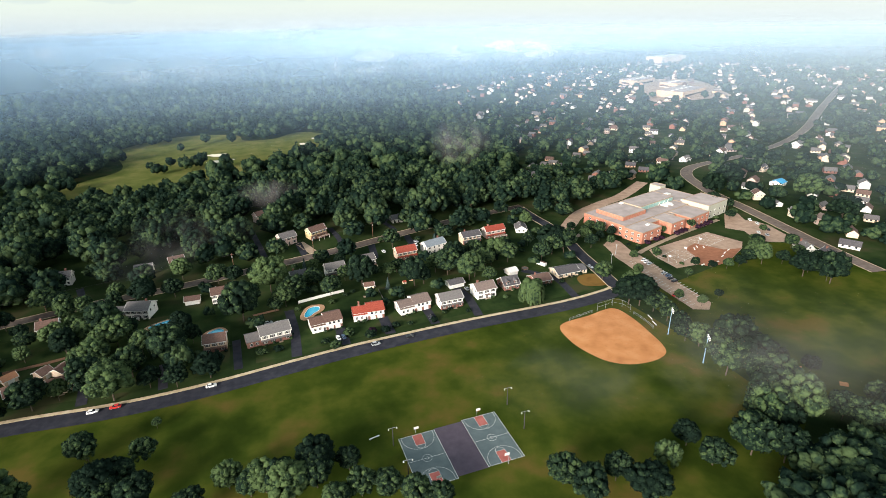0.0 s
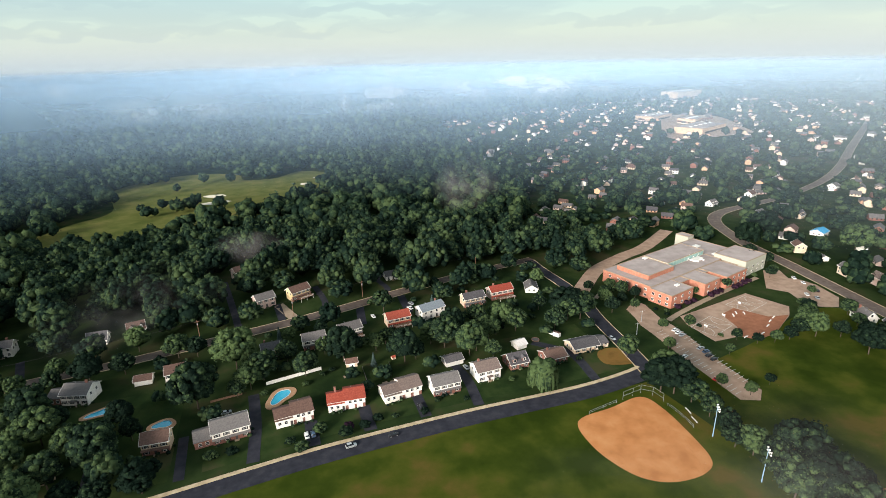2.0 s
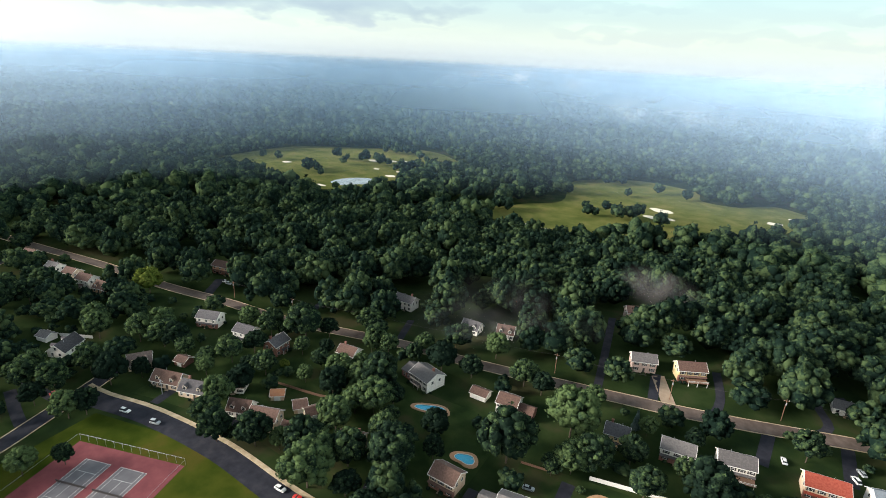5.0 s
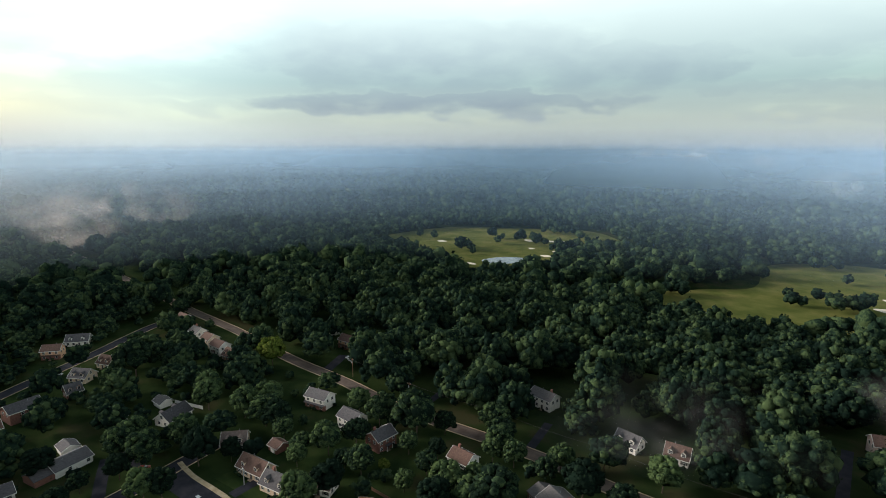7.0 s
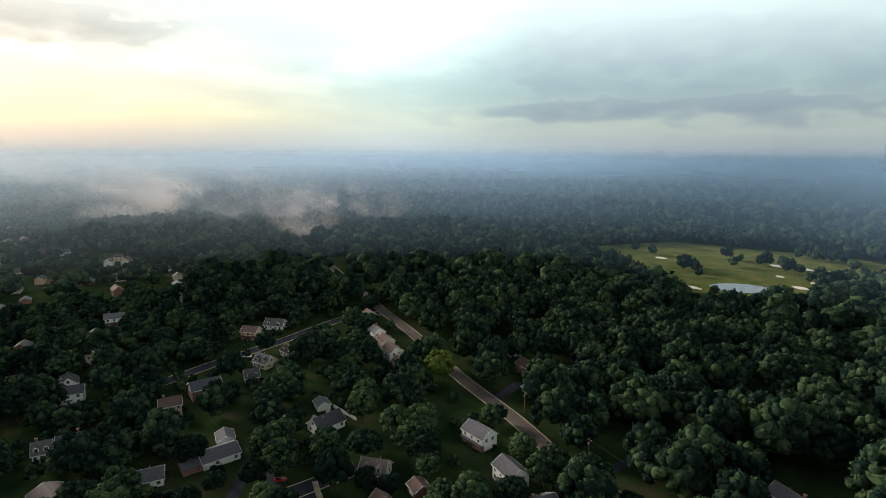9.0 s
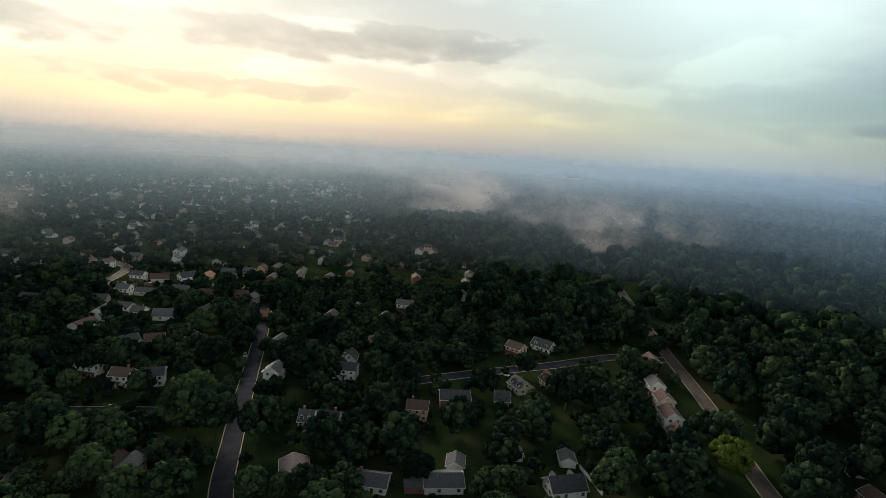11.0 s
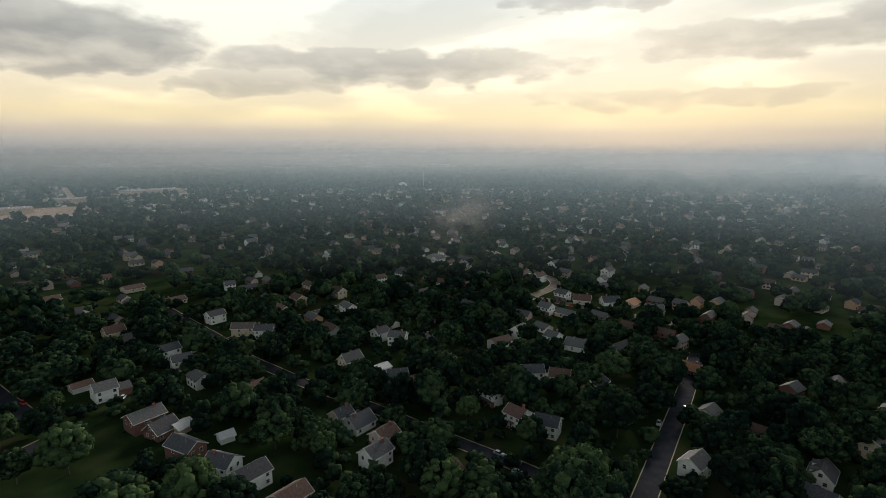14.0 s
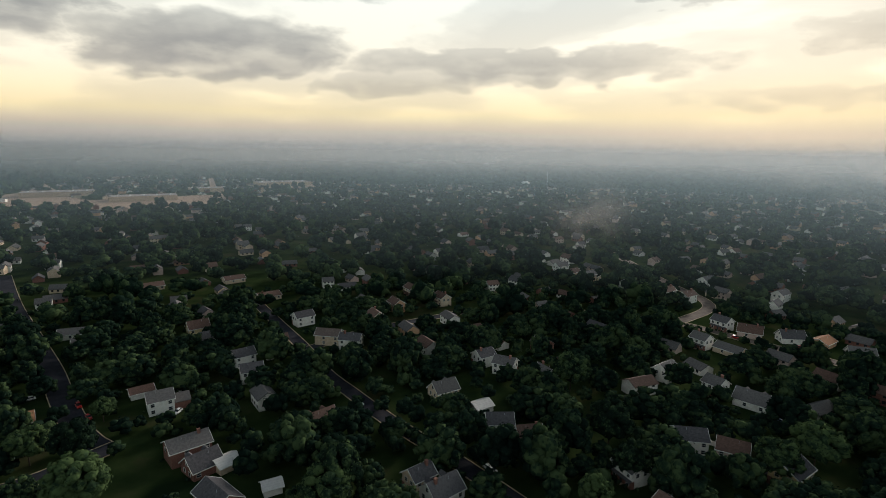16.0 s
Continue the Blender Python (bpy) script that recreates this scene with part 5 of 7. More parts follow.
def pool(x, y, yaw, a, b, label, deck=1.0, mat=TILE):
    """A kidney-shaped pool: a stone surround, a rim and water set down inside it."""
    def outline(grow):
        pts = []
        for k in range(28):
            w = 2 * math.pi * k / 28
            r = 1 + 0.16 * math.cos(2 * w + 0.8) - 0.12 * math.cos(w * 3)
            pts.append(((a + grow) * r * math.cos(w), (b + grow) * r * math.sin(w)))
        return pts
    z = float(terrain(x, y))
    base = new("swimming_pool")
    base.matrix_world = pose(x, y, z, 0, 0, yaw)
    tagged(base, label, "swimming pool", "garden pools")
    o, i = outline(deck + 0.8), outline(0)
    n = len(o)
    v = [(*p, 0.30) for p in o] + [(*p, 0.30) for p in i] + [(*p, -0.2) for p in o] + [(*p, 0.05) for p in i]
    f = [(k, (k + 1) % n, n + (k + 1) % n, n + k) for k in range(n)] + [(2 * n + k, 2 * n + (k + 1) % n, (k + 1) % n, k) for k in range(n)] + [(n + k, n + (k + 1) % n, 3 * n + (k + 1) % n, 3 * n + k) for k in range(n)]
    part("surround", mesh_of("surround", v, f, mat), base, None, "brown paved pool surround")
    part("water", mesh_of("water", [(*p, 0.12) for p in outline(0.01)], [tuple(range(n))], WATER), base, None, "bright blue pool water")
    part("rim", tubes("rim", [((*i[k], 0.33), (*i[(k + 1) % n], 0.33), 0.13, 0.13) for k in range(n)], TRIM, 6), base)
    part("ladder", tubes("ladder", [((a * 0.9, 0.3 * s, 0.3), (a * 0.9, 0.3 * s, 1.1), 0.04, 0.04) for s in (-1, 1)] + [((a * 0.9, 0.3 * s, 1.1), (a * 0.6, 0.3 * s, 1.1), 0.04, 0.04) for s in (-1, 1)], STEEL, 6), base)
    SOLID.append((x, y, max(a, b) + deck + 2))


pool(31, 256, 60, 5.6, 3.4, "kidney-shaped blue garden pool with a brown surround", 1.6)
pool(-46, 271, 20, 6.4, 2.8, "long blue garden pool behind a house", 0.8)
pool(-19, 252, 15, 3.6, 2.8, "small blue garden pool beside a house", 0.8)


def drive(points, width, mat=ASPHALT, label="dark asphalt driveway"):
    line = along(points, 4)
    ROADS.append((line, width / 2))
    strip("driveway", line, width / 2, -width / 2, 0.08, mat, 0.0, label, "driveway")


for pts, wd in (
    ([(19, 214), (20, 238), (19, 262)], 5.0), ([(43, 216), (43, 233)], 5.5), ([(67, 218), (67, 236)], 5.5), ([(92, 219), (92, 236)], 5.0),
    ([(117, 219), (119, 240), (117, 256)], 5.0), ([(178, 219), (179, 245), (165, 262)], 5.0), ([(-8, 213), (-9, 240)], 4.0),
    ([(-40, 209), (-42, 230)], 4.0), ([(-72, 209), (-74, 226)], 4.5), ([(-108, 211), (-110, 226)], 4.5), ([(-147, 207), (-150, 222)], 4.5),
    ([(82, 334), (80, 312)], 5.0), ([(110, 344), (110, 318)], 5.0), ([(36, 326), (33, 350)], 4.5), ([(60, 330), (62, 345), (58, 366)], 4.0),
    ([(98, 341), (104, 352), (100, 368), (112, 378)], 4.0), ([(-92, 310), (-100, 335)], 4.0), ([(-150, 295), (-160, 330)], 4.0), ([(-220, 287), (-235, 310)], 6.0), ([(12, 322), (6, 360), (0, 396)], 4.0),
    ([(-168, 168), (-185, 172), (-205, 178)], 4.5), ([(-176, 186), (-215, 184)], 4.5),
):
    drive(pts, wd)
drive([(44, 327), (34, 349)], 6.0, PATH, "pale concrete driveway")


def fence(points, high, label, mat=TRIM, boards=0.0):
    """A board fence with posts, one panel between each pair of posts."""
    line = along(points, 3.0)
    base = new("garden_fence")
    tagged(base, label, "fence")
    for k, (p, q) in enumerate(zip(line, line[1:])):
        z = float(terrain(p[0], p[1]))
        d = math.hypot(*(q - p))
        m = pose(p[0], p[1], z, 0, 0, math.degrees(math.atan2(q[1] - p[1], q[0] - p[0])))
        part("panel", boxes("panel", [(0.08, d - 0.08, -0.03, 0.03, 0.1, high)], mat), base, m)
        part("post", boxes("post", [(-0.07, 0.07, -0.07, 0.07, 0, high + 0.1)], mat), base, m)


fence([(25, 268), (38, 270.5), (52, 273)], 1.9, "white board fence behind a pool")
fence([(72, 268), (72, 252)], 1.1, "dark wire fence between gardens", DARK_TRIM)
fence([(86, 268), (84, 252), (82, 246)], 1.0, "dark wire fence between gardens", DARK_TRIM)
fence([(-268, -33), (-258, -48)], 2.0, "tall white board fence beside a house")
fence([(-283, -24), (-276, -36)], 2.0, "tall white board fence beside a house")
fence([(-222, 222), (-238, 214)], 1.8, "white board fence beside a garage")
fence([(0, 262), (14, 264)], 1.2, "reddish wooden fence behind a drive", WOOD)
fence([(-115, 247), (-95, 250), (-80, 254)], 1.4, "dark wooden fence behind gardens", WOOD)


def utility_pole(x, y, yaw):
    z = float(terrain(x, y))
    base = new("utility_pole")
    base.matrix_world = pose(x, y, z, 0, 0, yaw)
    tagged(base, "weathered wooden utility pole beside the road", "utility pole", "utility poles")
    part("pole", tubes("pole", [((0, 0, 0), (0, 0, 11), 0.17, 0.12)], WOOD), base)
    part("crossarm", boxes("crossarm", [(-1.2, 1.2, -0.06, 0.06, 10, 10.15)], WOOD), base)
    for s in (-1.0, 0, 1.0):
        part("insulator", tubes("insulator", [((s, 0, 10.15), (s, 0, 10.4), 0.06, 0.05)], TRIM, 6), base)
    part("transformer", tubes("transformer", [((0, -0.4, 8.2), (0, -0.4, 9.2), 0.28, 0.28)], STEEL, 10), base)
    return (x, y, z + 10.3)


tops = [utility_pole(*q) for q in ((-205, 297, 8), (-160, 301, 10), (-112, 312, 10), (-62, 320, 8), (-10, 327, 8), (42, 334, 10), (86, 345, 15), (130, 358, 18), (175, 374, 18))]
for a, b in zip(tops, tops[1:]):
    line = [(a[0] + (b[0] - a[0]) * k / 8, a[1] + (b[1] - a[1]) * k / 8, a[2] + (b[2] - a[2]) * k / 8 - 1.0 * (1 - (k / 4 - 1) ** 2)) for k in range(9)]
    tagged(new("power_line", tubes("power_line", [(p, q, 0.03, 0.03) for p, q in zip(line, line[1:])], DARK_TRIM, 4)), "thin black cable between utility poles", "cable", "power lines")
for q in ((-36, 214, 0), (-150, 213, 0), (224, 250, 0), (236, 262, 0)):
    lamp_post(*q[:2], 7.5, 1, q[2], STEEL, "slim grey street lamp beside the road")

# ---- cars ----
CAR_PAINT = {"white": plain("white_car_paint", (0.75, 0.75, 0.74), 0.25), "silver": plain("silver_car_paint", (0.42, 0.44, 0.46), 0.3, 0.4), "black": plain("black_car_paint", (0.02, 0.02, 0.024), 0.25), "red": plain("red_car_paint", (0.45, 0.03, 0.025), 0.3), "blue": plain("blue_car_paint", (0.05, 0.09, 0.16), 0.3)}
RUBBER = plain("tyre_rubber", (0.02, 0.02, 0.02), 0.9)
LAMP_RED = plain("tail_lamp", (0.35, 0.02, 0.02), 0.3)
CAR_MESH = {}


def loft(name, sections, mat):
    """Rings of corners joined to a closed shell."""
    v = [p for s in sections for p in s]
    n = len(sections[0])
    f = [(i * n + k, i * n + (k + 1) % n, (i + 1) * n + (k + 1) % n, (i + 1) * n + k) for i in range(len(sections) - 1) for k in range(n)]
    f += [tuple(range(n - 1, -1, -1)), tuple(range(len(v) - n, len(v)))]
    return mesh_of(name, v, f, mat)


def car(x, y, yaw, paint="white", tall=False):
    z = float(terrain(x, y)) + 0.14
    key = (paint, tall)
    if key not in CAR_MESH:
        def ring(px, half, z0, z1):
            return [(px, -half, z0), (px, half, z0), (px, half * 0.97, z1 - 0.08), (px, half * 0.86, z1), (px, -half * 0.86, z1), (px, -half * 0.97, z1 - 0.08)]
        body = loft("car_body", [ring(-2.3, 0.75, 0.4, 0.72), ring(-2.1, 0.88, 0.25, 0.92), ring(-1.0, 0.92, 0.22, 0.98), ring(0.9, 0.92, 0.22, 0.98), ring(1.9, 0.88, 0.25, 0.86), ring(2.25, 0.72, 0.4, 0.66)], CAR_PAINT[paint])
        h = 1.78 if tall else 1.48
        back = -2.1 if tall else -1.75
        cabin = loft("car_cabin", [ring(back, 0.80, 0.9, 1.0), ring(back + 0.35, 0.78, 0.9, h - 0.04), ring(0.15, 0.78, 0.9, h - 0.04), ring(1.05, 0.80, 0.9, 1.0)], GLASS)
        top = loft("car_roof", [ring(back + 0.38, 0.66, h - 0.05, h + 0.03), ring(0.2, 0.66, h - 0.05, h + 0.03)], CAR_PAINT[paint])
        CAR_MESH[key] = body, cabin, top
    base = new("car")
    base.matrix_world = pose(x, y, z, 0, 0, yaw)
    tagged(base, f"parked {paint} {'sport utility car' if tall else 'saloon car'} with dark windows", "car", "parked cars")
    body, cabin, top = CAR_MESH[key]
    part("body", body, base)
    part("window", cabin, base, None, "dark glazed cabin")
    part("roof", top, base)
    for wx in (-1.35, 1.4):
        for wy in (-0.82, 0.82):
            if "wheel" not in CAR_MESH:
                CAR_MESH["wheel"] = tubes("wheel", [((0, -0.11, 0), (0, 0.11, 0), 0.33, 0.33)], RUBBER, 12)
                CAR_MESH["rim"] = tubes("rim", [((0, -0.12, 0), (0, 0.12, 0), 0.19, 0.19)], STEEL, 8)
                CAR_MESH["head"] = boxes("headlight", [(0, 0.06, -0.16, 0.16, -0.07, 0.07)], TRIM)
                CAR_MESH["tail"] = boxes("tail_light", [(-0.06, 0, -0.14, 0.14, -0.08, 0.08)], LAMP_RED)
            w = part("wheel", CAR_MESH["wheel"], base, pose(wx, wy, 0.33))
            part("rim", CAR_MESH["rim"], w)
    for s in (-0.6, 0.6):
        part("headlight", CAR_MESH["head"], base, pose(2.12, s, 0.62))
        part("tail_light", CAR_MESH["tail"], base, pose(-2.2, s, 0.7))


car(-66.0, 202.0, 1, "white"); car(-57.5, 202.2, 181, "red"); car(-19.5, 203.4, 4, "white"); car(57.4, 210.4, 5, "silver", True)
car(75.2, 211.2, 5, "black"); car(40.6, 223.0, 95, "white"); car(43.3, 222.9, 95, "blue"); car(64.7, 222.1, 95, "black")
car(91.4, 226.0, 95, "black"); car(7.5, 251.1, 10, "silver"); car(122.0, 250.0, 100, "silver"); car(208.2, 250.3, -75, "silver")
car(87.6, 318.6, 100, "white"); car(111.4, 322.3, 115, "white", True); car(113.6, 327.8, 115, "silver"); car(247.1, 246.5, 20, "white")
car(246.6, 243.3, 20, "white"); car(246.7, 240.3, 20, "silver"); car(232.9, 232.6, 20, "black"); car(231.9, 221.3, 20, "white")
car(245.7, 225.2, 10, "silver"); car(245.9, 221.7, 10, "blue"); car(244.4, 217.9, 10, "black"); car(244.1, 214.1, 10, "black")
car(232.0, 199.3, 10, "red"); car(373.7, 280.0, 60, "white"); car(372.3, 271.8, 60, "white"); car(371.1, 264.7, 60, "silver")
car(368.8, 258.7, 60, "black"); car(357.7, 257.0, 60, "white"); car(359.1, 250.8, 60, "silver"); car(-5.7, -212.3, 115, "silver")
car(-13.1, -199.6, 115, "silver"); car(-27.1, -187.6, 115, "white"); car(-41.0, -150.5, 115, "silver"); car(-58.5, -129.7, 115, "red", True)
car(-64.9, -117.8, 115, "red"); car(-46.1, -112.8, 20, "white", True); car(-37.6, -142.7, 20, "white"); car(-96.7, -112.3, 60, "white")
car(-133.7, -157.4, 20, "white"); car(-166.8, -97.1, 108, "white", True); car(-199.3, -36.7, 108, "white"); car(-384.9, -110.8, 110, "red")
car(-400.5, -87.4, 110, "white"); car(-405.4, -87.7, 110, "red"); car(-321.2, -30.0, 110, "blue"); car(-287.6, 35.1, 30, "silver")
car(-300.1, 46.0, 20, "white"); car(-309.1, 32.9, 30, "black"); car(-218.2, 24.8, 110, "white"); car(-216.0, 17.5, 110, "silver")
car(-198.7, -38.3, 110, "white"); car(-95.7, -132.5, 60, "white"); car(-186.6, 187.6, 75, "red"); car(-316.5, 175.9, 60, "white")
car(-214.1, 30.7, 108, "white"); car(-228.1, 309.0, 10, "white"); car(-224.2, 308.1, 10, "silver"); car(-151.0, 197.1, 15, "white", True)
car(-134.2, 199.5, 15, "silver", True); car(-142.1, 329.5, 60, "blue"); car(-145.9, 336.6, 60, "silver"); car(-150.0, 344.1, 60, "black")

# ---- trees ----


def ico(level):
    bm = bmesh.new()
    bmesh.ops.create_icosphere(bm, subdivisions=level, radius=1.0)
    v = np.array([q.co[:] for q in bm.verts])
    f = np.array([[q.index for q in p.verts] for p in bm.faces])
    bm.free()
    return v, f


ICO = {k: ico(k) for k in (1, 2)}


def crown_arrays(seed, lobes, level, leaves, leaf, squash=0.9, size=(0.26, 0.42), core=0.72):
    """A crown of radius one: boughs that bulge from a core, set with small uneven clumps and leaf tufts. Corners and triangles."""
    r = np.random.RandomState(seed)
    sv, sf = ICO[level]
    vs, fs, o, clumps = [], [], 0, []
    boughs = r.normal(size=(9, 3)) + np.array([0, 0, 0.5])
    boughs /= np.linalg.norm(boughs, axis=1)[:, None]
    for k in range(lobes):
        if lobes < 3:
            c, s = r.uniform(-0.25, 0.25, 3) * (lobes > 1), r.uniform(*size)
        else:
            up = 0.97 - 1.4 * (k + r.uniform(0.2, 0.8)) / lobes
            a = k * 2.4 + r.uniform(-0.35, 0.35)
            ring = math.sqrt(max(0.0, 1 - up * up))
            u = np.array([math.cos(a) * ring, math.sin(a) * ring, up])
            bulge = min(max(((boughs @ u).max() - 0.72) / 0.26, 0.0), 1.0)
            s = r.uniform(*size)
            c = u * np.array([1, 1, squash]) * (1 - s * 0.75) * (0.70 + 0.28 * bulge + r.uniform(-0.05, 0.05))
        clumps.append((c, s))
    solid = clumps + ([(np.zeros(3), core)] if lobes > 2 else [])
    for c, s in solid:
        v = sv * (1 + r.uniform(-0.3, 0.3, (len(sv), 1))) * s * np.array([1, 1, 0.85]) + c
        vs.append(v)
        fs.append(sf + o)
        o += len(v)
    if leaves:
        w = r.randint(0, lobes, leaves)
        c, s = np.array([clumps[k][0] for k in w]), np.array([clumps[k][1] for k in w])
        d = r.normal(size=(leaves, 3)) + c * 1.3 + np.array([0, 0, 0.35])
        d /= np.linalg.norm(d, axis=1)[:, None]
        p = c + d * (s * r.uniform(0.88, 1.2, leaves))[:, None] * np.array([1, 1, 0.88])
        a = np.cross(d, r.normal(size=(leaves, 3)))
        a /= np.linalg.norm(a, axis=1)[:, None]
        b = np.cross(d, a) + d * r.uniform(-0.9, 0.9, (leaves, 1))
        q = r.uniform(0.6, 1.3, (leaves, 1)) * leaf
        vs.append(np.stack([p - a * q - b * q * 0.5, p + a * q - b * q * 0.5, p + b * q], 1).reshape(-1, 3))
        i = o + 3 * np.arange(leaves)
        fs.append(np.stack([i, i + 1, i + 2], 1))
    return np.concatenate(vs), np.concatenate(fs)


def shade_smooth(me):
    me.polygons.foreach_set("use_smooth", [True] * len(me.polygons))
    return me


def crown_mesh(mat, *shape, **more):
    return mesh_tris("crown", *crown_arrays(*shape, **more), mat)


CROWNS = {"oak": [crown_mesh(LEAF, k, 78, 1, 1500, 0.042, size=(0.13, 0.24)) for k in range(8)]}
CROWNS["gold"] = [crown_mesh(GOLD_LEAF, 31, 78, 1, 1500, 0.042, size=(0.13, 0.24))]
CROWNS["shrub"] = [crown_mesh(LEAF, 41 + k, 16, 1, 320, 0.09, 0.75, size=(0.22, 0.4)) for k in range(2)]
CROWNS["plum"] = [crown_mesh(PLUM_LEAF, 47, 9, 1, 320, 0.09, 0.75, size=(0.32, 0.5))]


def willow_arrays():
    v, f = crown_arrays(51, 12, 2, 300, 0.07, 0.7)
    r = np.random.RandomState(5)
    n = 420
    a, q = r.uniform(0, 2 * np.pi, n), np.sqrt(r.uniform(0.3, 1, n))
    top = np.stack([np.cos(a) * q * 0.95, np.sin(a) * q * 0.95, 0.5 - 0.4 * q + r.uniform(-0.1, 0.1, n)], 1)
    drop = r.uniform(0.5, 1.1, n)
    side = np.stack([-np.sin(a), np.cos(a), 0 * a], 1) * 0.05
    foot = top + np.stack([np.cos(a) * 0.08, np.sin(a) * 0.08, -drop], 1)
    quad = np.stack([top - side, foot - side * 0.6, foot + side * 0.6, top + side], 1).reshape(-1, 3)
    i = len(v) + 4 * np.arange(n)
    return np.concatenate([v, quad]), np.concatenate([f, np.stack([i, i + 1, i + 2], 1), np.stack([i, i + 2, i + 3], 1)])


def spruce_arrays():
    r = np.random.RandomState(8)
    vs, fs, o = [], [], 0
    for t in range(14):
        z, rad = -1.0 + t * 0.135, 0.95 * (1 - t / 14.5)
        n = 14
        for k in range(n):
            a = 2 * math.pi * (k + 0.5 * (t % 2)) / n + r.uniform(-0.12, 0.12)
            q = rad * r.uniform(0.8, 1.1)
            d, s = np.array([math.cos(a), math.sin(a), 0]), np.array([-math.sin(a), math.cos(a), 0])
            up = np.array([0, 0, 1.0])
            vs.append(np.array([up * (z + 0.20), d * q * 0.6 + s * 0.16 + up * (z + 0.04), d * q + up * (z - 0.10), d * q * 0.6 - s * 0.16 + up * (z + 0.04)]))
            fs += [[o, o + 1, o + 2], [o, o + 2, o + 3]]
            o += 4
    return np.concatenate(vs), np.array(fs)


CROWNS["willow"] = [mesh_tris("crown", *willow_arrays(), LEAF)]
CROWNS["spruce"] = [mesh_tris("crown", *spruce_arrays(), SPRUCE_LEAF)]


def trunk_mesh(seed):
    r = random.Random(seed)
    rows = [((0, 0, 0), (0.02, 0.0, 0.55), 0.052, 0.042), ((0.02, 0, 0.55), (0.0, 0.02, 1.1), 0.042, 0.03)]
    for k in range(5):
        a = k * 1.26 + r.uniform(-0.3, 0.3)
        z = r.uniform(0.5, 0.95)
        rows.append(((0.01, 0, z), (0.45 * math.cos(a), 0.45 * math.sin(a), z + r.uniform(0.35, 0.6)), 0.026, 0.01))
    return tubes("trunk", rows, BARK, 6)


TRUNKS = [trunk_mesh(k) for k in range(3)]
TREES = []
tree_rng = random.Random(3)
TREE_WORDS = {"oak": ("tree", "broad dark green leafy tree with an uneven crown", "broadleaf tree"), "gold": ("tree", "broad yellow-green leafy tree", "broadleaf tree"), "shrub": ("shrub", "rounded green garden shrub beside a house", "shrub"), "plum": ("shrub", "dark purple leafy shrub beside a wall", "shrub"), "willow": ("willow_tree", "drooping dark green willow in a front garden", "willow tree"), "spruce": ("spruce_tree", "small blue-green spruce with tiered branches", "conifer")}


def tree(x, y, r, kind="oak"):
    z = float(terrain(x, y))
    name, label, cat = TREE_WORDS[kind]
    base = new(name)
    base.matrix_world = pose(x, y, z, 0, 0, tree_rng.uniform(0, 360))
    tagged(base, label, cat, "garden trees" if name == "tree" else "")
    tall = {"oak": 0.98, "gold": 0.95, "shrub": 0.72, "plum": 0.8, "willow": 0.9, "spruce": 1.6}[kind] * tree_rng.uniform(0.9, 1.15)
    lift = r * tall * (0.98 if kind not in ("shrub", "plum") else 0.75) + (0.08 * r + 1.2 if kind in ("oak", "gold", "willow") else 0)
    if kind == "spruce":
        lift = r * tall * 1.05
    part("trunk", tree_rng.choice(TRUNKS), base, Matrix.Diagonal((r * 0.8, r * 0.8, lift * 0.75, 1)))
    part("crown", tree_rng.choice(CROWNS[kind]), base, pose(0, 0, lift) @ Matrix.Diagonal((r * 1.12, r * 1.12, r * tall * 1.1, 1)))
    TREES.append((x, y, r))


tree(128, 261, 8.5); tree(198, 281, 10.4); tree(205, 278, 8.5); tree(94, 266, 8.5)
tree(118, 273, 8.5); tree(126, 282, 7.8); tree(156, 283, 7.2); tree(162, 277, 6.5)
tree(95, 323, 6.0); tree(200, 200, 9.1); tree(205, 197, 8.5); tree(204, 231, 5.5)
tree(144, 273, 6.5); tree(151, 223, 7.0, "willow"); tree(-5, 259, 10.5); tree(11, 287, 10.4)
tree(24, 273, 7.8); tree(44, 270, 6.5); tree(64, 277, 9.1); tree(-111, 310, 7.0)
tree(-73, 268, 9.0); tree(-79, 264, 7.0); tree(-103, 306, 6.0); tree(-43, 302, 6.0)
tree(-58, 299, 7.5); tree(56, 308, 4.0); tree(38, 305, 4.0); tree(18, 267, 6.5)
tree(33, 307, 2.6, "spruce"); tree(78, 268, 2.2, "spruce"); tree(24, 279, 2.6, "spruce")
tree(126, 323, 2.2, "spruce"); tree(65, 221, 2.6, "shrub")
tree(46, 225, 3.0, "shrub"); tree(57, 219, 3.2, "shrub"); tree(34, 221, 2.5, "shrub"); tree(38, 216, 3.0, "shrub")
tree(3, 222, 3.0, "shrub"); tree(11, 222, 2.6, "shrub"); tree(92, 222, 2.2, "shrub"); tree(187, 252, 2.4, "shrub")
tree(-38, 230, 9.5); tree(-59, 208, 9.0); tree(12, 262, 4.0)
tree(-72, 250, 6.0); tree(-78, 156, 4.0); tree(-61, 171, 3.0); tree(-47, 153, 6.0)
tree(-40, 142, 6.0); tree(-50, 145, 5.0); tree(-11, 139, 5.0); tree(-4, 133, 5.0)
tree(7, 130, 6.0); tree(18, 129, 6.0); tree(30, 133, 4.5); tree(32, 120, 5.0)
tree(41, 117, 5.0); tree(48, 111, 5.0); tree(56, 106, 4.5); tree(99, 101, 6.0)
tree(104, 92, 6.0); tree(117, 96, 5.0); tree(122, 86, 7.0); tree(137, 95, 5.0)
tree(152, 101, 5.0); tree(24, 117, 5.0); tree(-23, 132, 5.0); tree(-39, 182, 2.0)
tree(208, 189, 6.5); tree(203, 159, 5.2); tree(214, 144, 6.5); tree(211, 132, 8.5)
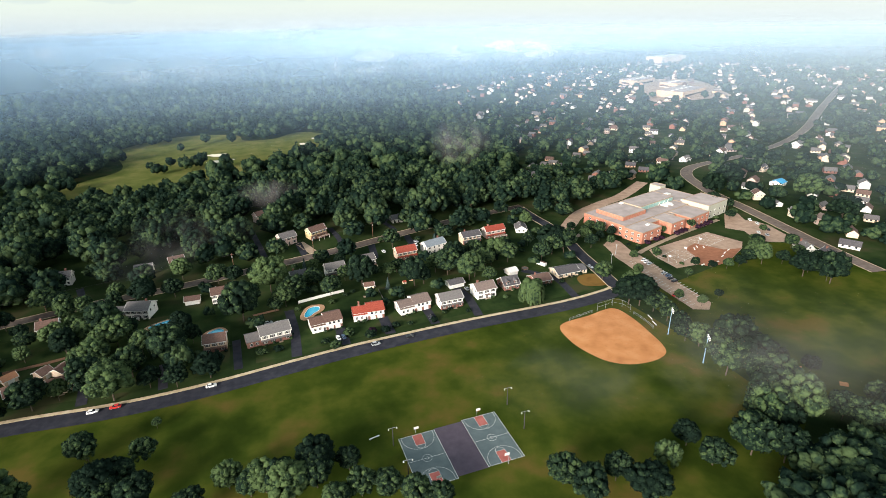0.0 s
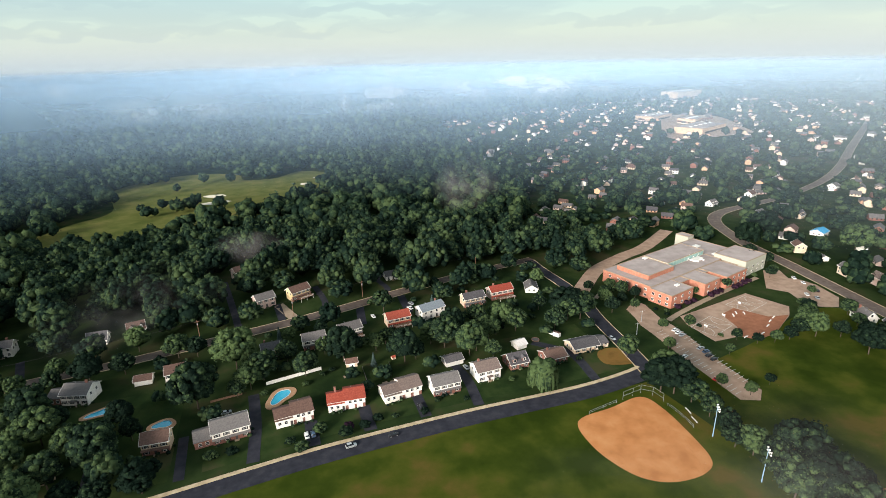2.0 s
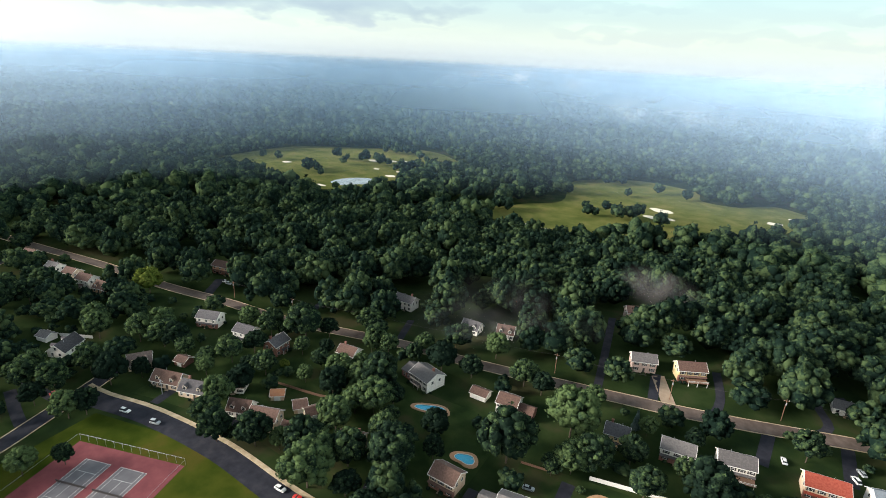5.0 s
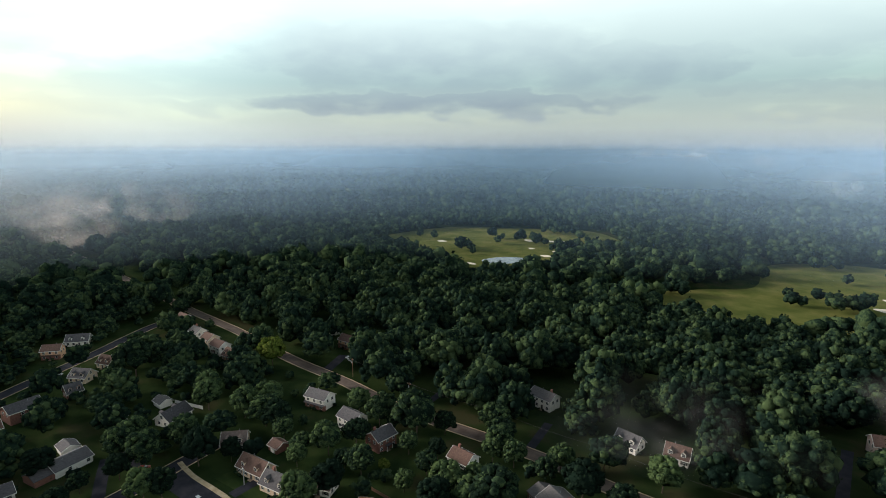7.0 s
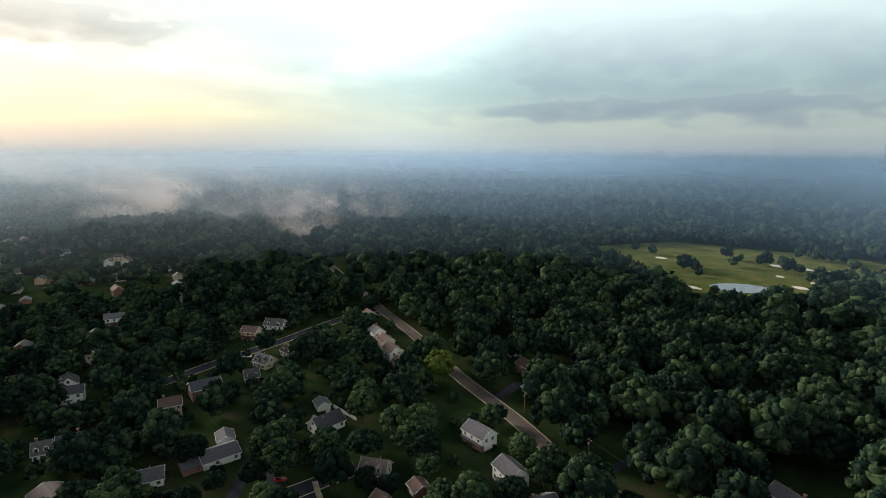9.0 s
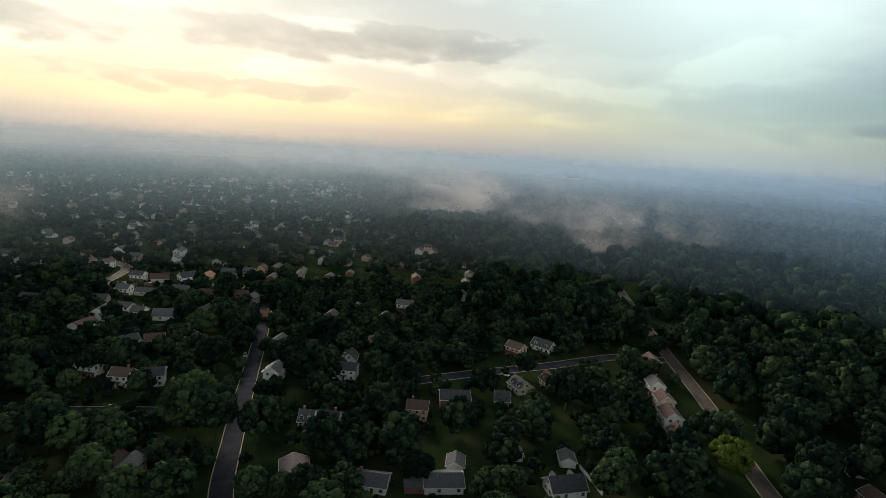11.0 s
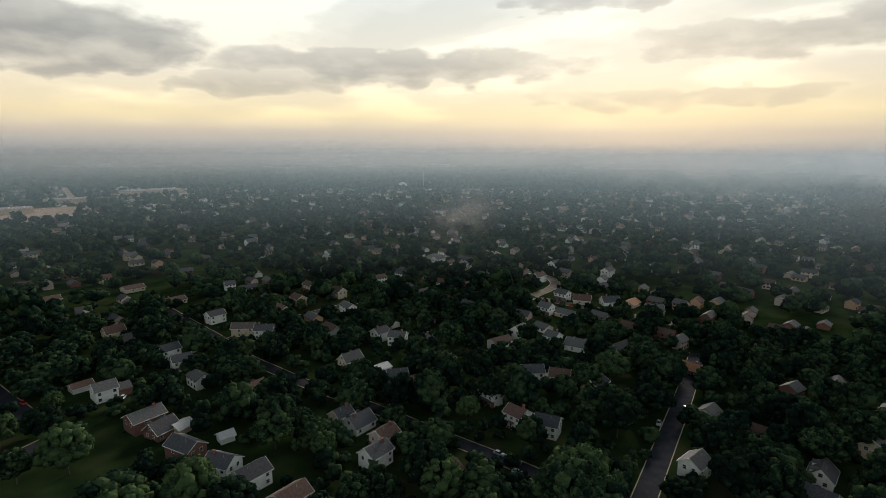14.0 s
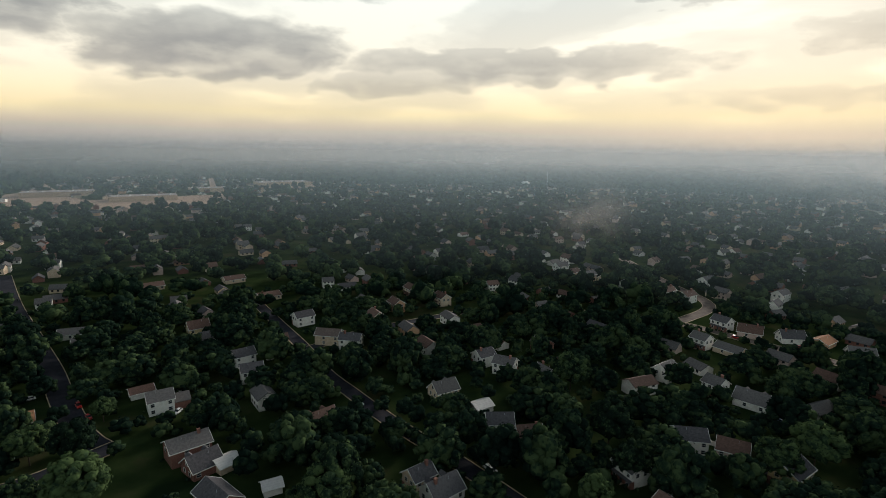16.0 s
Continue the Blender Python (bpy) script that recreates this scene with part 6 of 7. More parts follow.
tree(208, 119, 8.5); tree(198, 105, 9.1); tree(190, 94, 7.0); tree(171, 89, 8.0)
tree(154, 90, 6.0); tree(179, 82, 7.0); tree(220, 91, 6.0); tree(220, 83, 7.0)
tree(240, 92, 6.0); tree(236, 118, 4.0); tree(207, 206, 7.2); tree(208, 178, 5.2)
tree(206, 166, 5.2); tree(206, 153, 5.9); tree(205, 139, 7.8); tree(216, 125, 7.8)
tree(200, 130, 8.5)

tree(-74, 308, 5.0)
tree(-145, 157, 5.0)
tree(-139, 168, 3.6); tree(-101, 209, 3.0); tree(-105, 206, 6.5); tree(-116, 210, 6.0)
tree(-124, 234, 6.0); tree(-195, 244, 7.0); tree(-179, 241, 7.0); tree(-219, 224, 7.0)
tree(-191, 205, 6.5); tree(-209, 182, 5.0); tree(-187, 188, 7.0); tree(-71, 219, 7.5)
tree(-62, 218, 7.5); tree(-54, 224, 7.5); tree(-65, 254, 8.0); tree(-139, 269, 3.0)
tree(-132, 283, 9.5); tree(-146, 247, 6.5); tree(-170, 239, 5.0); tree(-250, 271, 7.5, "gold")
tree(-121, 257, 2.5, "gold"); tree(-125, 249, 6.0); tree(-186, 238, 8.0); tree(-200, 234, 7.0)
tree(-229, 228, 7.0); tree(-209, 189, 6.0); tree(-153, 238, 5.0); tree(-124, 272, 4.5)
tree(-167, 276, 6.0); tree(-286, 208, 9.0); tree(-288, 223, 8.0); tree(-271, 194, 6.0)
tree(-173, 136, 8.0); tree(-270, 90, 8.0); tree(-271, 31, 7.0)
tree(-207, 62, 10.0); tree(-210, 72, 10.0); tree(-213, 89, 9.0); tree(-164, 72, 7.0)
tree(-169, 84, 8.0); tree(-208, 156, 6.0); tree(-200, 183, 6.0); tree(-180, 24, 9.0)
tree(-216, 58, 10.0); tree(-264, 33, 8.0); tree(-266, 81, 9.0); tree(-148, -38, 8.0)
tree(-111, -4, 9.0); tree(-94, -2, 9.0); tree(-121, 6, 8.0); tree(-78, -54, 9.0)
tree(-70, -82, 7.0); tree(-55, -88, 6.0); tree(-312, 87, 8.0); tree(-335, 89, 8.0)
tree(-182, 32, 8.0); tree(-159, -15, 5.0); tree(-220, -10, 5.0); tree(-240, -18, 6.0)
tree(-145, -32, 8.0); tree(-63, -57, 6.0); tree(-71, -113, 4.0); tree(-285, -3, 7.0)
tree(-302, -3, 8.0); tree(-257, -81, 8.0); tree(-245, -37, 8.0)
tree(437, 253, 11.0); tree(425, 352, 12.0); tree(455, 299, 12.0); tree(328, 179, 9.0)
tree(322, 192, 8.0); tree(314, 215, 6.0); tree(394, 342, 10.0); tree(-41, 164, 5.0)
tree(1, 133, 6.5); tree(19, 135, 7.5); tree(10, 127, 7.5); tree(-85, 152, 9.0)
tree(212, 141, 10.0); tree(209, 125, 10.5); tree(207, 111, 10.0); tree(202, 97, 9.5)
tree(187, 99, 9.0); tree(-52, 150, 7.5); tree(-62, 172, 5.5)
# round the school
for q in ((242, 277, 3.2), (240.7, 249.7, 3.0), (257, 247, 3.0), (228.7, 229.8, 3.2), (229.4, 193.7, 2.8), (237, 184.3, 3.0), (252, 187.7, 2.4), (255.6, 215.7, 2.4), (227, 278, 4.5), (239.5, 286, 3.5),
          (246, 296, 4.5), (240, 301, 3.6), (246, 309, 3.6), (234, 296, 4.0), (229, 289, 4.5), (252, 290, 3.4), (271, 226.5, 3.0), (278, 219.5, 2.8), (288, 217.5, 3.4), (297.5, 217, 4.0),
          (306, 219, 4.5), (316, 224, 5.0), (326, 230, 5.0), (334, 237, 4.0), (338, 244, 3.0), (326, 210, 4.0), (330, 195, 4.0), (329, 182, 4.5), (343, 199, 5.0), (355, 228, 5.0),
          (345, 215, 4.0), (338, 205, 4.0), (318, 283, 3.0), (290.5, 281.5, 2.6), (360, 287, 3.4), (366, 290, 3.0), (366, 310, 5.0), (372, 318, 5.5), (377, 306, 4.0), (360, 256, 2.6), (230, 310, 3.5)):
    tree(*q)
for q in ((256, 264, 1.8), (259, 268, 1.6), (254, 272, 1.6), (263, 246, 1.5), (266, 233, 1.6), (352, 293, 2.0)):
    tree(*q, "shrub")
for lx, ly in ((4, -2.5), (14, -2.5), (20, -3), (36, -5), (42, -5), (47, -5), (60, -7.5), (66, -7.5), (72, -7.5), (78, -7)):
    c, s = math.cos(radians(17)), math.sin(radians(17))
    tree(263.5 + c * lx - s * ly, 270.2 + s * lx + c * ly, 2.2, "plum")
# between the two rows of gardens
for q in ((100, 266, 5.5), (121, 277.4, 7.0), (133, 264, 7.5), (128, 287, 6.0), (196, 278, 8.0), (184, 271, 6.0), (207, 283, 6.5), (203.4, 333, 5.0), (88.4, 287, 4.5), (139, 255, 4.5), (55.3, 287, 4.5),
          (13.9, 312, 5.0), (112, 279, 6.0), (150, 277, 4.5), (187, 297, 4.5), (157, 294, 4.5), (36, 284, 5.5), (143, 290, 5.5), (82, 282, 4.5)):
    tree(*q)
for q in ((71, 224, 2.4), (79, 223, 1.8), (47, 226, 2.2), (113, 225, 1.6), (100, 228, 1.4), (139, 232, 1.6), (24, 260, 1.8), (43, 262, 1.8), (52, 268, 1.6), (57, 270, 1.8), (180, 238, 1.8), (160, 236, 1.7), (196, 243, 1.6)):
    tree(*q, "shrub")
tree(58, 222, 2.6, "plum")

# ---- woods ----
LINES = np.concatenate([np.column_stack([l, np.full(len(l), h)]) for l, h in ROADS])
grow = np.random.RandomState(11)
SUBURBS = [  # outlines of housing: trees stand thinner there
    [(-175, 205), (220, 225), (222, 372), (60, 325), (-90, 306), (-260, 278), (-400, 262), (-420, 120), (-180, 110)],
    [(-560, 130), (-180, 110), (-90, -30), (80, -60), (380, -500), (300, -1900), (-1900, -1900), (-1500, -400), (-760, -60)],
    [(230, 420), (340, 620), (420, 1250), (1500, 1700), (1900, 900), (1000, 300), (400, 60), (350, 240), (400, 380)],
]
FIELDS = OPEN
FRONT_YARDS = [(-8, 206), (205, 214), (205, 246), (-8, 246)]  # lawns between the park street and its houses
GARDENS = [(-66, 300), (-66, 264), (6, 264), (8, 250), (110, 246), (200, 236), (205, 300), (215, 352), (130, 326), (60, 312), (5, 305)]  # open gardens between two rows of houses


def clear_of(x, y, r):
    """True where a tree of crown radius r may stand."""
    ok = np.ones(len(x), bool)
    for poly in FIELDS:
        ok &= ~inside(x, y, poly)
    for k in range(0, len(x), 4000):
        s = slice(k, k + 4000)
        d = np.hypot(x[s, None] - LINES[None, :, 0], y[s, None] - LINES[None, :, 1]) - LINES[None, :, 2]
        ok[s] &= d.min(1) > 0.36 * r[s] + 0.8
        c = np.array(SOLID)
        d = np.hypot(x[s, None] - c[None, :, 0], y[s, None] - c[None, :, 1]) - c[None, :, 2]
        ok[s] &= d.min(1) > 0.62 * r[s] - 0.8
    return ok


def spots(x0, x1, y0, y1, step):
    x, y = np.meshgrid(np.arange(x0, x1, step), np.arange(y0, y1, step))
    x, y = x.ravel(), y.ravel()
    return x + grow.uniform(-0.45, 0.45, len(x)) * step, y + grow.uniform(-0.45, 0.45, len(y)) * step


def housing(x, y):
    h = np.zeros(len(x), bool)
    for poly in SUBURBS:
        h |= inside(x, y, poly)
    return h


def distance(x, y):
    """How far a spot lies from the middle of the place."""
    return np.hypot(x + 40, y - 170)


def put_woods(name, x, y, r, tall, kinds, label):
    """Joins one crown for each spot into a single mesh."""
    vs, fs, o = [], [], 0
    which = grow.randint(0, len(kinds), len(x))
    a = grow.uniform(0, 2 * np.pi, len(x))
    z = terrain(x, y)
    for k, (v, f) in enumerate(kinds):
        m = np.where(which == k)[0]
        if not len(m):
            continue
        c, s = np.cos(a[m])[:, None], np.sin(a[m])[:, None]
        rr, hh = r[m][:, None], (r[m] * tall[m])[:, None]
        px = (v[None, :, 0] * c - v[None, :, 1] * s) * rr + x[m][:, None]
        py = (v[None, :, 0] * s + v[None, :, 1] * c) * rr + y[m][:, None]
        pz = v[None, :, 2] * hh + (z[m] + r[m] * tall[m] * 0.8 + np.minimum(1.0, 0.1 * r[m]))[:, None]
        vs.append(np.stack([px, py, pz], -1).reshape(-1, 3))
        fs.append((f[None] + (o + np.arange(len(m)) * len(v))[:, None, None]).reshape(-1, 3))
        o += len(m) * len(v)
    tagged(new(name, mesh_tris(name, np.concatenate(vs), np.concatenate(fs), WOODS)), label, "woods", kind="stuff")


# single trees of the gardens and the wood's edge
gx, gy = spots(-330, 260, -140, 420, 11.0)
gr = grow.uniform(3.6, 7.2, len(gx))
free = clear_of(gx, gy, gr)
taken = np.array([(a, b, c) for a, b, c in TREES])
free &= (np.hypot(gx[:, None] - taken[None, :, 0], gy[:, None] - taken[None, :, 1]) - 0.8 * taken[None, :, 2]).min(1) > 0.7 * gr
town = housing(gx, gy)
free &= ~inside(gx, gy, GARDENS) & ~inside(gx, gy, FRONT_YARDS)
free &= grow.uniform(size=len(gx)) < np.where(town, 0.8, 1.0)
away = distance(gx, gy)
order = np.argsort(away + np.where(gy < 60, -40, 0))
single = [k for k in order if free[k]][:110]
for k in single:
    tree(float(gx[k]), float(gy[k]), float(gr[k]))
trees_xy = np.array(TREES)

near_kinds = [crown_arrays(100 + k, 34, 1, 300, 0.055, size=(0.17, 0.30)) for k in range(8)]
mid_kinds = [crown_arrays(130 + k, 8, 1, 24, 0.12, size=(0.34, 0.52)) for k in range(6)]
far_kinds = [crown_arrays(160 + k, 2, 1, 10, 0.22, size=(0.65, 0.9)) for k in range(6)]


def woods(name, step, r0, r1, d0, d1, kinds, label, town_share, squat=1.0, town_size=0.8):
    lim = d1 + 20
    x, y = spots(-40 - lim, -40 + lim, 170 - lim, 170 + lim, step)
    d = distance(x, y)
    m = (d >= d0) & (d < d1)
    x, y = x[m], y[m]
    r = grow.uniform(r0, r1, len(x)) * np.where(housing(x, y), town_size, 1.0)
    ok = clear_of(x, y, r)
    gap = (np.hypot(x[:, None] - trees_xy[None, :, 0], y[:, None] - trees_xy[None, :, 1]) - 0.75 * trees_xy[None, :, 2]).min(1) if d0 < 300 else np.full(len(x), 99.0)
    ok &= gap > 0.65 * r
    t = housing(x, y)
    back = (np.degrees(np.arctan2(-(x + 40), y - 170)) % 360)  # the plain to the east and south-east is open farmland
    ok &= ~((back > 215) & (back < 262) & (distance(x, y) > 420))
    ok &= grow.uniform(size=len(x)) < np.where(t, np.where(y < 110, min(1.0, town_share + 0.14), town_share), 0.97)
    ok &= ~inside(x, y, GARDENS) & ~inside(x, y, FRONT_YARDS)
    x, y, r = x[ok], y[ok], r[ok]
    put_woods(name, x, y, r, squat * (grow.uniform(0.75, 1.3, len(x)) + np.where(housing(x, y), -0.05, 0.12)), kinds, label)


# ---- far houses ----
def far_houses():
    """Rows of small houses beyond the built streets, joined: walls of one mesh, roofs of another."""
    r = np.random.RandomState(23)
    panes = ([], [])
    walls, roofs = {k: ([], []) for k in "wcpob"}, {k: ([], []) for k in "gdn"}
    taken = np.array(HOUSES)
    for poly, yaw0, row, gap in ((SUBURBS[1], 100, 44.0, 21.0), (SUBURBS[2], 40, 46.0, 22.0)):
        c, s = math.cos(radians(yaw0)), math.sin(radians(yaw0))
        for i in range(-60, 60):
            for j in range(-110, 110):
                u, v = j * gap + r.uniform(-9, 9), i * row + (8 if i % 2 else -8) + r.uniform(-11, 11) + 60 * math.sin(j * 0.05 + i * 0.11)
                x, y = -300 + c * u - s * v if yaw0 == 100 else 800 + c * u - s * v, -700 + s * u + c * v if yaw0 == 100 else 900 + s * u + c * v
                if r.uniform() < 0.17 or not inside(np.array([x]), np.array([y]), poly)[0]:
                    continue
                far = math.hypot(x + 40, y - 170)
                if far > 2000 or np.hypot(taken[:, 0] - x, taken[:, 1] - y).min() < 20 or (np.hypot(LINES[:, 0] - x, LINES[:, 1] - y) - LINES[:, 2]).min() < 8:
                    continue
                if any(inside(np.array([x]), np.array([y]), p)[0] for p in OPEN):
                    continue
                z = float(terrain(x, y))
                w, d, e, rise = r.uniform(8, 13), r.uniform(6.8, 8.4), r.choice((2.8, 3.0, 5.2)), r.uniform(1.9, 2.8)
                a = radians(yaw0 + r.choice((0, 90)) + r.uniform(-12, 12))
                ca, sa = math.cos(a), math.sin(a)

                def spot(px, py, pz):
                    return (x + ca * px - sa * py, y + sa * px + ca * py, z + pz)
                v, f = walls["wwccppobb"[r.randint(9)]]
                o = len(v)
                hw, hd = w / 2, d / 2
                v += [spot(*q) for q in ((-hw, -hd, -1), (hw, -hd, -1), (hw, hd, -1), (-hw, hd, -1), (-hw, -hd, e), (hw, -hd, e), (hw, hd, e), (-hw, hd, e), (-hw, 0, e + rise), (hw, 0, e + rise))]
                f += [(o, o + 1, o + 5, o + 4), (o + 2, o + 3, o + 7, o + 6), (o + 1, o + 2, o + 6, o + 9, o + 5), (o + 3, o, o + 4, o + 8, o + 7)]
                if far < 900:
                    v, f = panes
                    for sill in ((1.0, 3.7) if e > 4 else (1.0,)):
                        for k in range(3):
                            for sd in (-1, 1):
                                o, cx = len(v), w * (k - 1) * 0.31
                                v += [spot(cx + off, sd * (hd + 0.06), sill + up) for off, up in ((-0.65, 0), (0.65, 0), (0.65, 1.4), (-0.65, 1.4))]
                                f.append((o, o + 1, o + 2, o + 3))
                v, f = roofs["gggdn"[r.randint(5)]]
                for sd in (-1, 1):
                    o = len(v)
                    v += [spot(*q) for q in ((-hw - 0.4, 0, e + rise + 0.15), (hw + 0.4, 0, e + rise + 0.15), (hw + 0.4, sd * (hd + 0.5), e - 0.2), (-hw - 0.4, sd * (hd + 0.5), e - 0.2), (-hw - 0.4, 0, e + rise - 0.1), (hw + 0.4, 0, e + rise - 0.1), (hw + 0.4, sd * (hd + 0.5), e - 0.45), (-hw - 0.4, sd * (hd + 0.5), e - 0.45))]
                    q = [(o, o + 3, o + 2, o + 1), (o + 3, o + 7, o + 6, o + 2), (o + 4, o + 5, o + 6, o + 7), (o + 1, o + 2, o + 6, o + 5), (o, o + 4, o + 7, o + 3)]
                    f += q if sd < 0 else [t[::-1] for t in q]
                SOLID.append((x, y, 6.0))
    for k, (v, f) in walls.items():
        tagged(new("far_house_walls", mesh_of("far_house_walls", v, f, WALLS[k])), f"{WALL_WORDS[k]} small houses far off among trees", "houses", kind="stuff")
    for k, (v, f) in roofs.items():
        tagged(new("far_house_roofs", mesh_of("far_house_roofs", v, f, ROOFS[k])), f"{ROOF_WORDS[k]} roofs of far houses", "roofs", kind="stuff")
    tagged(new("far_house_windows", mesh_of("far_house_windows", *panes, GLASS)), "dark windows of far houses", "windows", kind="stuff")


SOUTH_LOTS = [[(255, -965), (332, -1194), (270, -1206), (180, -1030), (110, -1058), (-62, -1091), (-65, -911), (73, -860), (178, -940)], [(-149, -1271), (-180, -1403), (-288, -1382), (-265, -1229)]]
OPEN.extend(SOUTH_LOTS)
far_houses()


def big_store(x, y, yaw, w, d, h, mat, label):
    base = new("store_building")
    base.matrix_world = pose(x, y, float(terrain(x, y)), 0, 0, yaw)
    tagged(base, label, "store")
    flat_block(base, -w / 2, w / 2, -d / 2, d / 2, -2, h, mat)
    for k in range(5):
        part("roof_unit", boxes("roof_unit", [(-w / 2 + w * (k + 0.5) / 5 - 1.5, -w / 2 + w * (k + 0.5) / 5 + 1.5, -2, 2, h, h + 1.6)], TRIM), base)
    part("shopfront", boxes("shopfront", [(-w * 0.4, w * 0.4, -d / 2 - 0.4, -d / 2, 0, 3.4)], GLASS), base)
    SOLID.append((x, y, math.hypot(w, d) / 2 + 6))


STORE_TAN = plain("tan_store_wall", (0.55, 0.38, 0.26), 0.8)
for q in ((905, 1110, 25, 90, 45, 9, "long tan store with a flat roof far off"), (860, 910, 25, 110, 55, 10, "wide tan store with a flat pale roof far off"), (945, 1030, 25, 60, 40, 8, "tan store with a flat roof far off"), (1400, 1600, 20, 150, 60, 22, "large pale building on the horizon")):
    big_store(*q[:6], STORE_TAN, q[6])
for q in ((60, -1025, 10, 110, 45, 9), (-205, -1336, 15, 130, 60, 10), (230, -1150, 10, 120, 50, 9), (-40, -1200, 10, 80, 40, 8)):
    big_store(*q, STORE_TAN, "long tan store with a flat roof far off")
for c in ([(760, 860), (840, 1000), (980, 1150), (1060, 1080), (960, 900), (900, 830)], *SOUTH_LOTS):
    field("store_car_park", c, 0.4, LOT, "pale car park of a shopping centre", "car park")


def water_tower(x, y):
    z = float(terrain(x, y))
    base = new("water_tower")
    base.matrix_world = pose(x, y, z)
    tagged(base, "white water tower on a far hill", "water tower")
    v, f = ICO[2]
    part("tank", mesh_tris("tank", v * np.array([16, 16, 9]) + np.array([0, 0, 34]), f, TRIM), base)
    part("shaft", tubes("shaft", [((0, 0, 0), (0, 0, 28), 6, 5)], TRIM, 16), base)


water_tower(-997, -1521)
mast = new("radio_mast", tubes("radio_mast", [((0, 0, 0), (0, 0, 75), 1.3, 0.6)], STEEL, 6))
mast.matrix_world = pose(-1150, -1640, float(terrain(-1150, -1640)))
tagged(mast, "thin grey radio mast on a far hill", "mast")
for bx, by, br in ((-478, 794, 12), (-458, 810, 11), (-436, 821, 9), (-438, 745, 6), (-400, 751, 8), (-391, 719, 10), (-428, 612, 8), (-36, 788, 15), (-38, 749, 11), (-24, 752, 9), (85, 817, 11), (109, 851, 12), (-148, 622, 10), (-130, 618, 15), (-568, 691, 9), (-1400, 640, 12)):
    br *= 0.62
    a = [(bx + br * 1.5 * math.cos(w) * (1 + 0.25 * math.cos(2 * w + bx)), by + br * math.sin(w) * (1 + 0.2 * math.sin(3 * w))) for w in np.linspace(0, 2 * math.pi, 10)[:-1]]
    sheet("sand_bunker", a, 0.3, SAND, "pale sand bunker on a golf course", "sand bunker", kind="")
sheet("pond", [(-430, 634), (-432, 660), (-416, 682), (-390, 688), (-381, 667), (-397, 644), (-405, 630)], 0.25, POND, "still pale pond on a golf course", "pond")
OPEN.append([(-440, 560), (-440, 690), (-370, 690), (-350, 640), (-330, 560)])

woods("woods_near", 15.5, 7.4, 12.0, 0, 420, near_kinds, "dense dark green broadleaf wood", 0.74)
woods("woods_middle", 20.0, 8.5, 14.0, 420, 1050, mid_kinds, "dense dark green woods beyond the streets", 0.7, 0.95, 0.70)
woods("woods_far", 25.0, 10.5, 17.0, 1050, 1900, far_kinds, "far green woods on low hills", 0.56, 0.9, 0.62)
woods("woods_beyond", 48.0, 20.0, 32.0, 1900, 2900, far_kinds, "far green woods in the haze", 0.7, 0.6)
woods("woods_horizon", 125.0, 50.0, 78.0, 2900, 4700, far_kinds, "far woods towards the horizon", 0.9, 0.32)
# smaller trees and tall shrubs that fill the gardens
fx, fy = spots(-460, 300, -280, 420, 8.0)
fr = grow.uniform(2.4, 5.0, len(fx))
keep = clear_of(fx, fy, fr) & housing(fx, fy) & (grow.uniform(size=len(fx)) < np.where(fy < 150, 0.68, np.where(inside(fx, fy, GARDENS), 0.2, 0.24))) & ~inside(fx, fy, FRONT_YARDS)
keep &= (np.hypot(fx[:, None] - trees_xy[None, :, 0], fy[:, None] - trees_xy[None, :, 1]) - 0.9 * trees_xy[None, :, 2]).min(1) > 0.4 * fr
put_woods("garden_greenery", fx[keep], fy[keep], fr[keep], grow.uniform(0.7, 1.2, keep.sum()), mid_kinds, "small trees and tall shrubs in gardens")
# low shrubs along the house fronts
sx, sy = [], []
for hx, hy, yaw, w, d, style in FRONTS:
    if style == "garage":
        continue
    c, s = math.cos(radians(yaw)), math.sin(radians(yaw))
    for k in range(5):
        lx, ly = w * (grow.uniform(-0.5, 0.5)), -d / 2 - grow.uniform(1.0, 1.7)
        if k == 4:
            lx, ly = w * 0.5 + 1.2, d * grow.uniform(-0.4, 0.4)
        sx.append(hx + c * lx - s * ly)
        sy.append(hy + s * lx + c * ly)
sx, sy = np.array(sx), np.array(sy)
put_woods("foundation_shrubs", sx, sy, grow.uniform(0.6, 1.25, len(sx)), np.full(len(sx), 0.9), far_kinds, "low clipped green shrubs along house fronts")
# scattered trees on the fairways
fx, fy = spots(-660, 140, 580, 940, 19.0)
clump = np.array([noise.noise(Vector((a * 0.011, b * 0.016, 3.0))) for a, b in zip(fx, fy)])
keep = grow.uniform(size=len(fx)) < np.where(clump > 0.27, 0.95, 0.05)
keep &= np.hypot(fx + 405, fy - 655) > 48
fx, fy = fx[keep], fy[keep]
put_woods("fairway_trees", fx, fy, grow.uniform(5, 9.5, len(fx)), np.full(len(fx), 1.2), mid_kinds, "single dark trees on the golf course")

# ---- mist ----


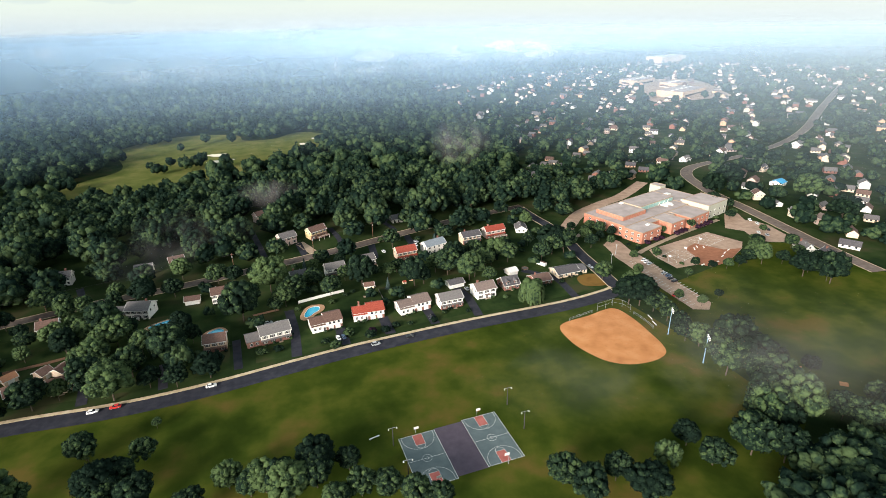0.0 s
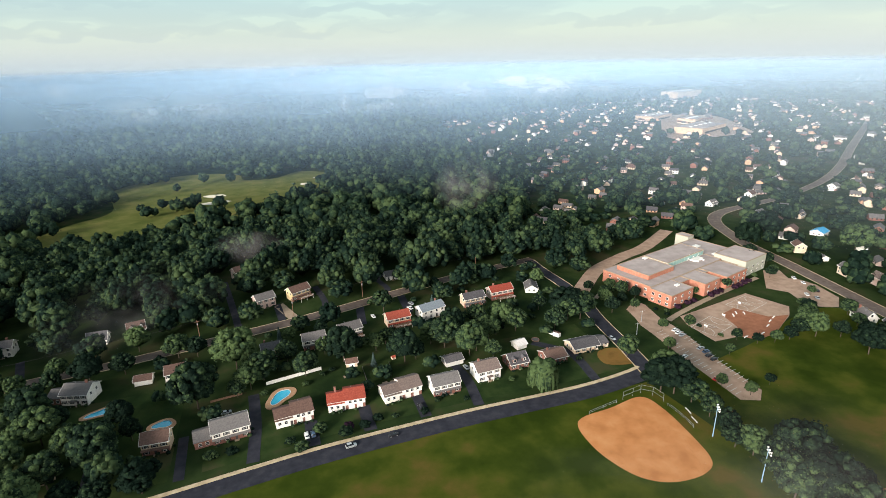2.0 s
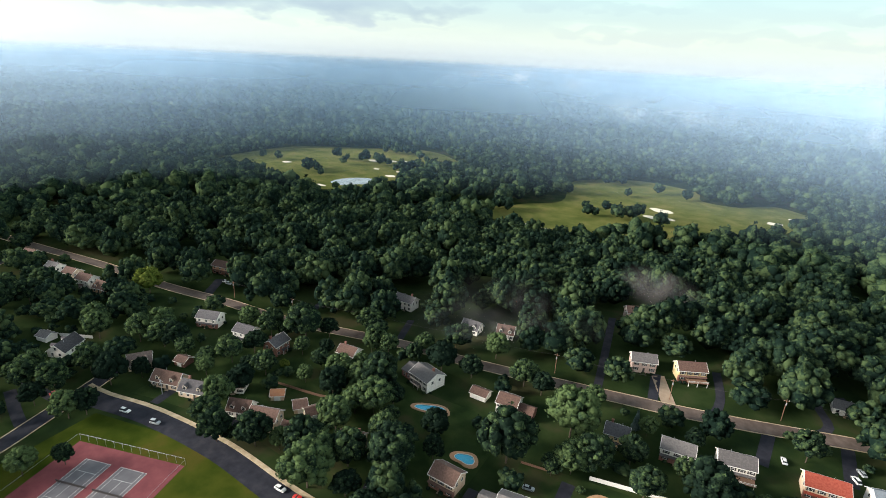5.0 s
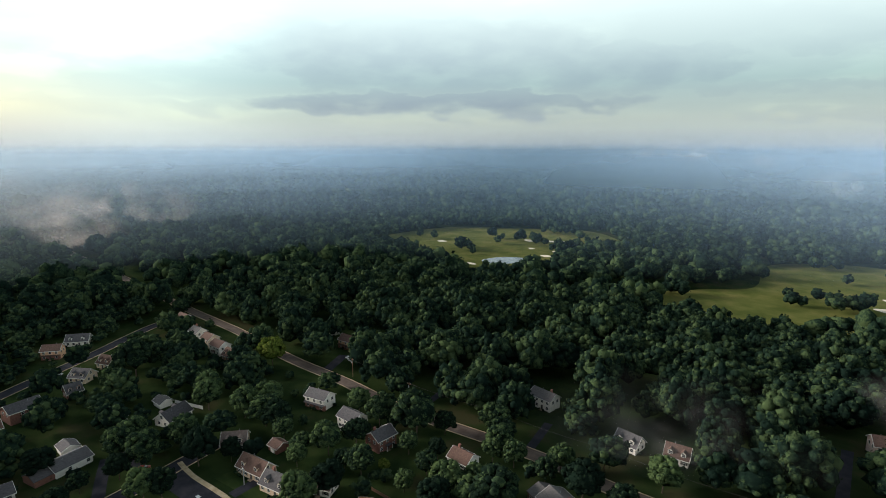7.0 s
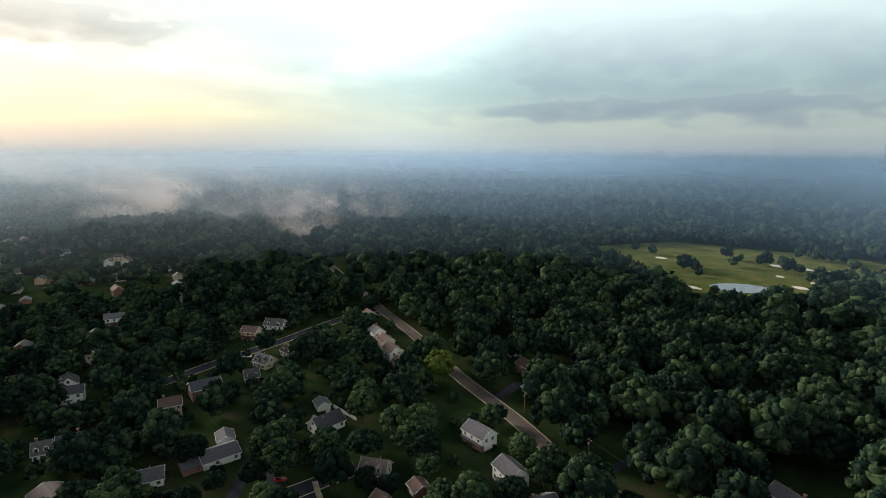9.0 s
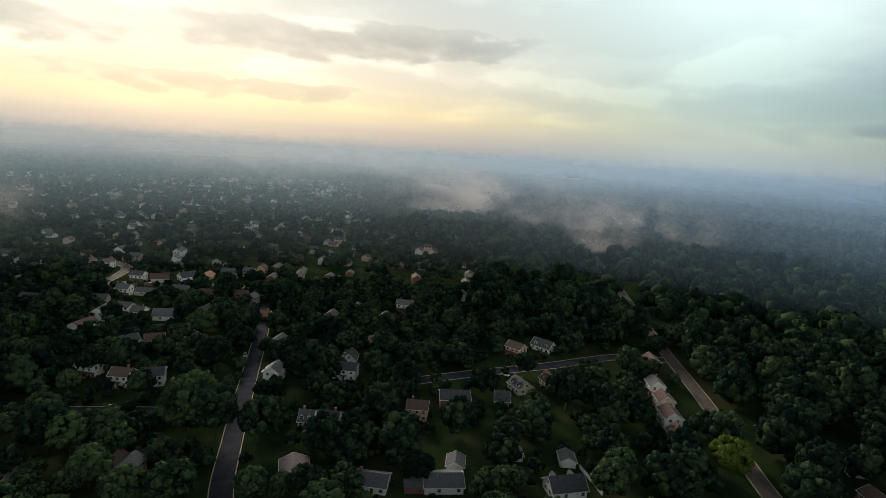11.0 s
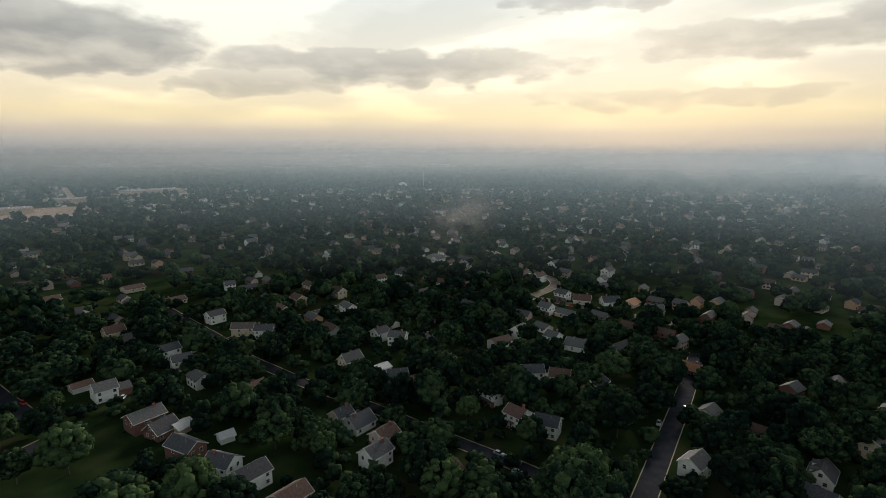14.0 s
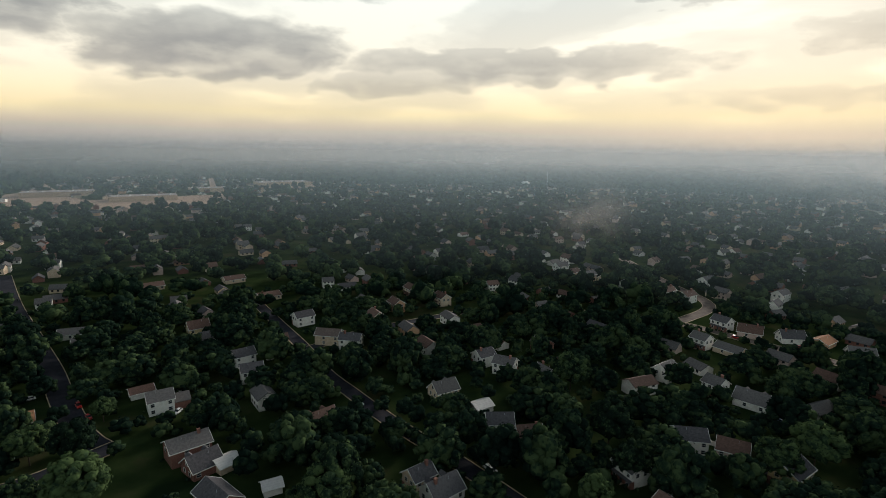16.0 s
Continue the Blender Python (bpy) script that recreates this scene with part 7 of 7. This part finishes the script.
def mist_base(name, colour):
    m = bpy.data.materials.new(name)
    m.use_nodes = True
    t = m.node_tree
    t.nodes.clear()
    out = t.nodes.new("ShaderNodeOutputMaterial")
    clear = t.nodes.new("ShaderNodeBsdfTransparent")
    body = t.nodes.new("ShaderNodeBsdfDiffuse")
    body.inputs[0].default_value = (*colour, 1)
    thru = t.nodes.new("ShaderNodeBsdfTranslucent")
    thru.inputs[0].default_value = (*colour, 1)
    both = t.nodes.new("ShaderNodeMixShader")
    both.inputs[0].default_value = 0.5
    t.links.new(body.outputs[0], both.inputs[1])
    t.links.new(thru.outputs[0], both.inputs[2])
    mix = t.nodes.new("ShaderNodeMixShader")
    t.links.new(clear.outputs[0], mix.inputs[1])
    t.links.new(both.outputs[0], mix.inputs[2])
    t.links.new(mix.outputs[0], out.inputs[0])
    return m, t, mix.inputs[0]


def painted_haze_material(colour, most, top, radius, least):
    """Distance haze painted on a see-through sheet: none at the ground, densest at flying height, gone above."""
    m, t, fac = mist_base("haze", colour)
    geo = t.nodes.new("ShaderNodeNewGeometry")
    cut = t.nodes.new("ShaderNodeSeparateXYZ")
    t.links.new(geo.outputs["Position"], cut.inputs[0])
    # painted denser and bluer towards the north, greyer to the south
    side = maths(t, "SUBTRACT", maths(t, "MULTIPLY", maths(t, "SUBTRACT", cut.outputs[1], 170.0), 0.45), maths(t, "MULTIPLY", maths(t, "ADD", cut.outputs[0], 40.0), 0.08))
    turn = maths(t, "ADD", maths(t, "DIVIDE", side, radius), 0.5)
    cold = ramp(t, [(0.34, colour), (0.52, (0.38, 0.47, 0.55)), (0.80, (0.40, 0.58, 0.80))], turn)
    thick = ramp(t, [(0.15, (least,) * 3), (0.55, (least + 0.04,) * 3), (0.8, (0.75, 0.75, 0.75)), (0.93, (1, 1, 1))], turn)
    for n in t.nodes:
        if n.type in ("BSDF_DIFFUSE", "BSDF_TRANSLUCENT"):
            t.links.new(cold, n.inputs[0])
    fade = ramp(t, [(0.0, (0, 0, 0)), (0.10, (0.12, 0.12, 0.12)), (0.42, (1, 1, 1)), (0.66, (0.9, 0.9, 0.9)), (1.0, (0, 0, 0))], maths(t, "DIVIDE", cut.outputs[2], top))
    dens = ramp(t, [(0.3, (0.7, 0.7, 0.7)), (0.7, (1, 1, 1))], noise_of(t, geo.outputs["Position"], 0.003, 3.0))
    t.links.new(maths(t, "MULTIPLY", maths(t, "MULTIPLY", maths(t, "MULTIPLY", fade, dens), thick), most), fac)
    return m


def haze_sheet_ring(radius, top, mat):
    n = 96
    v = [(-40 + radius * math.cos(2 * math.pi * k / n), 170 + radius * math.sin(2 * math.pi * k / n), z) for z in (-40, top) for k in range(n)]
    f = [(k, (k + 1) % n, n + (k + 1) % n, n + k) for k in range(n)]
    tagged(new("haze", mesh_of("haze", v, f, mat)), "thin bluish haze painted on a ring-shaped sheet before the far woods", "haze", kind="stuff")


# added upright rings: each paints a further step of distance haze over the view
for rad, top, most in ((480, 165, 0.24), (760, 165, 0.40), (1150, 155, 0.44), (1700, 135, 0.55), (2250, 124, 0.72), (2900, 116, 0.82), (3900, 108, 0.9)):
    haze_sheet_ring(rad, top, painted_haze_material((0.35, 0.455, 0.52) if rad < 1500 else (0.50, 0.47, 0.46), most, top, rad, 0.70 if rad < 1500 else 0.85))


def wisp_material(colour, most, seed):
    m, t, fac = mist_base("mist_wisp", colour)
    co = t.nodes.new("ShaderNodeTexCoord")
    mid = t.nodes.new("ShaderNodeVectorMath")
    mid.operation = "DISTANCE"
    flat = t.nodes.new("ShaderNodeVectorMath")
    flat.operation = "MULTIPLY"
    t.links.new(co.outputs["Generated"], flat.inputs[0])
    flat.inputs[1].default_value = (1, 0, 1)
    t.links.new(flat.outputs[0], mid.inputs[0])
    mid.inputs[1].default_value = (0.5, 0, 0.5)
    edge = ramp(t, [(0.0, (1, 1, 1)), (0.5, (0, 0, 0))], mid.outputs["Value"], "EASE")
    shift = t.nodes.new("ShaderNodeVectorMath")
    shift.operation = "MULTIPLY_ADD"
    t.links.new(t.nodes.new("ShaderNodeNewGeometry").outputs["Position"], shift.inputs[0])
    shift.inputs[1].default_value, shift.inputs[2].default_value = (1, 1, 1.6), (seed * 37.0, 0, 0)
    dens = ramp(t, [(0.34, (0, 0, 0)), (0.66, (1, 1, 1))], noise_of(t, shift.outputs[0], 0.011, 4.0, 0.55, 0.5), "EASE")
    t.links.new(maths(t, "MULTIPLY", maths(t, "MULTIPLY", edge, dens), most), fac)
    return m


WISP = {}


def wisp(x, y, z, wide, high, yaw, most=0.8, colour=(0.86, 0.86, 0.88), lean=0.0):
    """A drift of mist: one crumpled, bulging sheet of vapour with ragged soft edges."""
    key = (most, colour)
    if key not in WISP:
        WISP[key] = wisp_material(colour, most, len(WISP))
    v, f, n, k = [], [], 25, 9
    for j in range(k):
        for i in range(n):
            u, w = i / (n - 1) - 0.5, j / (k - 1) - 0.5
            p = Vector((u * 6 + x * 0.01, w * 3, y * 0.01))
            v.append((u * wide, noise.noise(p) * wide * 0.12 - (u * u) * wide * 0.3 + w * high * lean, w * high + noise.noise(p + Vector((9, 0, 0))) * high * 0.15))
    f = [(j * n + i, j * n + i + 1, (j + 1) * n + i + 1, (j + 1) * n + i) for j in range(k - 1) for i in range(n - 1)]
    ob = new("mist_wisp", shade_smooth(mesh_of("mist_wisp", v, f, WISP[key])))
    ob.matrix_world = pose(x, y, z, 0, 0, yaw)
    tagged(ob, "drifting wisp of pale mist over treetops", "mist", kind="stuff")


GREY_MIST, PINK_MIST, WHITE_MIST = (0.70, 0.68, 0.68), (0.86, 0.74, 0.68), (0.95, 0.95, 0.97)
wisp(20, 412, 24, 60, 28, -10, 0.13, GREY_MIST)
wisp(-40, 330, 24, 110, 50, 25, 0.24, GREY_MIST)
wisp(215, 500, 34, 70, 58, -15, 0.40, GREY_MIST)
wisp(150, 100, 40, 190, 60, -20, 0.11, GREY_MIST)
for q in ((-650, 1750, 90, 700, 110, 15), (250, 2000, 90, 1100, 120, -10)):
    wisp(*q, 0.42, WHITE_MIST)
for q in ((260, 1330, 62, 620, 80, -5), (700, 1400, 70, 760, 90, -20), (-150, 1380, 55, 480, 70, 5)):
    wisp(*q, 0.5, WHITE_MIST)
for q in ((-900, 60, 48, 460, 110, 85), (-820, 300, 38, 260, 90, 80), (-690, 215, 30, 180, 60, 80)):
    wisp(*q, 0.5, PINK_MIST)
for q in ((-430, -330, 42, 110, 90, 150), (-1150, -500, 60, 500, 130, 130), (-1400, -350, 70, 600, 130, 110)):
    wisp(*q, 0.24, PINK_MIST)
